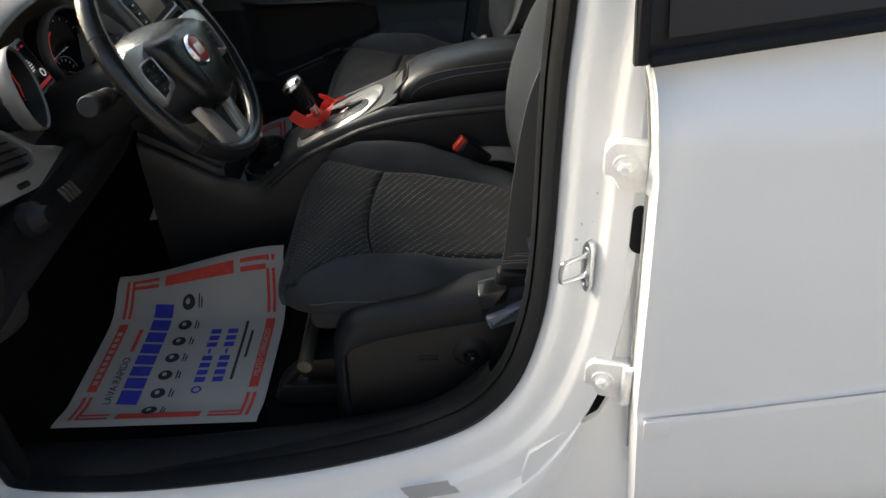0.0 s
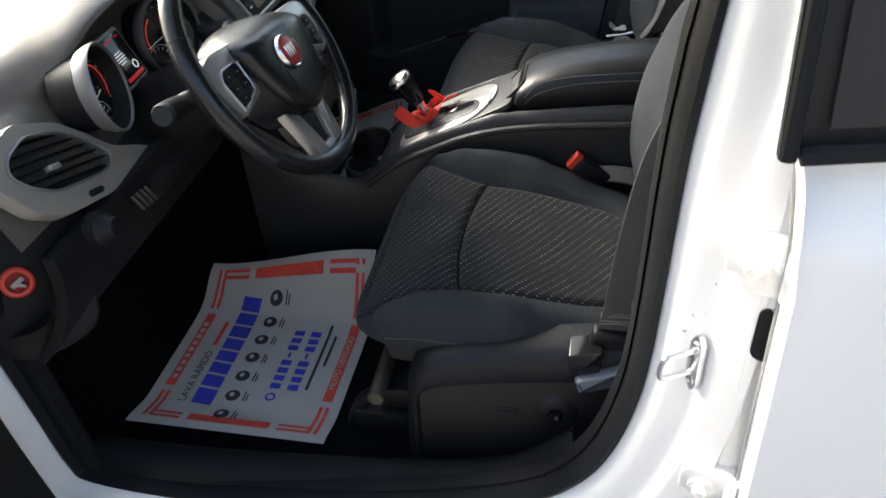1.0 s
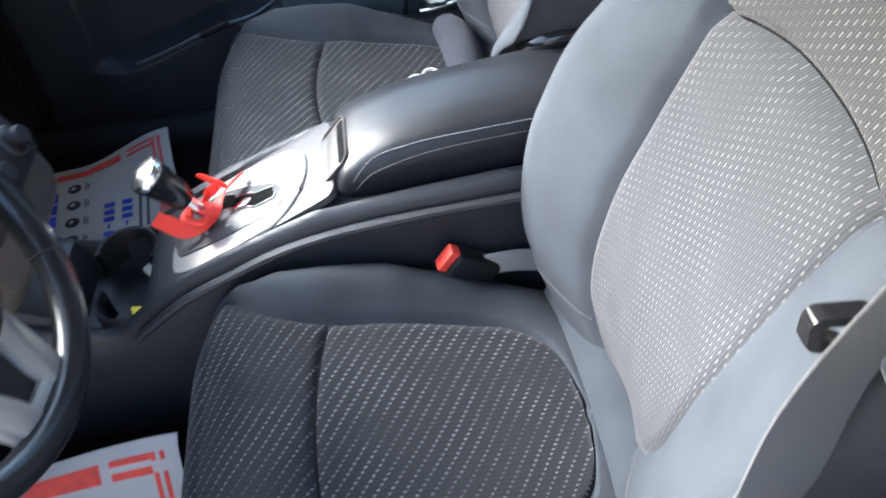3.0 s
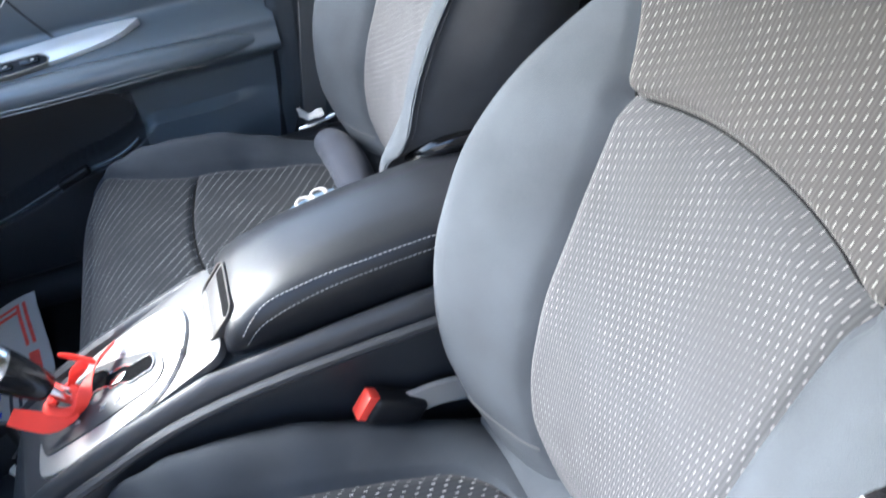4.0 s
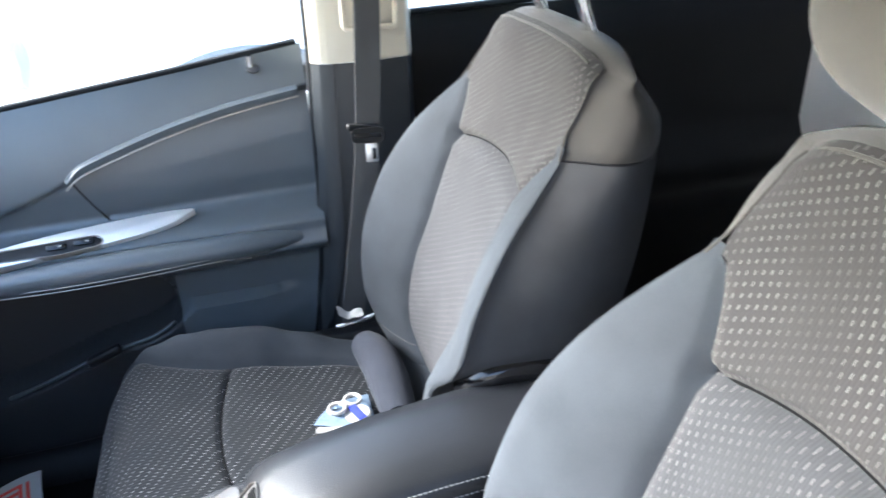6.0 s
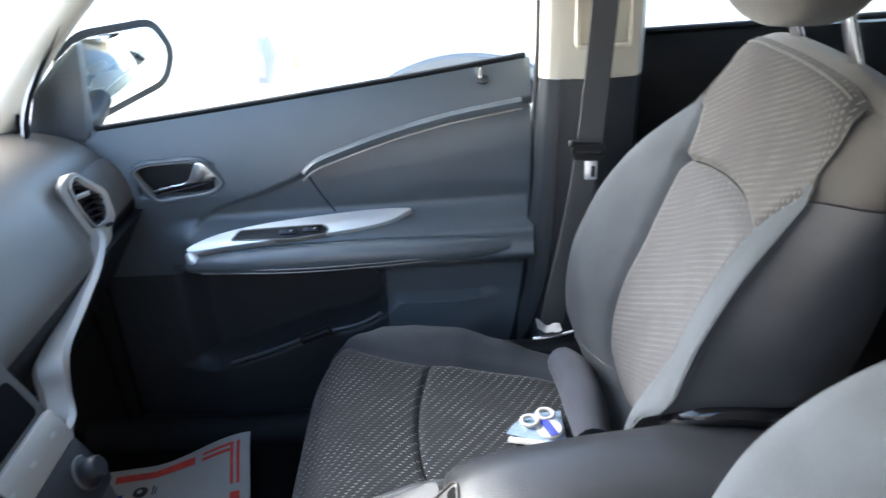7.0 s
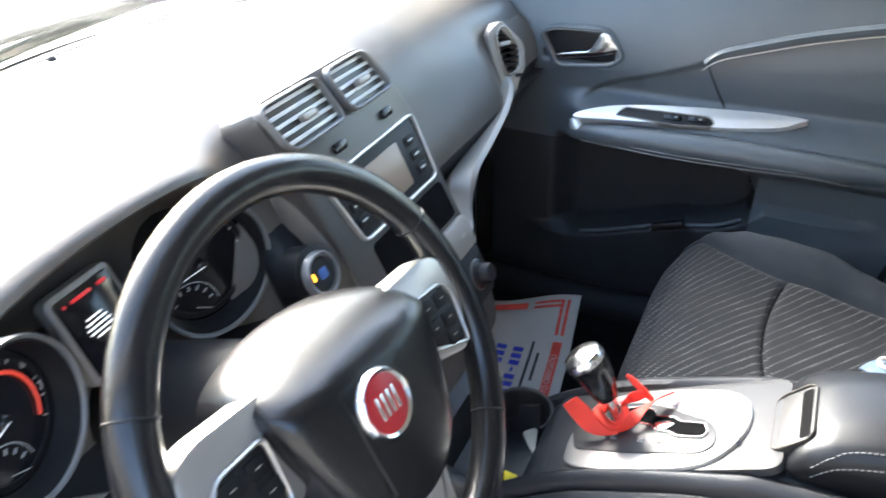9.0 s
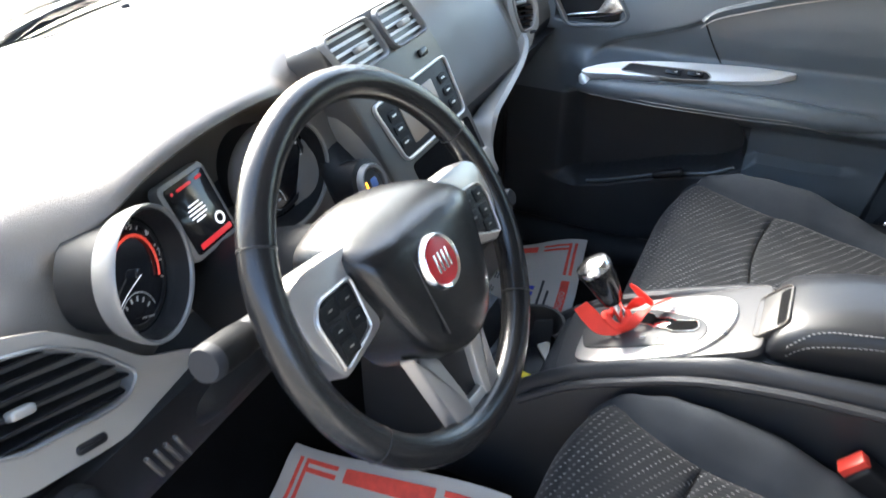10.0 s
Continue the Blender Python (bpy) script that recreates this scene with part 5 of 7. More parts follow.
def pillar_pt(u, k, z0, z1):
    z = z0 + (z1 - z0) * u
    f = ramp_at([(0.40, 0.10), (0.62, 0.150), (0.80, 0.176), (1.0, 0.190), (1.2, 0.198), (1.6, 0.20)], z)
    prof = [(f - 0.012, 0.80), (f - 0.01, 0.735), (f + 0.004, 0.722), (f + 0.02, 0.716), (f + 0.10, 0.712), (0.36, 0.722), (0.372, 0.745), (0.375, 0.80)]
    i = min(int(k * 7), 6)
    t = k * 7 - i
    a, b = prof[i], prof[i + 1]
    return Vector((a[0] + (b[0] - a[0]) * t, a[1] + (b[1] - a[1]) * t - 0.05 * max(0, z - 1.2), z))


part("lower_trim", sheet(lambda u, k: pillar_pt(u, k, 0.40, 1.158), span(0, 1, 24), span(0, 1, 29)), PILLAR, bp, "dark charcoal lower pillar trim")
part("upper_trim", sheet(lambda u, k: pillar_pt(u, k, 1.160, 1.66) + Vector((0, -0.004, 0)), span(0, 1, 14), span(0, 1, 29)), CREAM, bp, "cream upper pillar trim")
part("belt_slot", bezel(axes((0.292, 0.700, 1.30), (0, -1, 0.05)), rrect(0.10, 0.17, 0.012), 0.008, -0.004, 0.006, 0.002), CREAM, bp)
part("weather_strip", tube([(0.10, 0.735, 0.45), (0.145, 0.738, 0.62), (0.172, 0.742, 0.80), (0.184, 0.746, 1.0), (0.19, 0.748, 1.2), (0.19, 0.735, 1.45)], 0.010, 10), RUBBER, bp, "black rubber door seal")

pbelt = thing("seat_belt", (0.22, 0.66, 0.6), "grey brown belt hanging on the door pillar", "seat belt", "front seat belts")
part("webbing", strap([(0.295, 0.672, 1.55), (0.285, 0.665, 1.30), (0.268, 0.652, 1.09), (0.250, 0.645, 0.95), (0.215, 0.645, 0.75), (0.195, 0.66, 0.60)], 0.046, 0.0018, (1, 0.12, 0)), BELT, pbelt, "grey brown webbing")
part("belt_stop", box(pose(0.256, 0.640, 1.062, 0, 8, 0), 0.058, 0.012, 0.012, 0.005, 3), PLASTIC, pbelt)
TP = axes((0.262, 0.634, 1.050), (-0.10, -0.98, 0.12))
part("tongue_loop", ring_plate(TP, rrect(0.060, 0.026, 0.010), rrect(0.046, 0.008, 0.003), -0.005, 0.005), PLASTIC, pbelt, "dark belt tongue loop")
part("tongue", plate(TP, rrect(0.022, 0.034, 0.003, 4, 0.004, -0.032), -0.001, 0.002, 0.0008), STEEL, pbelt, "small metal belt tongue")
part("tongue_slot", plate(TP, rrect(0.007, 0.020, 0.002, 4, 0.008, -0.034), 0.0, 0.0026, 0.0003), BLACK, pbelt)

# ---- rear of the cabin ----
rdoor_r = thing("car_door", (0.8, 0.82, 0.4), "dark trimmed rear passenger side door", "car door")
part("door_trim", sheet(lambda u, v: Vector((u, 0.775 + 0.03 * ramp_at([(1.15, 0), (1.21, 1)], v) - 0.03 * bump(v, 0.8, 0.86, 0.05), v)), span(0.375, 1.28, 16), span(0.42, 1.215, 30), (0, 0.03, 0)), PLASTIC, rdoor_r)
part("outer_skin", sheet(lambda u, v: Vector((u, 0.905 - 0.05 * ((v - 0.7) / 0.5) ** 2, v)), span(0.31, 1.27, 6), span(0.28, 1.12, 6), (0, -0.01, 0)), WHITE, rdoor_r)
rg = part("window_glass", sheet(lambda u, v: Vector((u, 0.822 - 0.27 * (v - 1.1), v)), span(0.37, 1.27, 6), span(1.08, 1.62, 6), (0, 0.004, 0)), WINDOW, rdoor_r)
rg.visible_shadow = False
part("window_seal", tube([(x, 0.806, 1.218 + 0.02 * (x - 0.4)) for x in span(0.38, 1.26, 5)], 0.007, 8), RUBBER, rdoor_r)

bench = thing("rear_seat", (1.25, 0, 0.4), "charcoal cloth rear bench seat", "rear seat")
part("bench_cushion", box(pose(1.13, 0, 0.60), 0.50, 1.24, 0.22, 0.06, 5), CLOTH, bench)
for y in (-0.40, 0, 0.40):
    part("bench_back", box(pose(1.47, y, 0.93, 0, 20, 0), 0.16, 0.395, 0.66, 0.045, 4), CLOTH, bench)
    part("bench_insert", box(pose(1.405, y, 0.95, 0, 20, 0), 0.05, 0.25, 0.50, 0.024, 3), WEAVE_BACK, bench)
part("bench_base", box(pose(1.15, 0, 0.44), 0.46, 1.2, 0.12, 0.02), CARPET_SHADE, bench)

# ---- centre console ----
CONSOLE = mat("charcoal console plastic", (0.021, 0.0225, 0.025), 0.4, 0, 0.15, 6, 0.0004, 900, 0, 0, 0.55)
console = thing("centre_console", (-0.05, 0, 0.40), "dark plastic centre console with silver selector plate", "centre console")
TOP = [(-0.66, 0.80), (-0.55, 0.735), (-0.46, 0.675), (-0.38, 0.655), (-0.32, 0.668), (-0.252, 0.703), (-0.15, 0.756), (-0.053, 0.806), (0.0, 0.815), (0.5, 0.815)]


def lin(table, x):
    for (a, va), (b, vb) in zip(table, table[1:]):
        if x <= b:
            return va + (vb - va) * max(0, (x - a) / (b - a))
    return table[-1][1]


RAIL = [(-0.60, 0.74), (-0.46, 0.60), (-0.36, 0.635), (-0.31, 0.678), (-0.258, 0.716), (-0.19, 0.752), (-0.122, 0.780), (-0.046, 0.810), (0.1, 0.828), (0.2, 0.838), (0.5, 0.842)]


def con_ring(x):
    h, r = lin(TOP, x), lin(RAIL, x)
    e = max(h - 0.02, r)
    h -= 0.075 * bump(x, -0.435, -0.318, 0.006)
    return [(px, py * 0.80 + 0.016, pz) for px, py, pz in [(x, -0.135, 0.395), (x, -0.138, 0.52), (x, -0.132, e - 0.06), (x, -0.126, e - 0.012), (x, -0.118, e - 0.002), (x, -0.110, e), (x, -0.102, e - 0.004), (x, -0.096, h - 0.006), (x, -0.085, h - 0.002), (x, -0.04, h),
            (x, 0.04, h), (x, 0.085, h - 0.002), (x, 0.096, h - 0.006), (x, 0.102, e - 0.004), (x, 0.110, e), (x, 0.118, e - 0.002), (x, 0.126, e - 0.012), (x, 0.132, e - 0.06), (x, 0.138, 0.52), (x, 0.135, 0.395)]]


part("console_body", loft([con_ring(x) for x in span(-0.62, 0.46, 110)]), CONSOLE, console, "dark plastic console body")
part("side_ridge", tube([(-0.33, -0.097, 0.635), (-0.25, -0.098, 0.698), (-0.17, -0.098, 0.738), (-0.08, -0.097, 0.774), (0.05, -0.097, 0.797), (0.3, -0.097, 0.812)], 0.007, 8), CONSOLE, console)
SL = axes((-0.1525, 0.0, 0.7575), (-0.46, 0, 0.885), (0, 1, 0))


THREAD = mat("pale grey thread", (0.16, 0.165, 0.17), 0.8, 0, 0.15, 40, spec=0.2)
SATIN = mat("dark silver painted plate", (0.045, 0.044, 0.044), 0.42, 0.0, 0.08, 8, 0.0001, 900, 0, 0, 0.45)
PANEL = mat("light grey painted panel", (0.26, 0.26, 0.265), 0.45, 0.2, 0.06, 8, 0.0001, 900)
top_out = round_poly([(-0.150, -0.066), (-0.172, 0.094), (0.155, 0.094), (0.155, -0.066)], 0.02)
part("console_plate", plate(SL, top_out, -0.008, 0.0025, 0.002), SATIN, console, "dark silver top plate")
ring_out = smooth_loop([(-0.124, -0.030), (-0.112, -0.054), (-0.075, -0.064), (-0.027, -0.067), (0.040, -0.066), (0.074, -0.056), (0.100, -0.030), (0.113, 0.005), (0.111, 0.040), (0.094, 0.064), (0.060, 0.077), (0.007, 0.083), (-0.050, 0.083), (-0.095, 0.070), (-0.122, 0.030)], 5)
part("selector_surround", plate(SL, ring_out, 0.0, 0.008, 0.003), SILVER, console, "bright silver selector surround")
part("selector_panel", plate(SL, round_poly([(-0.005, 0.062), (0.054, 0.048), (0.090, 0.036), (0.106, 0.006), (0.104, -0.030), (0.084, -0.012), (0.070, 0.018), (0.0, 0.052)], 0.008), 0.004, 0.0092, 0.0008), PANEL, console, "grey inner selector panel")
gate_out = round_poly([(-0.126, 0.014), (-0.110, -0.028), (-0.036, -0.039), (0.062, -0.046), (0.078, -0.034), (0.079, -0.010), (0.066, 0.012), (0.0, 0.046), (-0.030, 0.057), (-0.080, 0.058), (-0.118, 0.044)], 0.010)
gate = part("selector_gate", plate(SL, gate_out, 0.005, 0.0105, 0.002), SATIN, console, "dark grey selector gate panel")
slot = [(-0.072, 0.006), (-0.036, 0.002), (-0.030, 0.014), (-0.008, 0.006), (-0.002, -0.003), (0.018, -0.008), (0.026, -0.016), (0.062, -0.021), (0.068, -0.010), (0.062, 0.006), (0.030, 0.012), (0.022, 0.020), (-0.004, 0.026), (-0.010, 0.038), (-0.030, 0.048), (-0.074, 0.044)]
part("gate_slot_rim", bezel(SL, round_poly(slot, 0.004, 3), 0.0022, 0.008, 0.0128, 0.0006), CHROME, gate, "bright slot rim")
part("gate_slot", plate(SL, round_poly(slot, 0.004, 3), 0.008, 0.0112, 0.0003), CARPET_SHADE, gate, "black selector slot")
part("gate_blade", plate(SL, round_poly([(-0.004, 0.004), (0.012, 0.0), (0.022, 0.008), (0.008, 0.016), (-0.006, 0.014)], 0.003, 3), 0.008, 0.0118, 0.0005), CHROME, gate, "bright detent blade")


def letters(text, size, m, material, parent, name="letter", depth=0.0006, bend=None, align="CENTER"):
    cu = bpy.data.curves.new("letters", "FONT")
    cu.body, cu.size, cu.extrude, cu.align_x, cu.align_y = text, size, depth, align, "CENTER"
    tmp = new("letters", cu)
    bpy.context.view_layer.update()
    me = bpy.data.meshes.new_from_object(tmp.evaluated_get(bpy.context.evaluated_depsgraph_get()))
    bpy.data.objects.remove(tmp)
    bpy.data.curves.remove(cu)
    me.transform(m)
    if bend:
        for v in me.vertices:
            v.co.z += bend(v.co.x, v.co.y)
    me.materials.clear()
    me.materials.append(material)
    ob = new(name, me)
    ob.parent = parent
    if parent.type == "EMPTY":
        ob.matrix_parent_inverse = Matrix.Translation(-parent.location)
    return ob


for ch, a in (("5", 62), ("6", 28), ("7", -6)):
    letters(ch, 0.009, GL @ pose(0.0385 * math.cos(radians(a)), 0.0385 * math.sin(radians(a)), -0.0018), PAPER, dash, "dial_number", 0.0003)
for ch, x, y in (("P", -0.056, -0.012), ("R", -0.016, -0.020), ("N", 0.008, -0.026), ("D", 0.029, -0.032)):
    letters(ch, 0.013, SL @ pose(x, y, 0.0108, 0, 0, 78), PAPER, gate)

# cup holders and storage before the selector
def cup_rim(cx, cy, r, a0, a1, top):
    """An arc of a cup holder's wall with its rolled rim."""
    prof = [(r - 0.002, top - 0.055), (r, top - 0.006), (r + 0.003, top - 0.001), (r + 0.007, top), (r + 0.010, top - 0.004), (r + 0.009, top - 0.055)]
    return sheet(lambda u, v: Vector((cx + prof[int(v)][0] * math.cos(u), cy + prof[int(v)][0] * math.sin(u), prof[int(v)][1])), [radians(a0 + (a1 - a0) * k / 28) for k in range(29)], range(6))


part("cup_holder", cup_rim(-0.358, 0.062, 0.040, -35, 190, 0.664), PLASTIC, console, "open black cup holder")
part("cup_holder", cup_rim(-0.354, -0.026, 0.038, 150, 345, 0.650), PLASTIC, console, "open black cup holder")
# cream plate paints the light on the cup holder's inner wall
part("cup_lit_wall", plate(pose(0, 0, 0.592), round_poly([(-0.362, 0.080), (-0.345, 0.098), (-0.318, 0.090), (-0.317, 0.060), (-0.326, 0.036), (-0.338, 0.052)], 0.006), 0.0, 0.004, 0.001), CREAM, console, "pale plate standing for the lit cup wall")
part("yellow_tag", box(pose(-0.335, -0.044, 0.634, 0, 25, 20), 0.022, 0.016, 0.004, 0.001), mat("yellow card", (0.8, 0.6, 0.03), 0.7), console, "small yellow tag")

# armrest lid
lid = part("armrest", loft([[(x, y * w * 0.86 + 0.019, zb + (zt - zb) * k - c) for y, k, c in ((-0.088, 0.0, 0), (-0.094, 0.25, 0), (-0.094, 0.5, 0), (-0.088, 0.78, 0), (-0.07, 0.95, 0), (-0.03, 1.0, 0), (0.03, 1.0, 0), (0.07, 0.95, 0), (0.088, 0.78, 0), (0.094, 0.5, 0), (0.094, 0.25, 0), (0.088, 0.0, 0))]
                            for x, zt, zb, w in ((-0.012, 0.828, 0.815, 0.90), (-0.006, 0.846, 0.810, 0.97), (0.006, 0.860, 0.808, 1.0), (0.03, 0.874, 0.808, 1.0), (0.08, 0.890, 0.812, 1.0), (0.16, 0.905, 0.815, 1.0), (0.25, 0.915, 0.818, 1.0), (0.34, 0.918, 0.82, 1.0), (0.40, 0.912, 0.82, 0.99), (0.43, 0.88, 0.82, 0.95))]), LID, console, "padded black leather armrest lid")
LID_Y = [(0.0, -0.088), (0.25, -0.094), (0.5, -0.094), (0.78, -0.088), (0.95, -0.07), (1.0, -0.03)]
LID_TOP = [(-0.012, 0.828), (-0.006, 0.846), (0.006, 0.860), (0.03, 0.874), (0.08, 0.890), (0.16, 0.905), (0.25, 0.915), (0.34, 0.918), (0.40, 0.912)]


def lid_side(x, z):
    k = (z - 0.812) / (lin(LID_TOP, x) - 0.812)
    return Vector((x, lin(LID_Y, k) * 0.86 + 0.019 - 0.0004, z))


def stitch_row(line, pitch=0.0058):
    """Short thread stitches along a line on the lid."""
    bm = bmesh.new()
    pts = smooth_loop(line, 12, False)
    run, last = 0.0, pts[0]
    for q in pts[1:]:
        q, last = Vector(q), Vector(last)
        step = (q - last).length
        while run <= step:
            c = last.lerp(q, run / max(step, 1e-6))
            d = (q - last).normalized()
            c = lid_side(c.x, c.z)
            n = Vector((0, -0.9, 0.45))
            e = d.cross(n).normalized() * 0.0008
            ring = [[bm.verts.new(c + d * w + e * a + n * b) for a, b in ((-1, 0), (-0.5, 0.0007), (0.5, 0.0007), (1, 0))] for w in (-0.0019, 0.0019)]
            for k in range(3):
                bm.faces.new((ring[0][k], ring[0][k + 1], ring[1][k + 1], ring[1][k]))
            run += pitch
        run -= step
        last = q
    return bm


for line in ([(0.012, -0.06, 0.842), (0.038, -0.06, 0.866), (0.098, -0.06, 0.882), (0.196, -0.06, 0.893), (0.30, -0.06, 0.899), (0.40, -0.06, 0.897)], [(0.014, -0.06, 0.829), (0.038, -0.06, 0.850), (0.106, -0.06, 0.870), (0.194, -0.06, 0.880), (0.30, -0.06, 0.886), (0.40, -0.06, 0.884)]):
    part("stitching", stitch_row(line), THREAD, lid, "pale thread stitches")
LT = axes((-0.010, 0.010, 0.841), (-0.74, 0, 0.67), (0.67, 0, 0.74))
latch = part("latch", plate(LT, rrect(0.094, 0.052, 0.012), -0.014, 0.001, 0.001), SATIN, lid, "dark grey latch flap")
part("latch_frame", bezel(LT, rrect(0.098, 0.056, 0.014), 0.0025, -0.016, 0.004, 0.001), CENTRE, lid, "thin grey latch rim")
part("latch_slot", plate(LT, rrect(0.082, 0.015, 0.005, 4, 0, 0.015), -0.002, 0.0018, 0.0004), CARPET_SHADE, latch)

selector = thing("gear_selector", (-0.215, 0.01, 0.76), "black and chrome automatic gear lever", "gear lever")
part("shaft", tube([(-0.205, 0.018, 0.735), (-0.222, 0.016, 0.775), (-0.232, 0.015, 0.79)], [0.011, 0.010, 0.012], 12), CHROME, selector, "chrome shaft")
part("knob", tube([(-0.228, 0.016, 0.782), (-0.240, 0.015, 0.802), (-0.252, 0.014, 0.822), (-0.262, 0.013, 0.836)], [0.016, 0.021, 0.0245, 0.027], 18), GLOSS, selector, "glossy black grip")
part("knob_cap", lathe(axes((-0.262, 0.013, 0.835), (-0.62, -0.05, 0.78), (0, 1, 0)), [(0.027, -0.004), (0.0277, 0.002), (0.025, 0.009), (0.016, 0.013), (0.0, 0.0145)], 24), CHROME, selector, "bright chrome cap")

tie = thing("ribbon_tie", (-0.21, 0.01, 0.765), "red ribbon tied round the gear lever", "ribbon")
part("ribbon_loop", tube([(-0.219 + 0.017 * math.cos(a), 0.012 + 0.018 * math.sin(a), 0.756 + 0.005 * math.sin(a * 2)) for a in (2 * math.pi * k / 8 for k in range(8))], 0.0065, 8, True, 4), RIBBON, tie)
part("ribbon_end", strap([(-0.273, 0.0, 0.770), (-0.258, -0.002, 0.758), (-0.240, -0.006, 0.748), (-0.222, -0.008, 0.748), (-0.206, -0.006, 0.752)], [0.026, 0.029, 0.028, 0.020, 0.014], 0.0016, [(0.75, 0.1, 0.65), (0.7, 0.2, 0.7), (0.6, 0.3, 0.75), (0.4, 0.4, 0.8), (0.3, 0.4, 0.8)]), RIBBON, tie, "wide red ribbon tail")
part("ribbon_end", strap([(-0.210, -0.008, 0.748), (-0.197, -0.004, 0.758), (-0.185, 0.010, 0.774), (-0.170, 0.034, 0.782), (-0.150, 0.060, 0.782)], [0.014, 0.017, 0.016, 0.018, 0.005], 0.0016, [(0.6, 0.4, -0.5), (0.6, 0.4, -0.4), (0.7, 0.1, 0.3), (0.5, -0.2, 0.8), (0.4, -0.2, 0.8)]), RIBBON, tie, "narrow red ribbon tail")
part("ribbon_bow", strap([(-0.214, 0.058, 0.790), (-0.203, 0.054, 0.786), (-0.188, 0.046, 0.782), (-0.172, 0.036, 0.780)], [0.006, 0.018, 0.020, 0.010], 0.0016, [(0.5, -0.3, 0.8), (0.3, -0.4, 0.8), (0.2, -0.4, 0.9), (0.3, -0.2, 0.9)]), RIBBON, tie, "folded ribbon bow")
part("ribbon_fold", strap([(-0.212, 0.024, 0.760), (-0.200, 0.036, 0.772), (-0.186, 0.042, 0.780)], [0.012, 0.018, 0.012], 0.0016, (0.4, 0.3, 0.8)), RIBBON, tie)


# ---- driver's side ----
part("knee_panel", sheet(lambda u, v: Vector((-0.585 - 0.16 * ((0.93 - u) / 0.25), v, u)), span(0.68, 0.93, 10), span(0.13, 0.76, 12), (-0.02, 0, 0)), BLACK, dash, "black glovebox underside")
for s in (-1, 1):
    part("kick_panel", sheet(lambda u, v: Vector((u, s * (0.735 - 0.05 * max(0, (-0.72 - u)) / 0.3), v)), span(-1.1, -0.69, 8), span(0.40, 1.02, 8), (0, s * 0.02, 0)), PLASTIC, dash, "dark side trim of the footwell")
HR = axes((-0.672, -0.722, 0.858), (0.62, -0.72, 0.3))
endcap = part("dash_end_cap", plate(HR, smooth_loop([(-0.05, -0.12), (0.075, -0.11), (0.095, 0.02), (0.085, 0.11), (-0.02, 0.12), (-0.06, 0.0)], 5), -0.05, 0.0, 0.01), PLASTIC, dash, "dark plastic dashboard end cap")
part("release_ring", lathe(HR, [(0.024, 0.0), (0.024, 0.006), (0.021, 0.008), (0.0165, 0.007), (0.016, 0.0)], 32), RED, endcap, "red ring symbol")
part("release_symbol", box(HR @ pose(0, 0, 0.004, 0, 0, 25), 0.022, 0.008, 0.005, 0.002), GREYTRIM, endcap)
part("release_symbol", box(HR @ pose(0.003, -0.006, 0.004, 0, 0, -30), 0.014, 0.006, 0.005, 0.002), GREYTRIM, endcap)

sill = part("sill_trim", tube([(-0.72, -0.715, 0.405), (-0.45, -0.705, 0.40), (-0.2, -0.70, 0.42), (0.0, -0.70, 0.455), (0.10, -0.70, 0.50), (0.18, -0.70, 0.58)], 0.045, 14, False, 5, 0.7), RUBBER)
tagged(sill, "black plastic door sill trim", "sill trim", kind="structure")
sill2 = part("sill_trim", tube([(-0.80, 0.715, 0.41), (-0.45, 0.71, 0.40), (-0.2, 0.71, 0.42), (0.0, 0.71, 0.455), (0.10, 0.71, 0.50), (0.18, 0.71, 0.58)], 0.045, 14, False, 5, 0.7), RUBBER)
tagged(sill2, "black plastic door sill trim", "sill trim", kind="structure")

# seat side cover, recliner and rails
SC = axes((0.06, -0.620, 0.57), (0, -1, 0.05))
cov = round_poly([(-0.200, -0.16), (-0.186, 0.040), (-0.155, 0.096), (-0.099, 0.118), (-0.011, 0.130), (0.080, 0.147), (0.16, 0.160), (0.27, 0.14), (0.27, -0.16)], 0.018)
recess = round_poly([(-0.170, -0.15), (-0.166, 0.020), (-0.141, 0.041), (-0.090, 0.056), (-0.011, 0.072), (0.080, 0.086), (0.16, 0.098), (0.25, 0.09), (0.25, -0.15)], 0.018)
rings = [[SC @ Vector((q[0], q[1], z)) for q in shrink(cov, d)] for d, z in ((0, -0.05), (0, -0.018), (0.003, -0.006), (0.008, 0.004), (0.015, 0.0115), (0.022, 0.016))]
rings += [[SC @ Vector((q[0], q[1], z)) for q in shrink(recess, d)] for d, z in ((-0.004, 0.0185), (0.0, 0.0175), (0.003, 0.010))]
sc = part("side_cover", loft(rings), COVER, driver_seat, "dark plastic seat side cover")
part("cover_recess", plate(SC, shrink(recess, 0.0035), 0.0, 0.0115, 0.001), BLACK, sc, "black sunken panel")
part("lever_well", plate(SC, round_poly([(0.076, 0.146), (0.086, 0.098), (0.125, 0.112), (0.130, 0.160)], 0.006), -0.02, 0.0225, 0.002), GLOSS, sc, "black lever well")
part("recliner_lever", plate(SC, round_poly([(0.089, 0.104), (0.097, 0.078), (0.166, 0.105), (0.212, 0.150), (0.204, 0.178), (0.165, 0.136), (0.12, 0.116)], 0.007), -0.01, 0.036, 0.009), LEVER, sc, "blue grey recliner lever")
part("recliner_shell", plate(SC, round_poly([(0.160, 0.250), (0.196, 0.252), (0.224, 0.205), (0.204, 0.152), (0.156, 0.158), (0.172, 0.20)], 0.010), -0.03, 0.028, 0.010), LEVER, sc, "blue grey recliner shell")
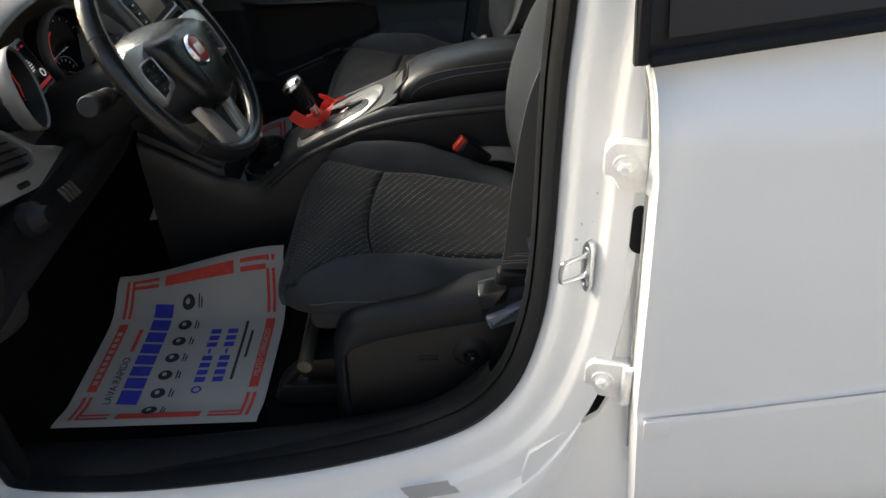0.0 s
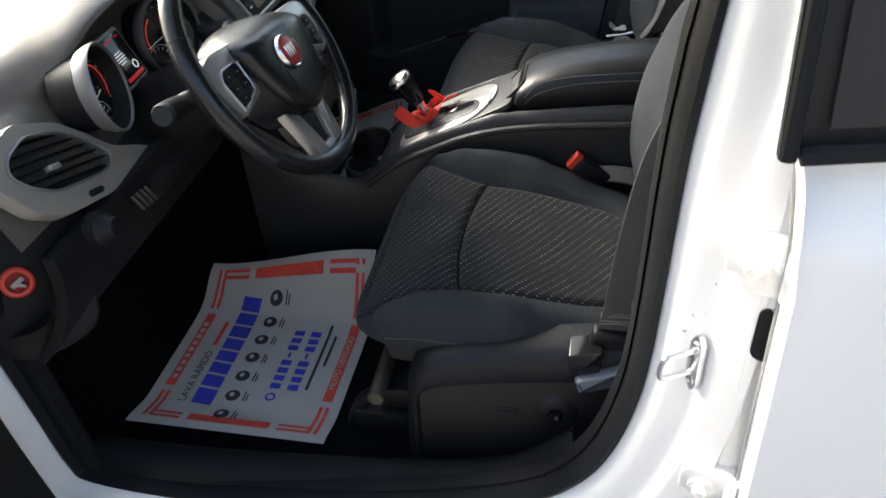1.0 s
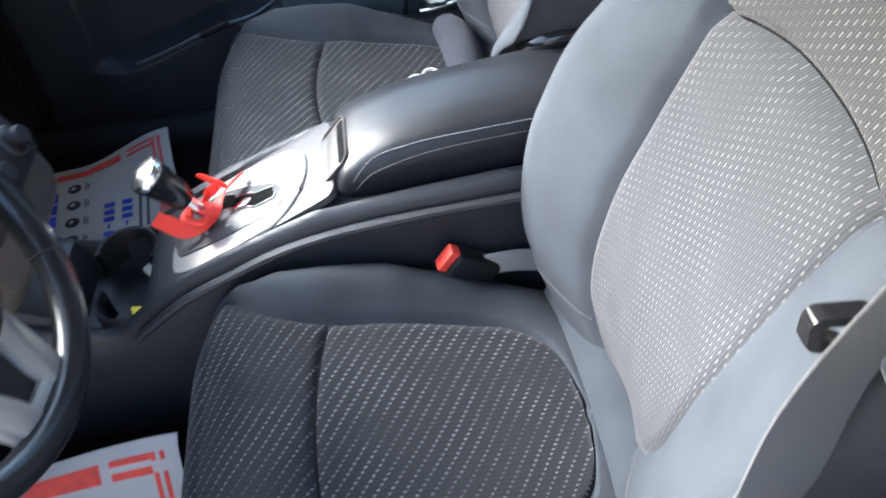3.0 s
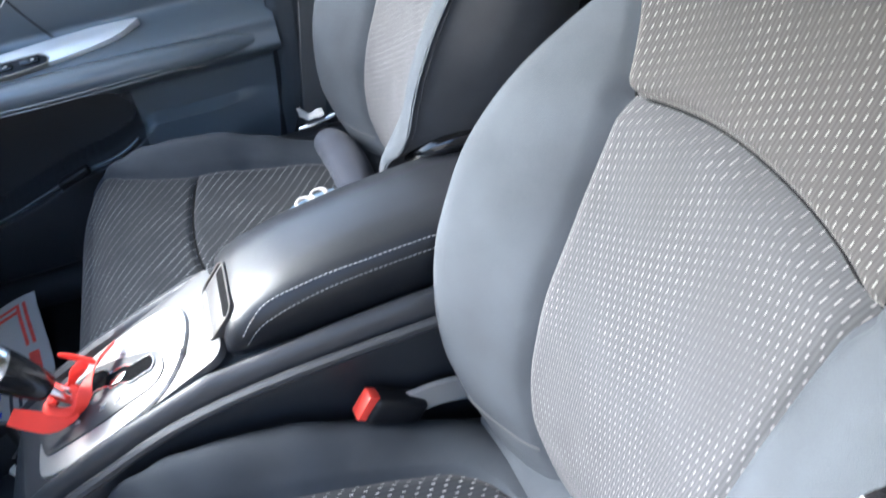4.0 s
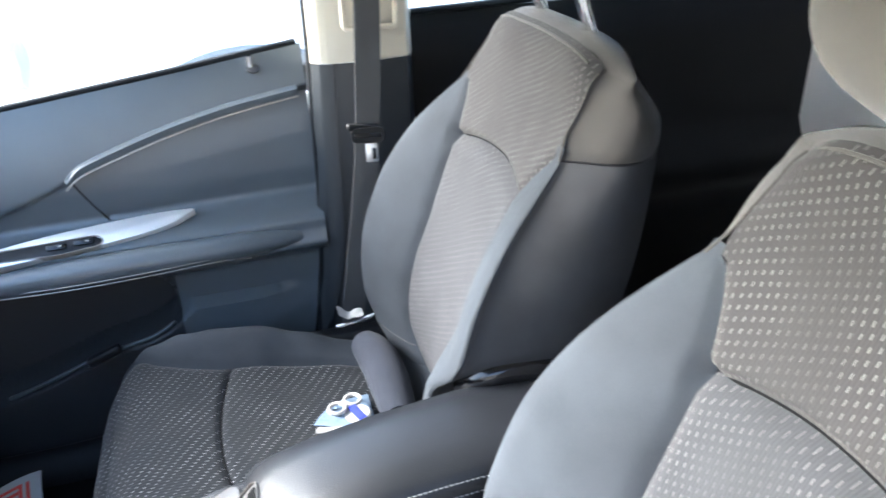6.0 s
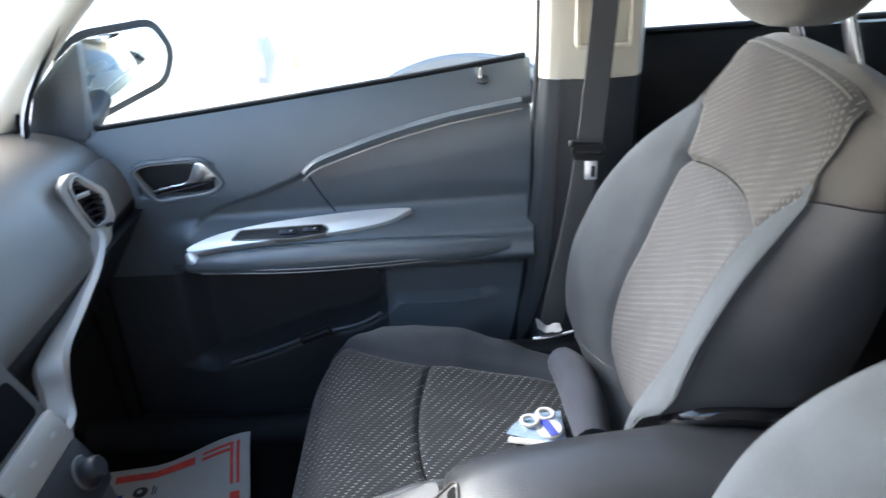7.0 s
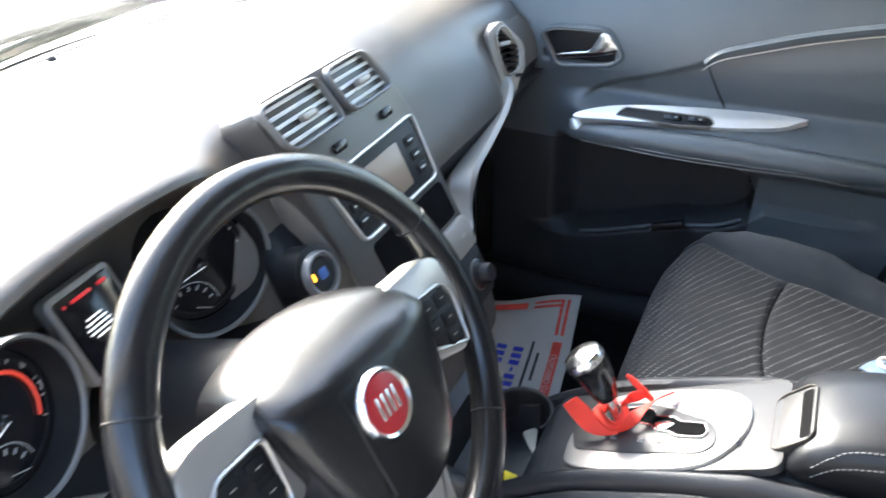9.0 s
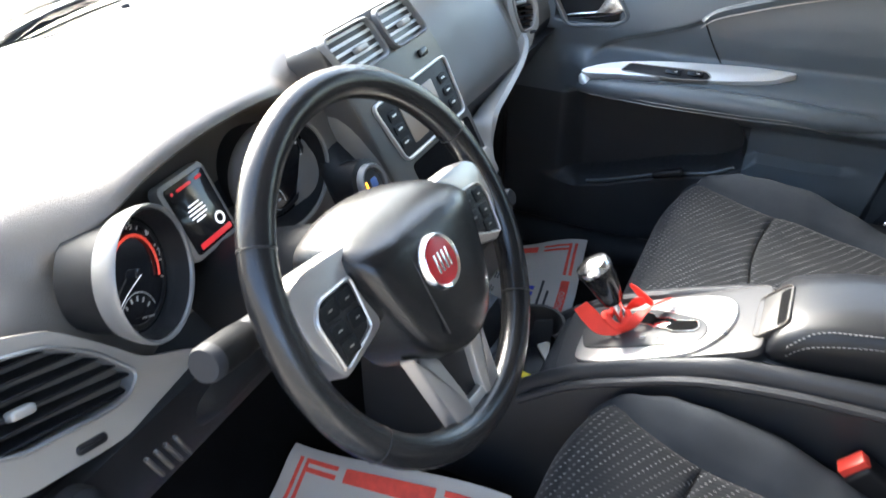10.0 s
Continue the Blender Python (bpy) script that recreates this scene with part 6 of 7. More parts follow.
part("pivot_cap", lathe(SC @ pose(0.064, 0.013, 0.009), [(0.036, 0.0), (0.030, 0.007), (0.019, 0.011), (0.014, 0.011), (0.013, 0.006), (0.0, 0.006)], 28), COVER, sc, "round pivot cover")
part("pivot_bolt", lathe(SC @ pose(0.064, 0.010, 0.014), [(0.011, 0.0), (0.011, 0.008), (0.006, 0.009), (0.0, 0.005)], 6), GLOSS, sc)
part("cover_slot", plate(SC, rrect(0.036, 0.012, 0.002, 2, -0.014, 0.004), 0.008, 0.0135, 0.001), COVER, sc)
for y in (-0.56, -0.14):
    part("seat_rail", box(pose(-0.0, y, 0.435), 0.50, 0.04, 0.05, 0.006), BLACK, driver_seat, "dark seat rail")
    part("rail_foot", tube([(-0.26, y, 0.41), (-0.235, y, 0.47), (-0.19, y, 0.505), (-0.12, y, 0.51)], 0.013, 10), BLACK, driver_seat)
part("front_crossbar", tube([(-0.185, -0.62, 0.55), (-0.185, -0.35, 0.55), (-0.185, -0.1, 0.55)], 0.014, 12), OLDMETAL, driver_seat, "dull metal cross tube")
part("seat_pan", box(pose(0.02, -0.345, 0.50), 0.46, 0.46, 0.05, 0.01), BLACK, driver_seat)

for y in (0.14, 0.56):
    part("seat_rail", box(pose(-0.0, y, 0.435), 0.50, 0.04, 0.05, 0.006), BLACK, passenger_seat, "dark seat rail")
part("seat_pan", box(pose(0.02, 0.35, 0.50), 0.46, 0.46, 0.05, 0.01), BLACK, passenger_seat)
part("side_cover", box(pose(0.10, 0.625, 0.58), 0.42, 0.05, 0.17, 0.02, 3), PLASTIC, passenger_seat, "dark plastic seat side cover")
part("fold_handle", tube([(0.274, 0.106, 0.890), (0.286, 0.094, 0.909), (0.32, 0.083, 0.921), (0.39, 0.078, 0.915), (0.47, 0.085, 0.895)], [0.020, 0.021, 0.019, 0.018, 0.018], 14), GLOSS, passenger_seat, "glossy dark plastic folding handle")
part("lumbar_pad", tube([(0.205, 0.50, 0.705), (0.215, 0.45, 0.712), (0.220, 0.37, 0.712), (0.220, 0.29, 0.705)], [0.028, 0.034, 0.034, 0.026], 14, False, 5, 1.1), mat("navy grey cloth", (0.020, 0.023, 0.032), 0.95, 0, 0.2, 25, 0.0005, 2000, 0, 0.06, 0.2), passenger_seat, "navy grey cloth pad")

buckle = thing("belt_buckle", (0.15, -0.10, 0.68), "black belt buckle with red release button", "belt buckle")
part("buckle_body", box(pose(0.150, -0.118, 0.712, 0, -52, 8), 0.038, 0.030, 0.075, 0.007, 3), BLACK, buckle)
part("release_button", box(pose(0.119, -0.122, 0.738, 0, -52, 8), 0.036, 0.020, 0.016, 0.003, 2), RED, buckle, "red release button")
part("buckle_stalk", strap([(0.165, -0.116, 0.705), (0.22, -0.112, 0.702), (0.30, -0.112, 0.68)], 0.035, 0.008, (0, 0.3, 1)), GREYTRIM, buckle, "grey buckle stalk")

dbelt = thing("seat_belt", (0.22, -0.62, 0.65), "grey brown driver belt anchored at the seat", "seat belt", "front seat belts")
part("webbing", strap([(0.197, -0.602, 0.735), (0.206, -0.605, 0.775), (0.217, -0.628, 0.925), (0.235, -0.645, 1.066), (0.276, -0.613, 1.170), (0.280, -0.662, 1.42), (0.290, -0.68, 1.55)], 0.047, 0.0018, (1, 0.12, 0)), BELT, dbelt, "grey brown webbing")
part("belt_anchor", box(pose(0.198, -0.604, 0.725, 0, 8, 0), 0.058, 0.026, 0.045, 0.008, 3), BLACK, dbelt)
for k in range(4):
    part("stitching", strap([(0.182, -0.6075, 0.762 + k * 0.007), (0.204, -0.6070, 0.764 + k * 0.007 - 0.003 * (k % 2)), (0.226, -0.6040, 0.760 + k * 0.007)], 0.0018, 0.0012, (0, 0, 1)), GREYTRIM, dbelt)
TG = axes((0.279, -0.606, 1.168), (-0.10, -0.98, 0.15))
part("tongue_loop", ring_plate(TG, rrect(0.034, 0.024, 0.007, 4, -0.012, 0.012), rrect(0.022, 0.009, 0.003, 4, -0.012, 0.013), -0.005, 0.006), GLOSS, dbelt, "black plastic belt tongue loop")
part("tongue", plate(TG, round_poly([(0.004, 0.010), (0.024, 0.022), (0.038, -0.020), (0.029, -0.040), (0.016, -0.016)], 0.004), -0.003, 0.003, 0.001), STEEL, dbelt, "bright metal tongue")

bp2 = thing("pillar_trim", (0.3, -0.74, 0.40), "dark lower and cream upper driver door pillar trim", "pillar trim")


def flip(q):
    return Vector((q.x + 0.118 * max(0, 1 - (q.x - 0.1) / 0.27), -min(q.y, 0.735), q.z))


part("lower_trim", sheet(lambda u, k: flip(pillar_pt(u, k, 0.40, 1.178)), span(0, 1, 24), span(0, 1, 29)), PILLAR, bp2, "dark charcoal lower pillar trim")
part("upper_trim", sheet(lambda u, k: flip(pillar_pt(u, k, 1.180, 1.66)) + Vector((0, 0.004, 0)), span(0, 1, 14), span(0, 1, 29)), CREAM, bp2, "cream upper pillar trim")

# ---- rear driver-side door, hinges, striker ----
rd = thing("car_door", (0.85, -0.88, 0.3), "closed white rear door with black tinted window", "car door")
EDGE = [(0.28, 0.38), (0.463, 0.370), (0.703, 0.353), (0.814, 0.349), (1.082, 0.340), (1.189, 0.325), (1.282, 0.303), (1.62, 0.30)]


def rd_y(x, z):
    step = 0.702 + 0.13 * (x - 0.356)
    y = -(0.862 + 0.036 * ramp_at([(1.225, 0.0), (1.13, 1.0)][::-1], z) if z > 1.13 else 0.898 + 0.004 * ramp_at([(0.9, 1.0), (1.13, 0.0)], z))
    y -= 0.006 * (1 - ramp_at([(step - 0.006, 0.0), (step + 0.001, 1.0)], z))
    y += 0.05 * ramp_at([(0.30, 1.0), (0.55, 0.0)], z)
    return y + 0.006 * ramp_at([(0.345, 1.0), (0.375, 0.0)], x)


def rd_pt(u, v):
    z = v
    top = 1.220 + 0.114 * u
    z = 0.28 + (top - 0.28) * v
    x = lin(EDGE, z) + (1.27 - 0.36) * u
    return Vector((x, rd_y(x, z), z))


part("door_skin", sheet(rd_pt, [0, 0.003, 0.008, 0.015, 0.025, 0.04] + span(0.06, 1, 20), span(0, 1, 110), (0, 0.012, 0)), WHITE, rd, "white painted door skin")
part("door_edge", sheet(lambda z, k: Vector((lin(EDGE, z) + 0.001 + 0.005 * k, -0.893 + 0.062 * k + 0.05 * ramp_at([(0.30, 1.0), (0.55, 0.0)], z), z)), span(0.28, 1.215, 40), span(0, 1, 3)), WHITE, rd, "white painted door edge")
# thin grey tube paints the shade in the gap at the door's front edge
part("edge_gap", tube([(lin(EDGE, z) + 0.003, -0.834, z) for z in span(0.56, 1.205, 12)], 0.0016, 8), mat("dull gap shadow grey", (0.3, 0.3, 0.3), 0.8), rd, "grey strip painting the shade in the door gap")
# grey tube along the step paints the crease's shade
part("crease_line", tube([(x, rd_y(x, 0.702 + 0.13 * (x - 0.356) - 0.004) - 0.0004, 0.702 + 0.13 * (x - 0.356) - 0.001) for x in span(0.36, 1.24, 10)], 0.0013, 6), mat("grey crease shadow line", (0.4, 0.4, 0.39), 0.6), rd)
part("side_moulding", plate(axes((0.41, -0.9062, 0.680), (0, -1, 0.0)), round_poly([(-0.048, 0.016), (-0.008, 0.022), (-0.008, -0.018), (-0.046, -0.022)], 0.003), -0.01, 0.002, 0.001), WHITE, rd)
part("window_surround", sheet(lambda u, v: Vector((0.303 + 0.95 * u, -0.872 + 0.27 * (v * 0.4), 1.215 + 0.12 * (0.95 * u) * (1 - v) + 0.41 * v)), span(0, 1, 10), span(0, 1, 6), (0, 0.01, 0)), BLACK, rd, "black window surround")
part("window_glass", sheet(lambda u, v: Vector((0.335 + 0.88 * u, -0.876 + 0.27 * (v * 0.38 + 0.01), 1.245 + 0.10 * (0.95 * u) * (1 - v) + 0.36 * v)), span(0, 1, 10), span(0, 1, 6), (0, 0.004, 0)), TINTED, rd, "black tinted glass")
part("window_seal", tube([(0.307, -0.884, 1.222), (0.307, -0.87, 1.30), (0.309, -0.83, 1.45), (0.312, -0.79, 1.60)], 0.007, 8), RUBBER, rd)
part("seal_foot", tube([(0.316, -0.884, 1.226), (0.6, -0.884, 1.260), (1.2, -0.88, 1.325)], 0.008, 8), RUBBER, rd)
for z0, z1 in ((1.031, 1.098), (0.660, 0.740)):
    hg = part("hinge", plate(axes((0.328, -0.818, (z0 + z1) / 2), (-0.25, -1, 0)), round_poly([(-0.036, 0.02), (-0.026, 0.034), (0.03, 0.034), (0.03, -0.034), (-0.014, -0.034), (-0.022, -0.014), (-0.036, -0.012)], 0.007), -0.03, 0.010, 0.003), PRIMER, rd, "white painted hinge")
    for bx in ((0.316, 0.344) if z0 > 1 else (0.316,)):
        hm = axes((bx, -0.829 + 0.25 * (bx - 0.316), (z0 + z1) / 2 + 0.004), (-0.25, -1, 0))
        part("hinge_bolt", lathe(hm, [(0.013, 0.0), (0.013, 0.003), (0.009, 0.004), (0.009, 0.010), (0.006, 0.012), (0.0, 0.011)], 6), PRIMER, hg, "white painted hexagon bolt")
        part("bolt_washer", lathe(hm, [(0.016, -0.004), (0.016, 0.002), (0.0, 0.002)], 20), PRIMER, hg)
    part("hinge_pin", tube([(0.350, -0.838, z0 + 0.004), (0.350, -0.838, z1 - 0.004)], 0.008, 10), PRIMER, hg)
part("wiring_boot", plate(axes((0.350, -0.812, 0.966), (-0.35, -1, 0)), rrect(0.026, 0.075, 0.012), -0.02, 0.008, 0.003), RUBBER, rd, "black rubber wiring boot")

striker = thing("door_striker", (0.288, -0.79, 0.89), "zinc plated door striker loop on the jamb", "door striker")
SM = axes((0.287, -0.792, 0.892), (-0.85, -0.52, 0))
part("striker_plate", plate(SM, round_poly([(-0.010, 0.03), (0.0, 0.046), (0.010, 0.034), (0.011, -0.034), (0.003, -0.046), (-0.010, -0.032)], 0.008), -0.004, 0.004, 0.002), STEEL, striker)
part("striker_loop", tube([tuple(SM @ Vector(p)) for p in ((0.0, 0.018, 0.0), (-0.002, 0.019, 0.034), (-0.004, 0.013, 0.042), (-0.006, -0.010, 0.042), (-0.004, -0.016, 0.035), (0.0, -0.016, 0.0))], 0.0034, 10, False, 5), STEEL, striker, "bent steel loop")
for b in (0.026, -0.026):
    part("striker_bolt", lathe(SM @ pose(0.002, b, 0.003), [(0.007, 0), (0.007, 0.003), (0.003, 0.004), (0.0, 0.002)], 12), STEEL, striker)
CHIP = mat("bare grey primer", (0.42, 0.43, 0.45), 0.6)
for p, nrm, w, hgt, a in (((0.2935, -0.7872, 1.007), (-0.29, -0.96, 0), 0.004, 0.010, 12), ((0.277, -0.783, 0.956), (-0.22, -0.98, 0), 0.003, 0.012, 24), ((0.271, -0.782, 0.930), (-0.22, -0.98, 0), 0.011, 0.008, -10), ((0.290, -0.786, 0.962), (-0.29, -0.96, 0), 0.002, 0.007, 4)):
    part("paint_chip", plate(axes(p, nrm) @ pose(0, 0, 0, 0, 0, a), round_poly([(-w / 4, -hgt * 0.15), (0, -hgt / 4), (w / 4, 0), (w * 0.1, hgt / 4), (-w * 0.2, hgt * 0.15)], 0.0006, 2), -0.001, 0.0006, 0.0003), CHIP, driver_frame, "small grey paint chip")
stk = part("sill_sticker", sheet(lambda u, v: Vector((-0.01 + 0.085 * u + 0.02 * v, -0.80 - 0.016 * v, 0.425 + 0.018 * u - 0.012 * v)), span(0, 1, 6), span(0, 1, 4), (0, -0.001, 0.0005)), PAPER)
tagged(stk, "small white paper label stuck on the sill", "sticker")

# opened driver door
odoor = thing("car_door", (-0.72, -0.9, 0.35), "opened driver door with dark inner trim", "car door")
OD = Matrix.Translation((-0.655, -0.872, 0)) @ pose(0, 0, 0, 0, 0, -112.5)
part("door_trim", sheet(lambda u, v: OD @ Vector((u, 0.022 * math.sin(6 * v) * bump(u, 0.2, 0.9, 0.1) + 0.03 * ramp_at([(0.4, 1.0), (0.7, 0.0)], v), v)), span(0.0, 1.02, 20), span(0.36, 1.08, 20), (0, 0, 0)), PLASTIC, odoor, "dark moulded inner trim")
part("outer_skin", sheet(lambda u, v: OD @ Vector((u, -0.12 - 0.02 * math.sin(2 * v), v)), span(-0.02, 1.05, 10), span(0.30, 1.08, 8), (0, 0.01, 0)), WHITE, odoor)
part("door_ends", box(OD @ pose(0.01, -0.06, 0.71), 0.02, 0.11, 0.74, 0.004), BLACK, odoor)

# ---- paper floor mats ----


def paper_mat(corner, turn, bend, size, label):
    """A printed paper mat; corner: its lower left as one reads it, turn: degrees of its reading line."""
    pm = thing("paper_mat", (corner[0], corner[1], corner[2]), label, "floor mat", "paper floor mats")
    base = Matrix.Translation(corner) @ pose(0, 0, 0, 0, 0, turn) @ Matrix.Diagonal((size[0] / 0.455, size[1] / 0.395, 1, 1))
    W, H = 0.455, 0.395

    def at(u, v, up=0.0):
        q = base @ Vector((u, v, 0))
        q.z += bend(q.x, q.y) + up
        return q

    part("sheet", sheet(lambda u, v: at(u * W, v * H), span(0, 1, 30), span(0, 1, 26), (0, 0, -0.0012)), PAPER, pm, "white printed paper")

    def ink(u0, v0, u1, v1, m, name="print_bar", up=0.0012, n=8):
        part(name, sheet(lambda u, v: at(u0 + (u1 - u0) * u, v0 + (v1 - v0) * v, up), span(0, 1, n), span(0, 1, 3)), m, pm)

    for v0 in (0.020, 0.352):
        ink(0.115, v0, 0.335, v0 + 0.020, INKRED, "border_band")
        for a, b in ((0.02, 0.10), (0.35, 0.435)):
            ink(a, v0, b, v0 + 0.007, INKRED, "border_band", n=4)
            ink(a, v0 + 0.013, b, v0 + 0.020, INKRED, "border_band", n=4)
    for u0 in (0.020, 0.415):
        ink(u0, 0.115, u0 + 0.020, 0.28, INKRED, "border_band", n=3)
        for a, b in ((0.04, 0.10), (0.295, 0.352)):
            ink(u0, a, u0 + 0.007, b, INKRED, "border_band", n=3)
            ink(u0 + 0.013, a, u0 + 0.020, b, INKRED, "border_band", n=3)
    letters("LAVA RÁPIDO", 0.023, base @ pose(0.075, 0.318, 0.0018), INKDARK, pm, "print_letters", 0.0001, bend, "LEFT")
    letters("MUITO OBRIGADO", 0.018, base @ pose(0.225, 0.030, 0.0022), PAPER, pm, "print_letters", 0.0001, bend)
    ink(0.24, 0.313, 0.315, 0.322, INKRED, n=5)
    u0 = 0.072
    for k, wide in enumerate((0.042, 0.032, 0.030, 0.030, 0.032, 0.034, 0.033, 0.032)):
        lean = 0.004
        part("name_block", sheet(lambda u, v: at(u0 + wide * u + lean * v, 0.256 + 0.043 * v, 0.0012), span(0, 1, 3), span(0, 1, 4)), INKBLUE, pm)
        u0 += wide + 0.006
    for k in range(7):
        cu = 0.05 + k * 0.055
        part("round_icon", sheet(lambda u, v: at(cu + 0.015 * u * math.cos(v), 0.222 + 0.015 * u * math.sin(v), 0.0013), [0.0, 0.5, 0.75, 1.0], [2 * math.pi * j / 16 for j in range(17)]), INKDARK, pm)
        part("icon_mark", sheet(lambda u, v: at(cu + 0.006 * u * math.cos(v) + 0.002, 0.224 + 0.005 * u * math.sin(v), 0.0020), [0.0, 1.0], [2 * math.pi * j / 10 for j in range(11)]), PAPER, pm)
        for j in range(2):
            ink(cu - 0.012, 0.196 - j * 0.006, cu + 0.014 - j * 0.006, 0.199 - j * 0.006, INKDARK, n=2)
    for j, v0 in enumerate((0.135, 0.098)):
        for k in range(8):
            u0 = 0.135 + k * 0.0225
            hgt = 0.022 if k != 4 else 0.005
            ink(u0, v0 + (0 if k != 4 else 0.009), u0 + 0.015, v0 + (0 if k != 4 else 0.009) + hgt, INKBLUE, n=2)
    part("round_icon", sheet(lambda u, v: at(0.112 + 0.011 * u * math.cos(v), 0.146 + 0.011 * u * math.sin(v), 0.0013), [0.6, 1.0], [2 * math.pi * j / 14 for j in range(15)]), INKBLUE, pm)
    ink(0.14, 0.078, 0.33, 0.084, INKDARK)
    ink(0.21, 0.062, 0.30, 0.068, INKDARK)
    for v0 in (0.357, ):
        for k in range(9):
            ink(0.135 + k * 0.020, v0, 0.147 + k * 0.020, v0 + 0.010, PAPER, up=0.0019, n=2)
    return pm


def driver_curl(x, y):
    edge = 0.055 + 0.075 * ramp_at([(-0.71, 0.0), (-0.30, 1.0)], x)
    return edge * math.exp(-((y + 0.195) / 0.065) ** 2) + 0.018 * ramp_at([(-0.63, 1.0), (-0.55, 0.0)], y)


paper_mat((-0.298, -0.630, 0.402), 90, driver_curl, (0.435, 0.405), "white printed paper mat on the driver footwell carpet")
paper_mat((-0.361, 0.195, 0.402), 98, lambda x, y: 0.058 * ramp_at([(0.48, 0.0), (0.64, 1.0)], y) * ramp_at([(-0.64, 0.0), (-0.43, 1.0)], x), (0.455, 0.395), "white printed paper mat in the passenger footwell")

# ---- loose things on the passenger seat ----
bag = thing("plastic_sleeve", (0.14, 0.335, 0.70), "clear plastic sleeve with white and blue key tag", "plastic sleeve")


def seat_z(x, y):
    return cushion_top(x + 0.008, y - 0.345)


def on_seat(pts, up):
    p = [Vector(q) for q in pts]
    return lambda u, v: (lambda q: Vector((q.x, q.y, seat_z(q.x, q.y) + up + 0.003 * math.sin(u * 5))))(p[0].lerp(p[1], u).lerp(p[3].lerp(p[2], u), v))


FILM = mat("clear blue plastic film", (0.2, 0.27, 0.36), 0.12, 0, 0.2, 30, 0.002, 120, 0.3)
part("sleeve", sheet(on_seat([(0.088, 0.325), (0.125, 0.380), (0.185, 0.395), (0.182, 0.30)], 0.006), span(0, 1, 10), span(0, 1, 10), (0, 0, -0.002)), FILM, bag)
part("label_strip", sheet(on_seat([(0.088, 0.300), (0.092, 0.318), (0.182, 0.312), (0.182, 0.294)], 0.009), span(0, 1, 6), span(0, 1, 4), (0, 0, -0.001)), PAPER, bag, "white label strip")
for cx, cy in ((0.128, 0.352), (0.156, 0.372)):
    part("key_ring", tube([(cx + 0.013 * math.cos(a), cy + 0.013 * math.sin(a), seat_z(cx, cy) + 0.013) for a in (2 * math.pi * k / 10 for k in range(10))], 0.0032, 8, True, 3), PAPER, bag, "white ring")
part("key_tag", lathe(pose(0.158, 0.338, seat_z(0.158, 0.338) + 0.008), [(0.022, 0), (0.022, 0.003), (0.020, 0.005), (0, 0.005)], 24), PAPER, bag, "white round tag")
part("tag_stripe", box(pose(0.158, 0.338, seat_z(0.158, 0.338) + 0.0135, 0, 0, 20), 0.014, 0.038, 0.002, 0.0005), INKBLUE, bag, "blue stripe")

note = thing("crumpled_paper", (0.185, 0.60, 0.665), "crumpled white paper beside the passenger seat", "paper")
part("paper", sheet(lambda u, v: Vector((0.170 + 0.046 * u, 0.583 + 0.034 * v * (1 - 0.3 * u), 0.712 + 0.006 * noise.noise((u * 3, v * 3, 5)) + 0.014 * max(0.0, 0.3 - u) / 0.3 + 0.006 * u)), span(0, 1, 9), span(0, 1, 9), (0, 0, -0.002)), PAPER, note)
rod = part("silver_rod", tube([(0.165, 0.60, 0.690), (0.215, 0.595, 0.700), (0.27, 0.60, 0.712)], 0.004, 8), CHROME)
tagged(rod, "thin silver rod beside the passenger seat", "rod")

# ---- outside: wipers, parked car ----
cowl = part("cowl", sheet(lambda u, v: Vector((screen_x(u) - 0.02 - 0.06 * v, u, 1.116 - 0.010 * v - 0.03 * (u / 0.75) ** 2)), span(-0.75, 0.75, 24), span(0, 1, 4), (0, 0, -0.02)), BLACK)
tagged(cowl, "black plastic cowl below the windscreen", "cowl", kind="structure")
for y0, y1 in ((-0.42, 0.20), (0.12, 0.56)):
    a, b = (screen_x(y0) - 0.055, y0, 1.135), (screen_x(y1) - 0.050, y1, 1.135)
    wp = thing("wiper", a, "black wiper resting on the windscreen", "wiper", "windscreen wipers")
    part("wiper_arm", tube([a, tuple((Vector(a) + Vector(b)) / 2 + Vector((-0.03, 0, 0.015))), b], 0.007, 8), BLACK, wp)
    part("wiper_blade", strap([tuple(Vector(a) + Vector((0.012, 0.1, 0.0))), tuple((Vector(a) + Vector(b)) / 2 + Vector((0.005, 0.05, 0.008))), tuple(Vector(b) + Vector((0.01, 0.1, 0)))], 0.018, 0.006, (0, 0, 1)), RUBBER, wp)

pc = thing("parked_car", (0.0, 2.8, 0.0), "white parked car standing beside the window", "car")


def flank_y(x, z):
    return 1.97 + 0.10 * max(0, z - 0.95) ** 1.0 + 0.05 * ((z - 0.8) / 0.5) ** 2 + 0.03 * (x / 2.0) ** 2


def flank_pt(u, v):
    x = -2.6 + 3.9 * u
    low = 0.25
    k = (x - 0.10) / 0.47
    if abs(k) < 1:
        low = max(low, 0.55 + 0.385 * math.sqrt(1 - k * k))
    z = low + (1.16 - low) * v
    return Vector((x, flank_y(x, z), z))


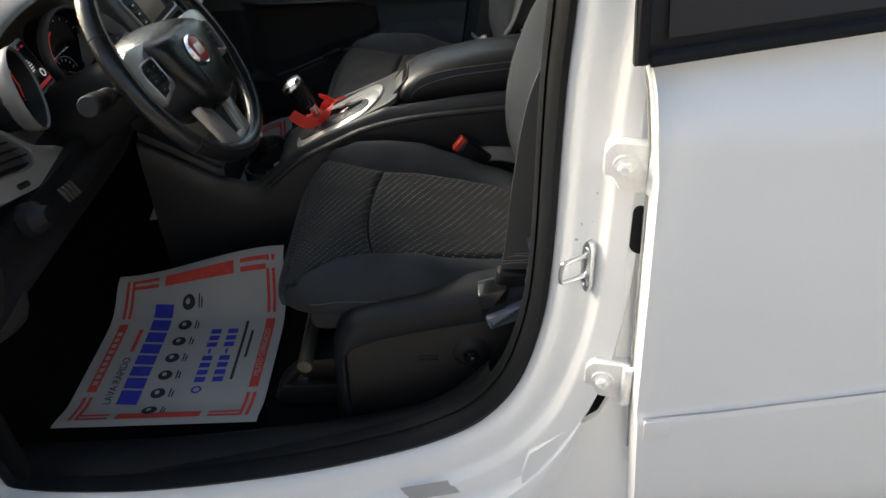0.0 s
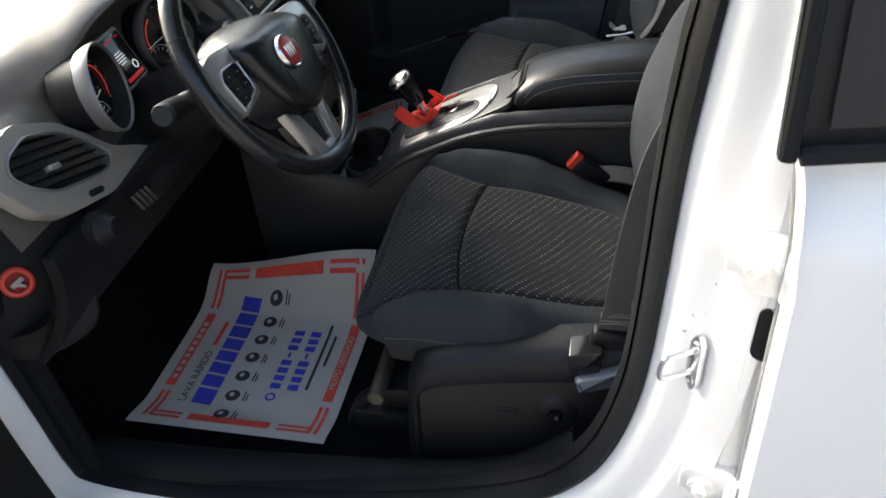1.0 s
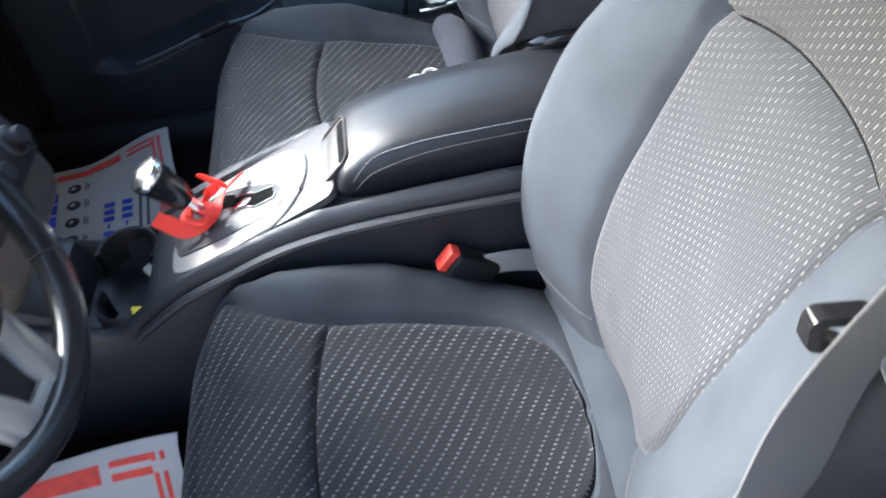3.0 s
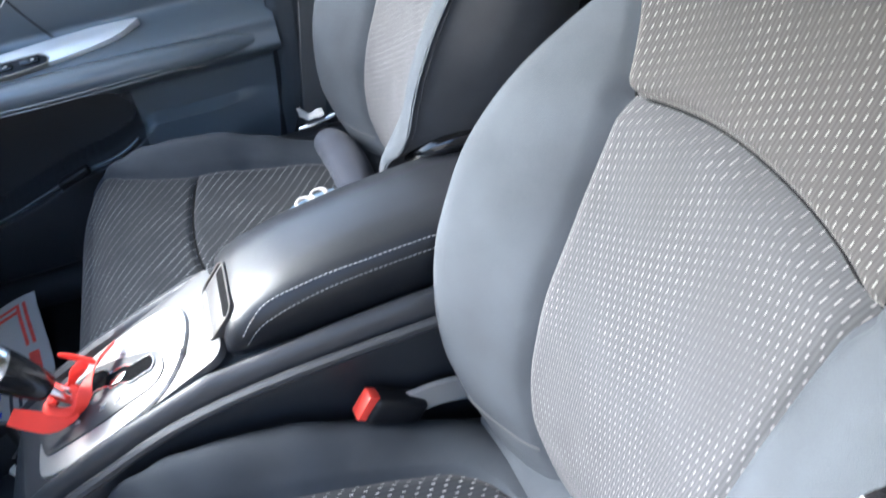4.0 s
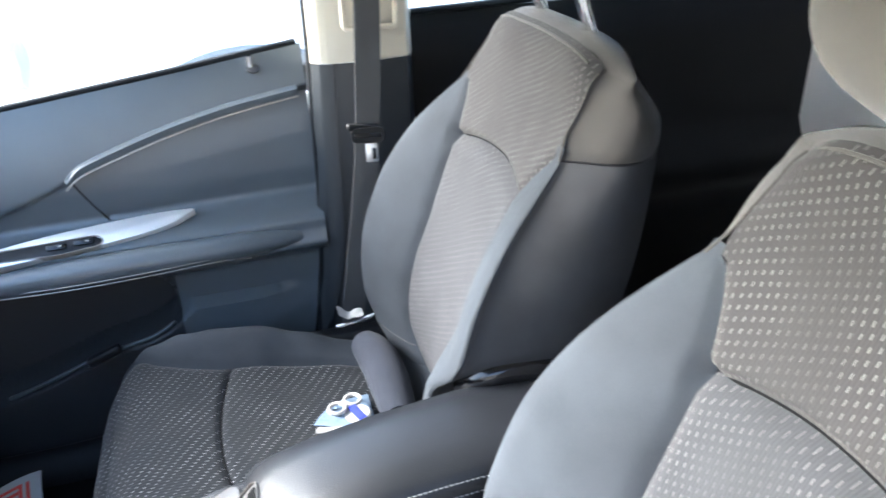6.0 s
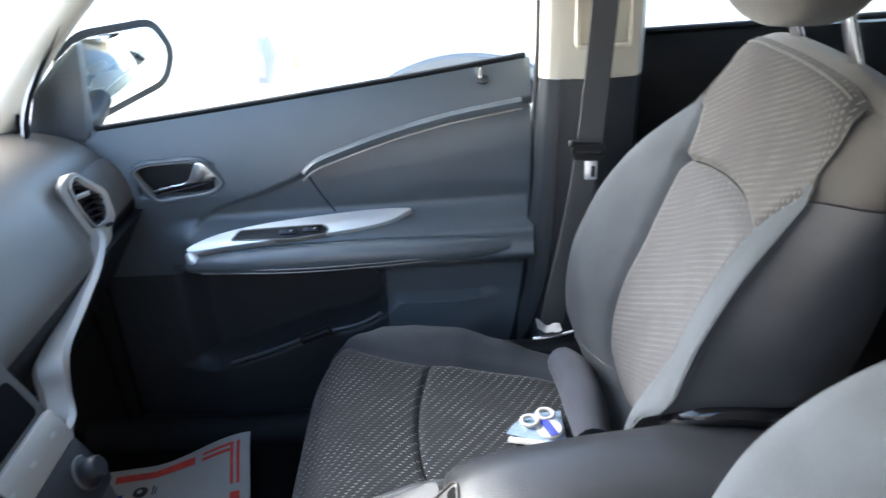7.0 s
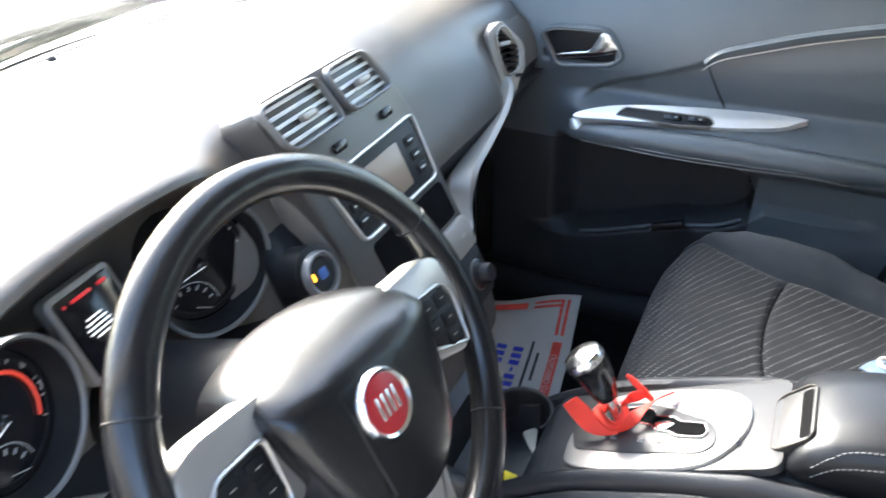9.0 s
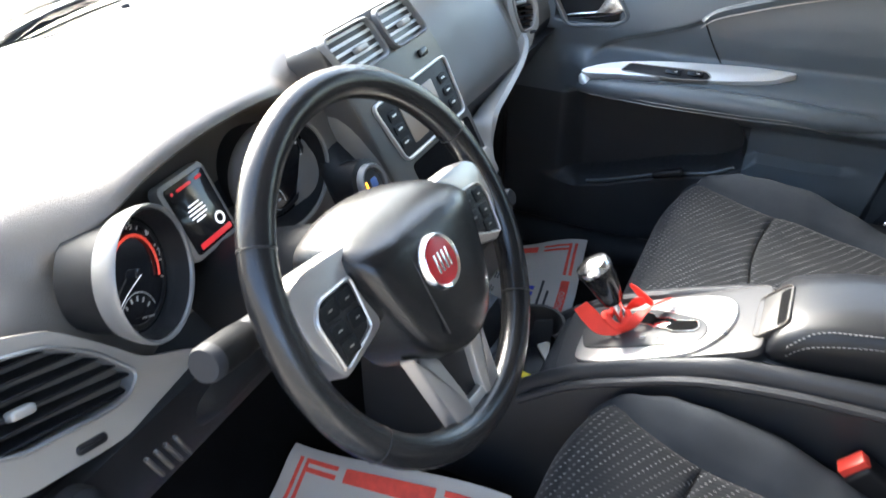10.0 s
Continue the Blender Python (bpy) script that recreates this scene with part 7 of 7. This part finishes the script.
part("body_side", sheet(flank_pt, span(0, 1, 120), span(0, 1, 24), (0, 0.05, 0)), WHITE, pc, "white body side")
part("bonnet", sheet(lambda u, v: Vector((-0.35 + 1.65 * u, 1.99 + 1.65 * v, 1.16 + 0.05 * math.sin(math.pi * v) - 0.25 * u * u)), span(0, 1, 10), span(0, 1, 10), (0, 0, -0.03)), WHITE, pc)
part("cabin", box(pose(-1.55, 2.82, 1.40), 2.3, 1.5, 0.52, 0.16, 4), TINTED, pc, "dark glazed cabin")
part("cabin_roof", box(pose(-1.55, 2.82, 1.66), 2.0, 1.4, 0.06, 0.025, 3), WHITE, pc)
part("arch_trim", strap([(0.10 + 0.45 * math.cos(a), flank_y(0.1, 0.8) - 0.012, 0.55 + 0.365 * math.sin(a)) for a in (math.pi * k / 12 for k in range(13))], 0.05, 0.03, [(math.cos(a), 0, math.sin(a)) for a in (math.pi * k / 12 for k in range(13))], 3), mat("grey wheel arch plastic", (0.16, 0.17, 0.18), 0.6), pc, "grey plastic wheel arch trim")
part("arch_liner", box(pose(0.10, 2.30, 0.62), 0.88, 0.45, 0.55, 0.10, 3), BLACK, pc)
whl = part("wheel", lathe(axes((0.10, 2.0, 0.36), (0, -1, 0)), [(0.22, -0.2), (0.34, -0.2), (0.36, -0.16), (0.36, -0.03), (0.33, 0.0), (0.23, 0.0), (0.22, -0.02), (0.0, -0.02)], 40), RUBBER, pc, "black tyre")
part("rim", lathe(axes((0.10, 2.0, 0.36), (0, -1, 0)), [(0.22, -0.03), (0.225, 0.005), (0.20, 0.0), (0.06, 0.01), (0.0, 0.015)], 30), SILVER, whl)
part("indicator_lamp", plate(axes((-0.467, flank_y(-0.467, 0.939) - 0.004, 0.939), (0, -1, 0)), rrect(0.035, 0.055, 0.012), -0.01, 0.006, 0.004), mat("orange lamp glass", (0.9, 0.62, 0.3), 0.2), pc, "orange indicator lamp")
part("door_mirror", loft([[(x, 1.86 + dy, z) for x, z in [(-0.56 + 0.5 * px * k, 0.965 + pz * k) for px, pz in ((-0.05, -0.07), (0.03, -0.075), (0.05, 0.0), (0.03, 0.07), (-0.02, 0.075), (-0.06, 0.0))]] for dy, k in ((0.12, 0.6), (0.06, 1.0), (0.0, 1.0), (-0.03, 0.6))]), mat("blue grey mirror shell", (0.3, 0.31, 0.34), 0.3), pc, "blue grey door mirror")
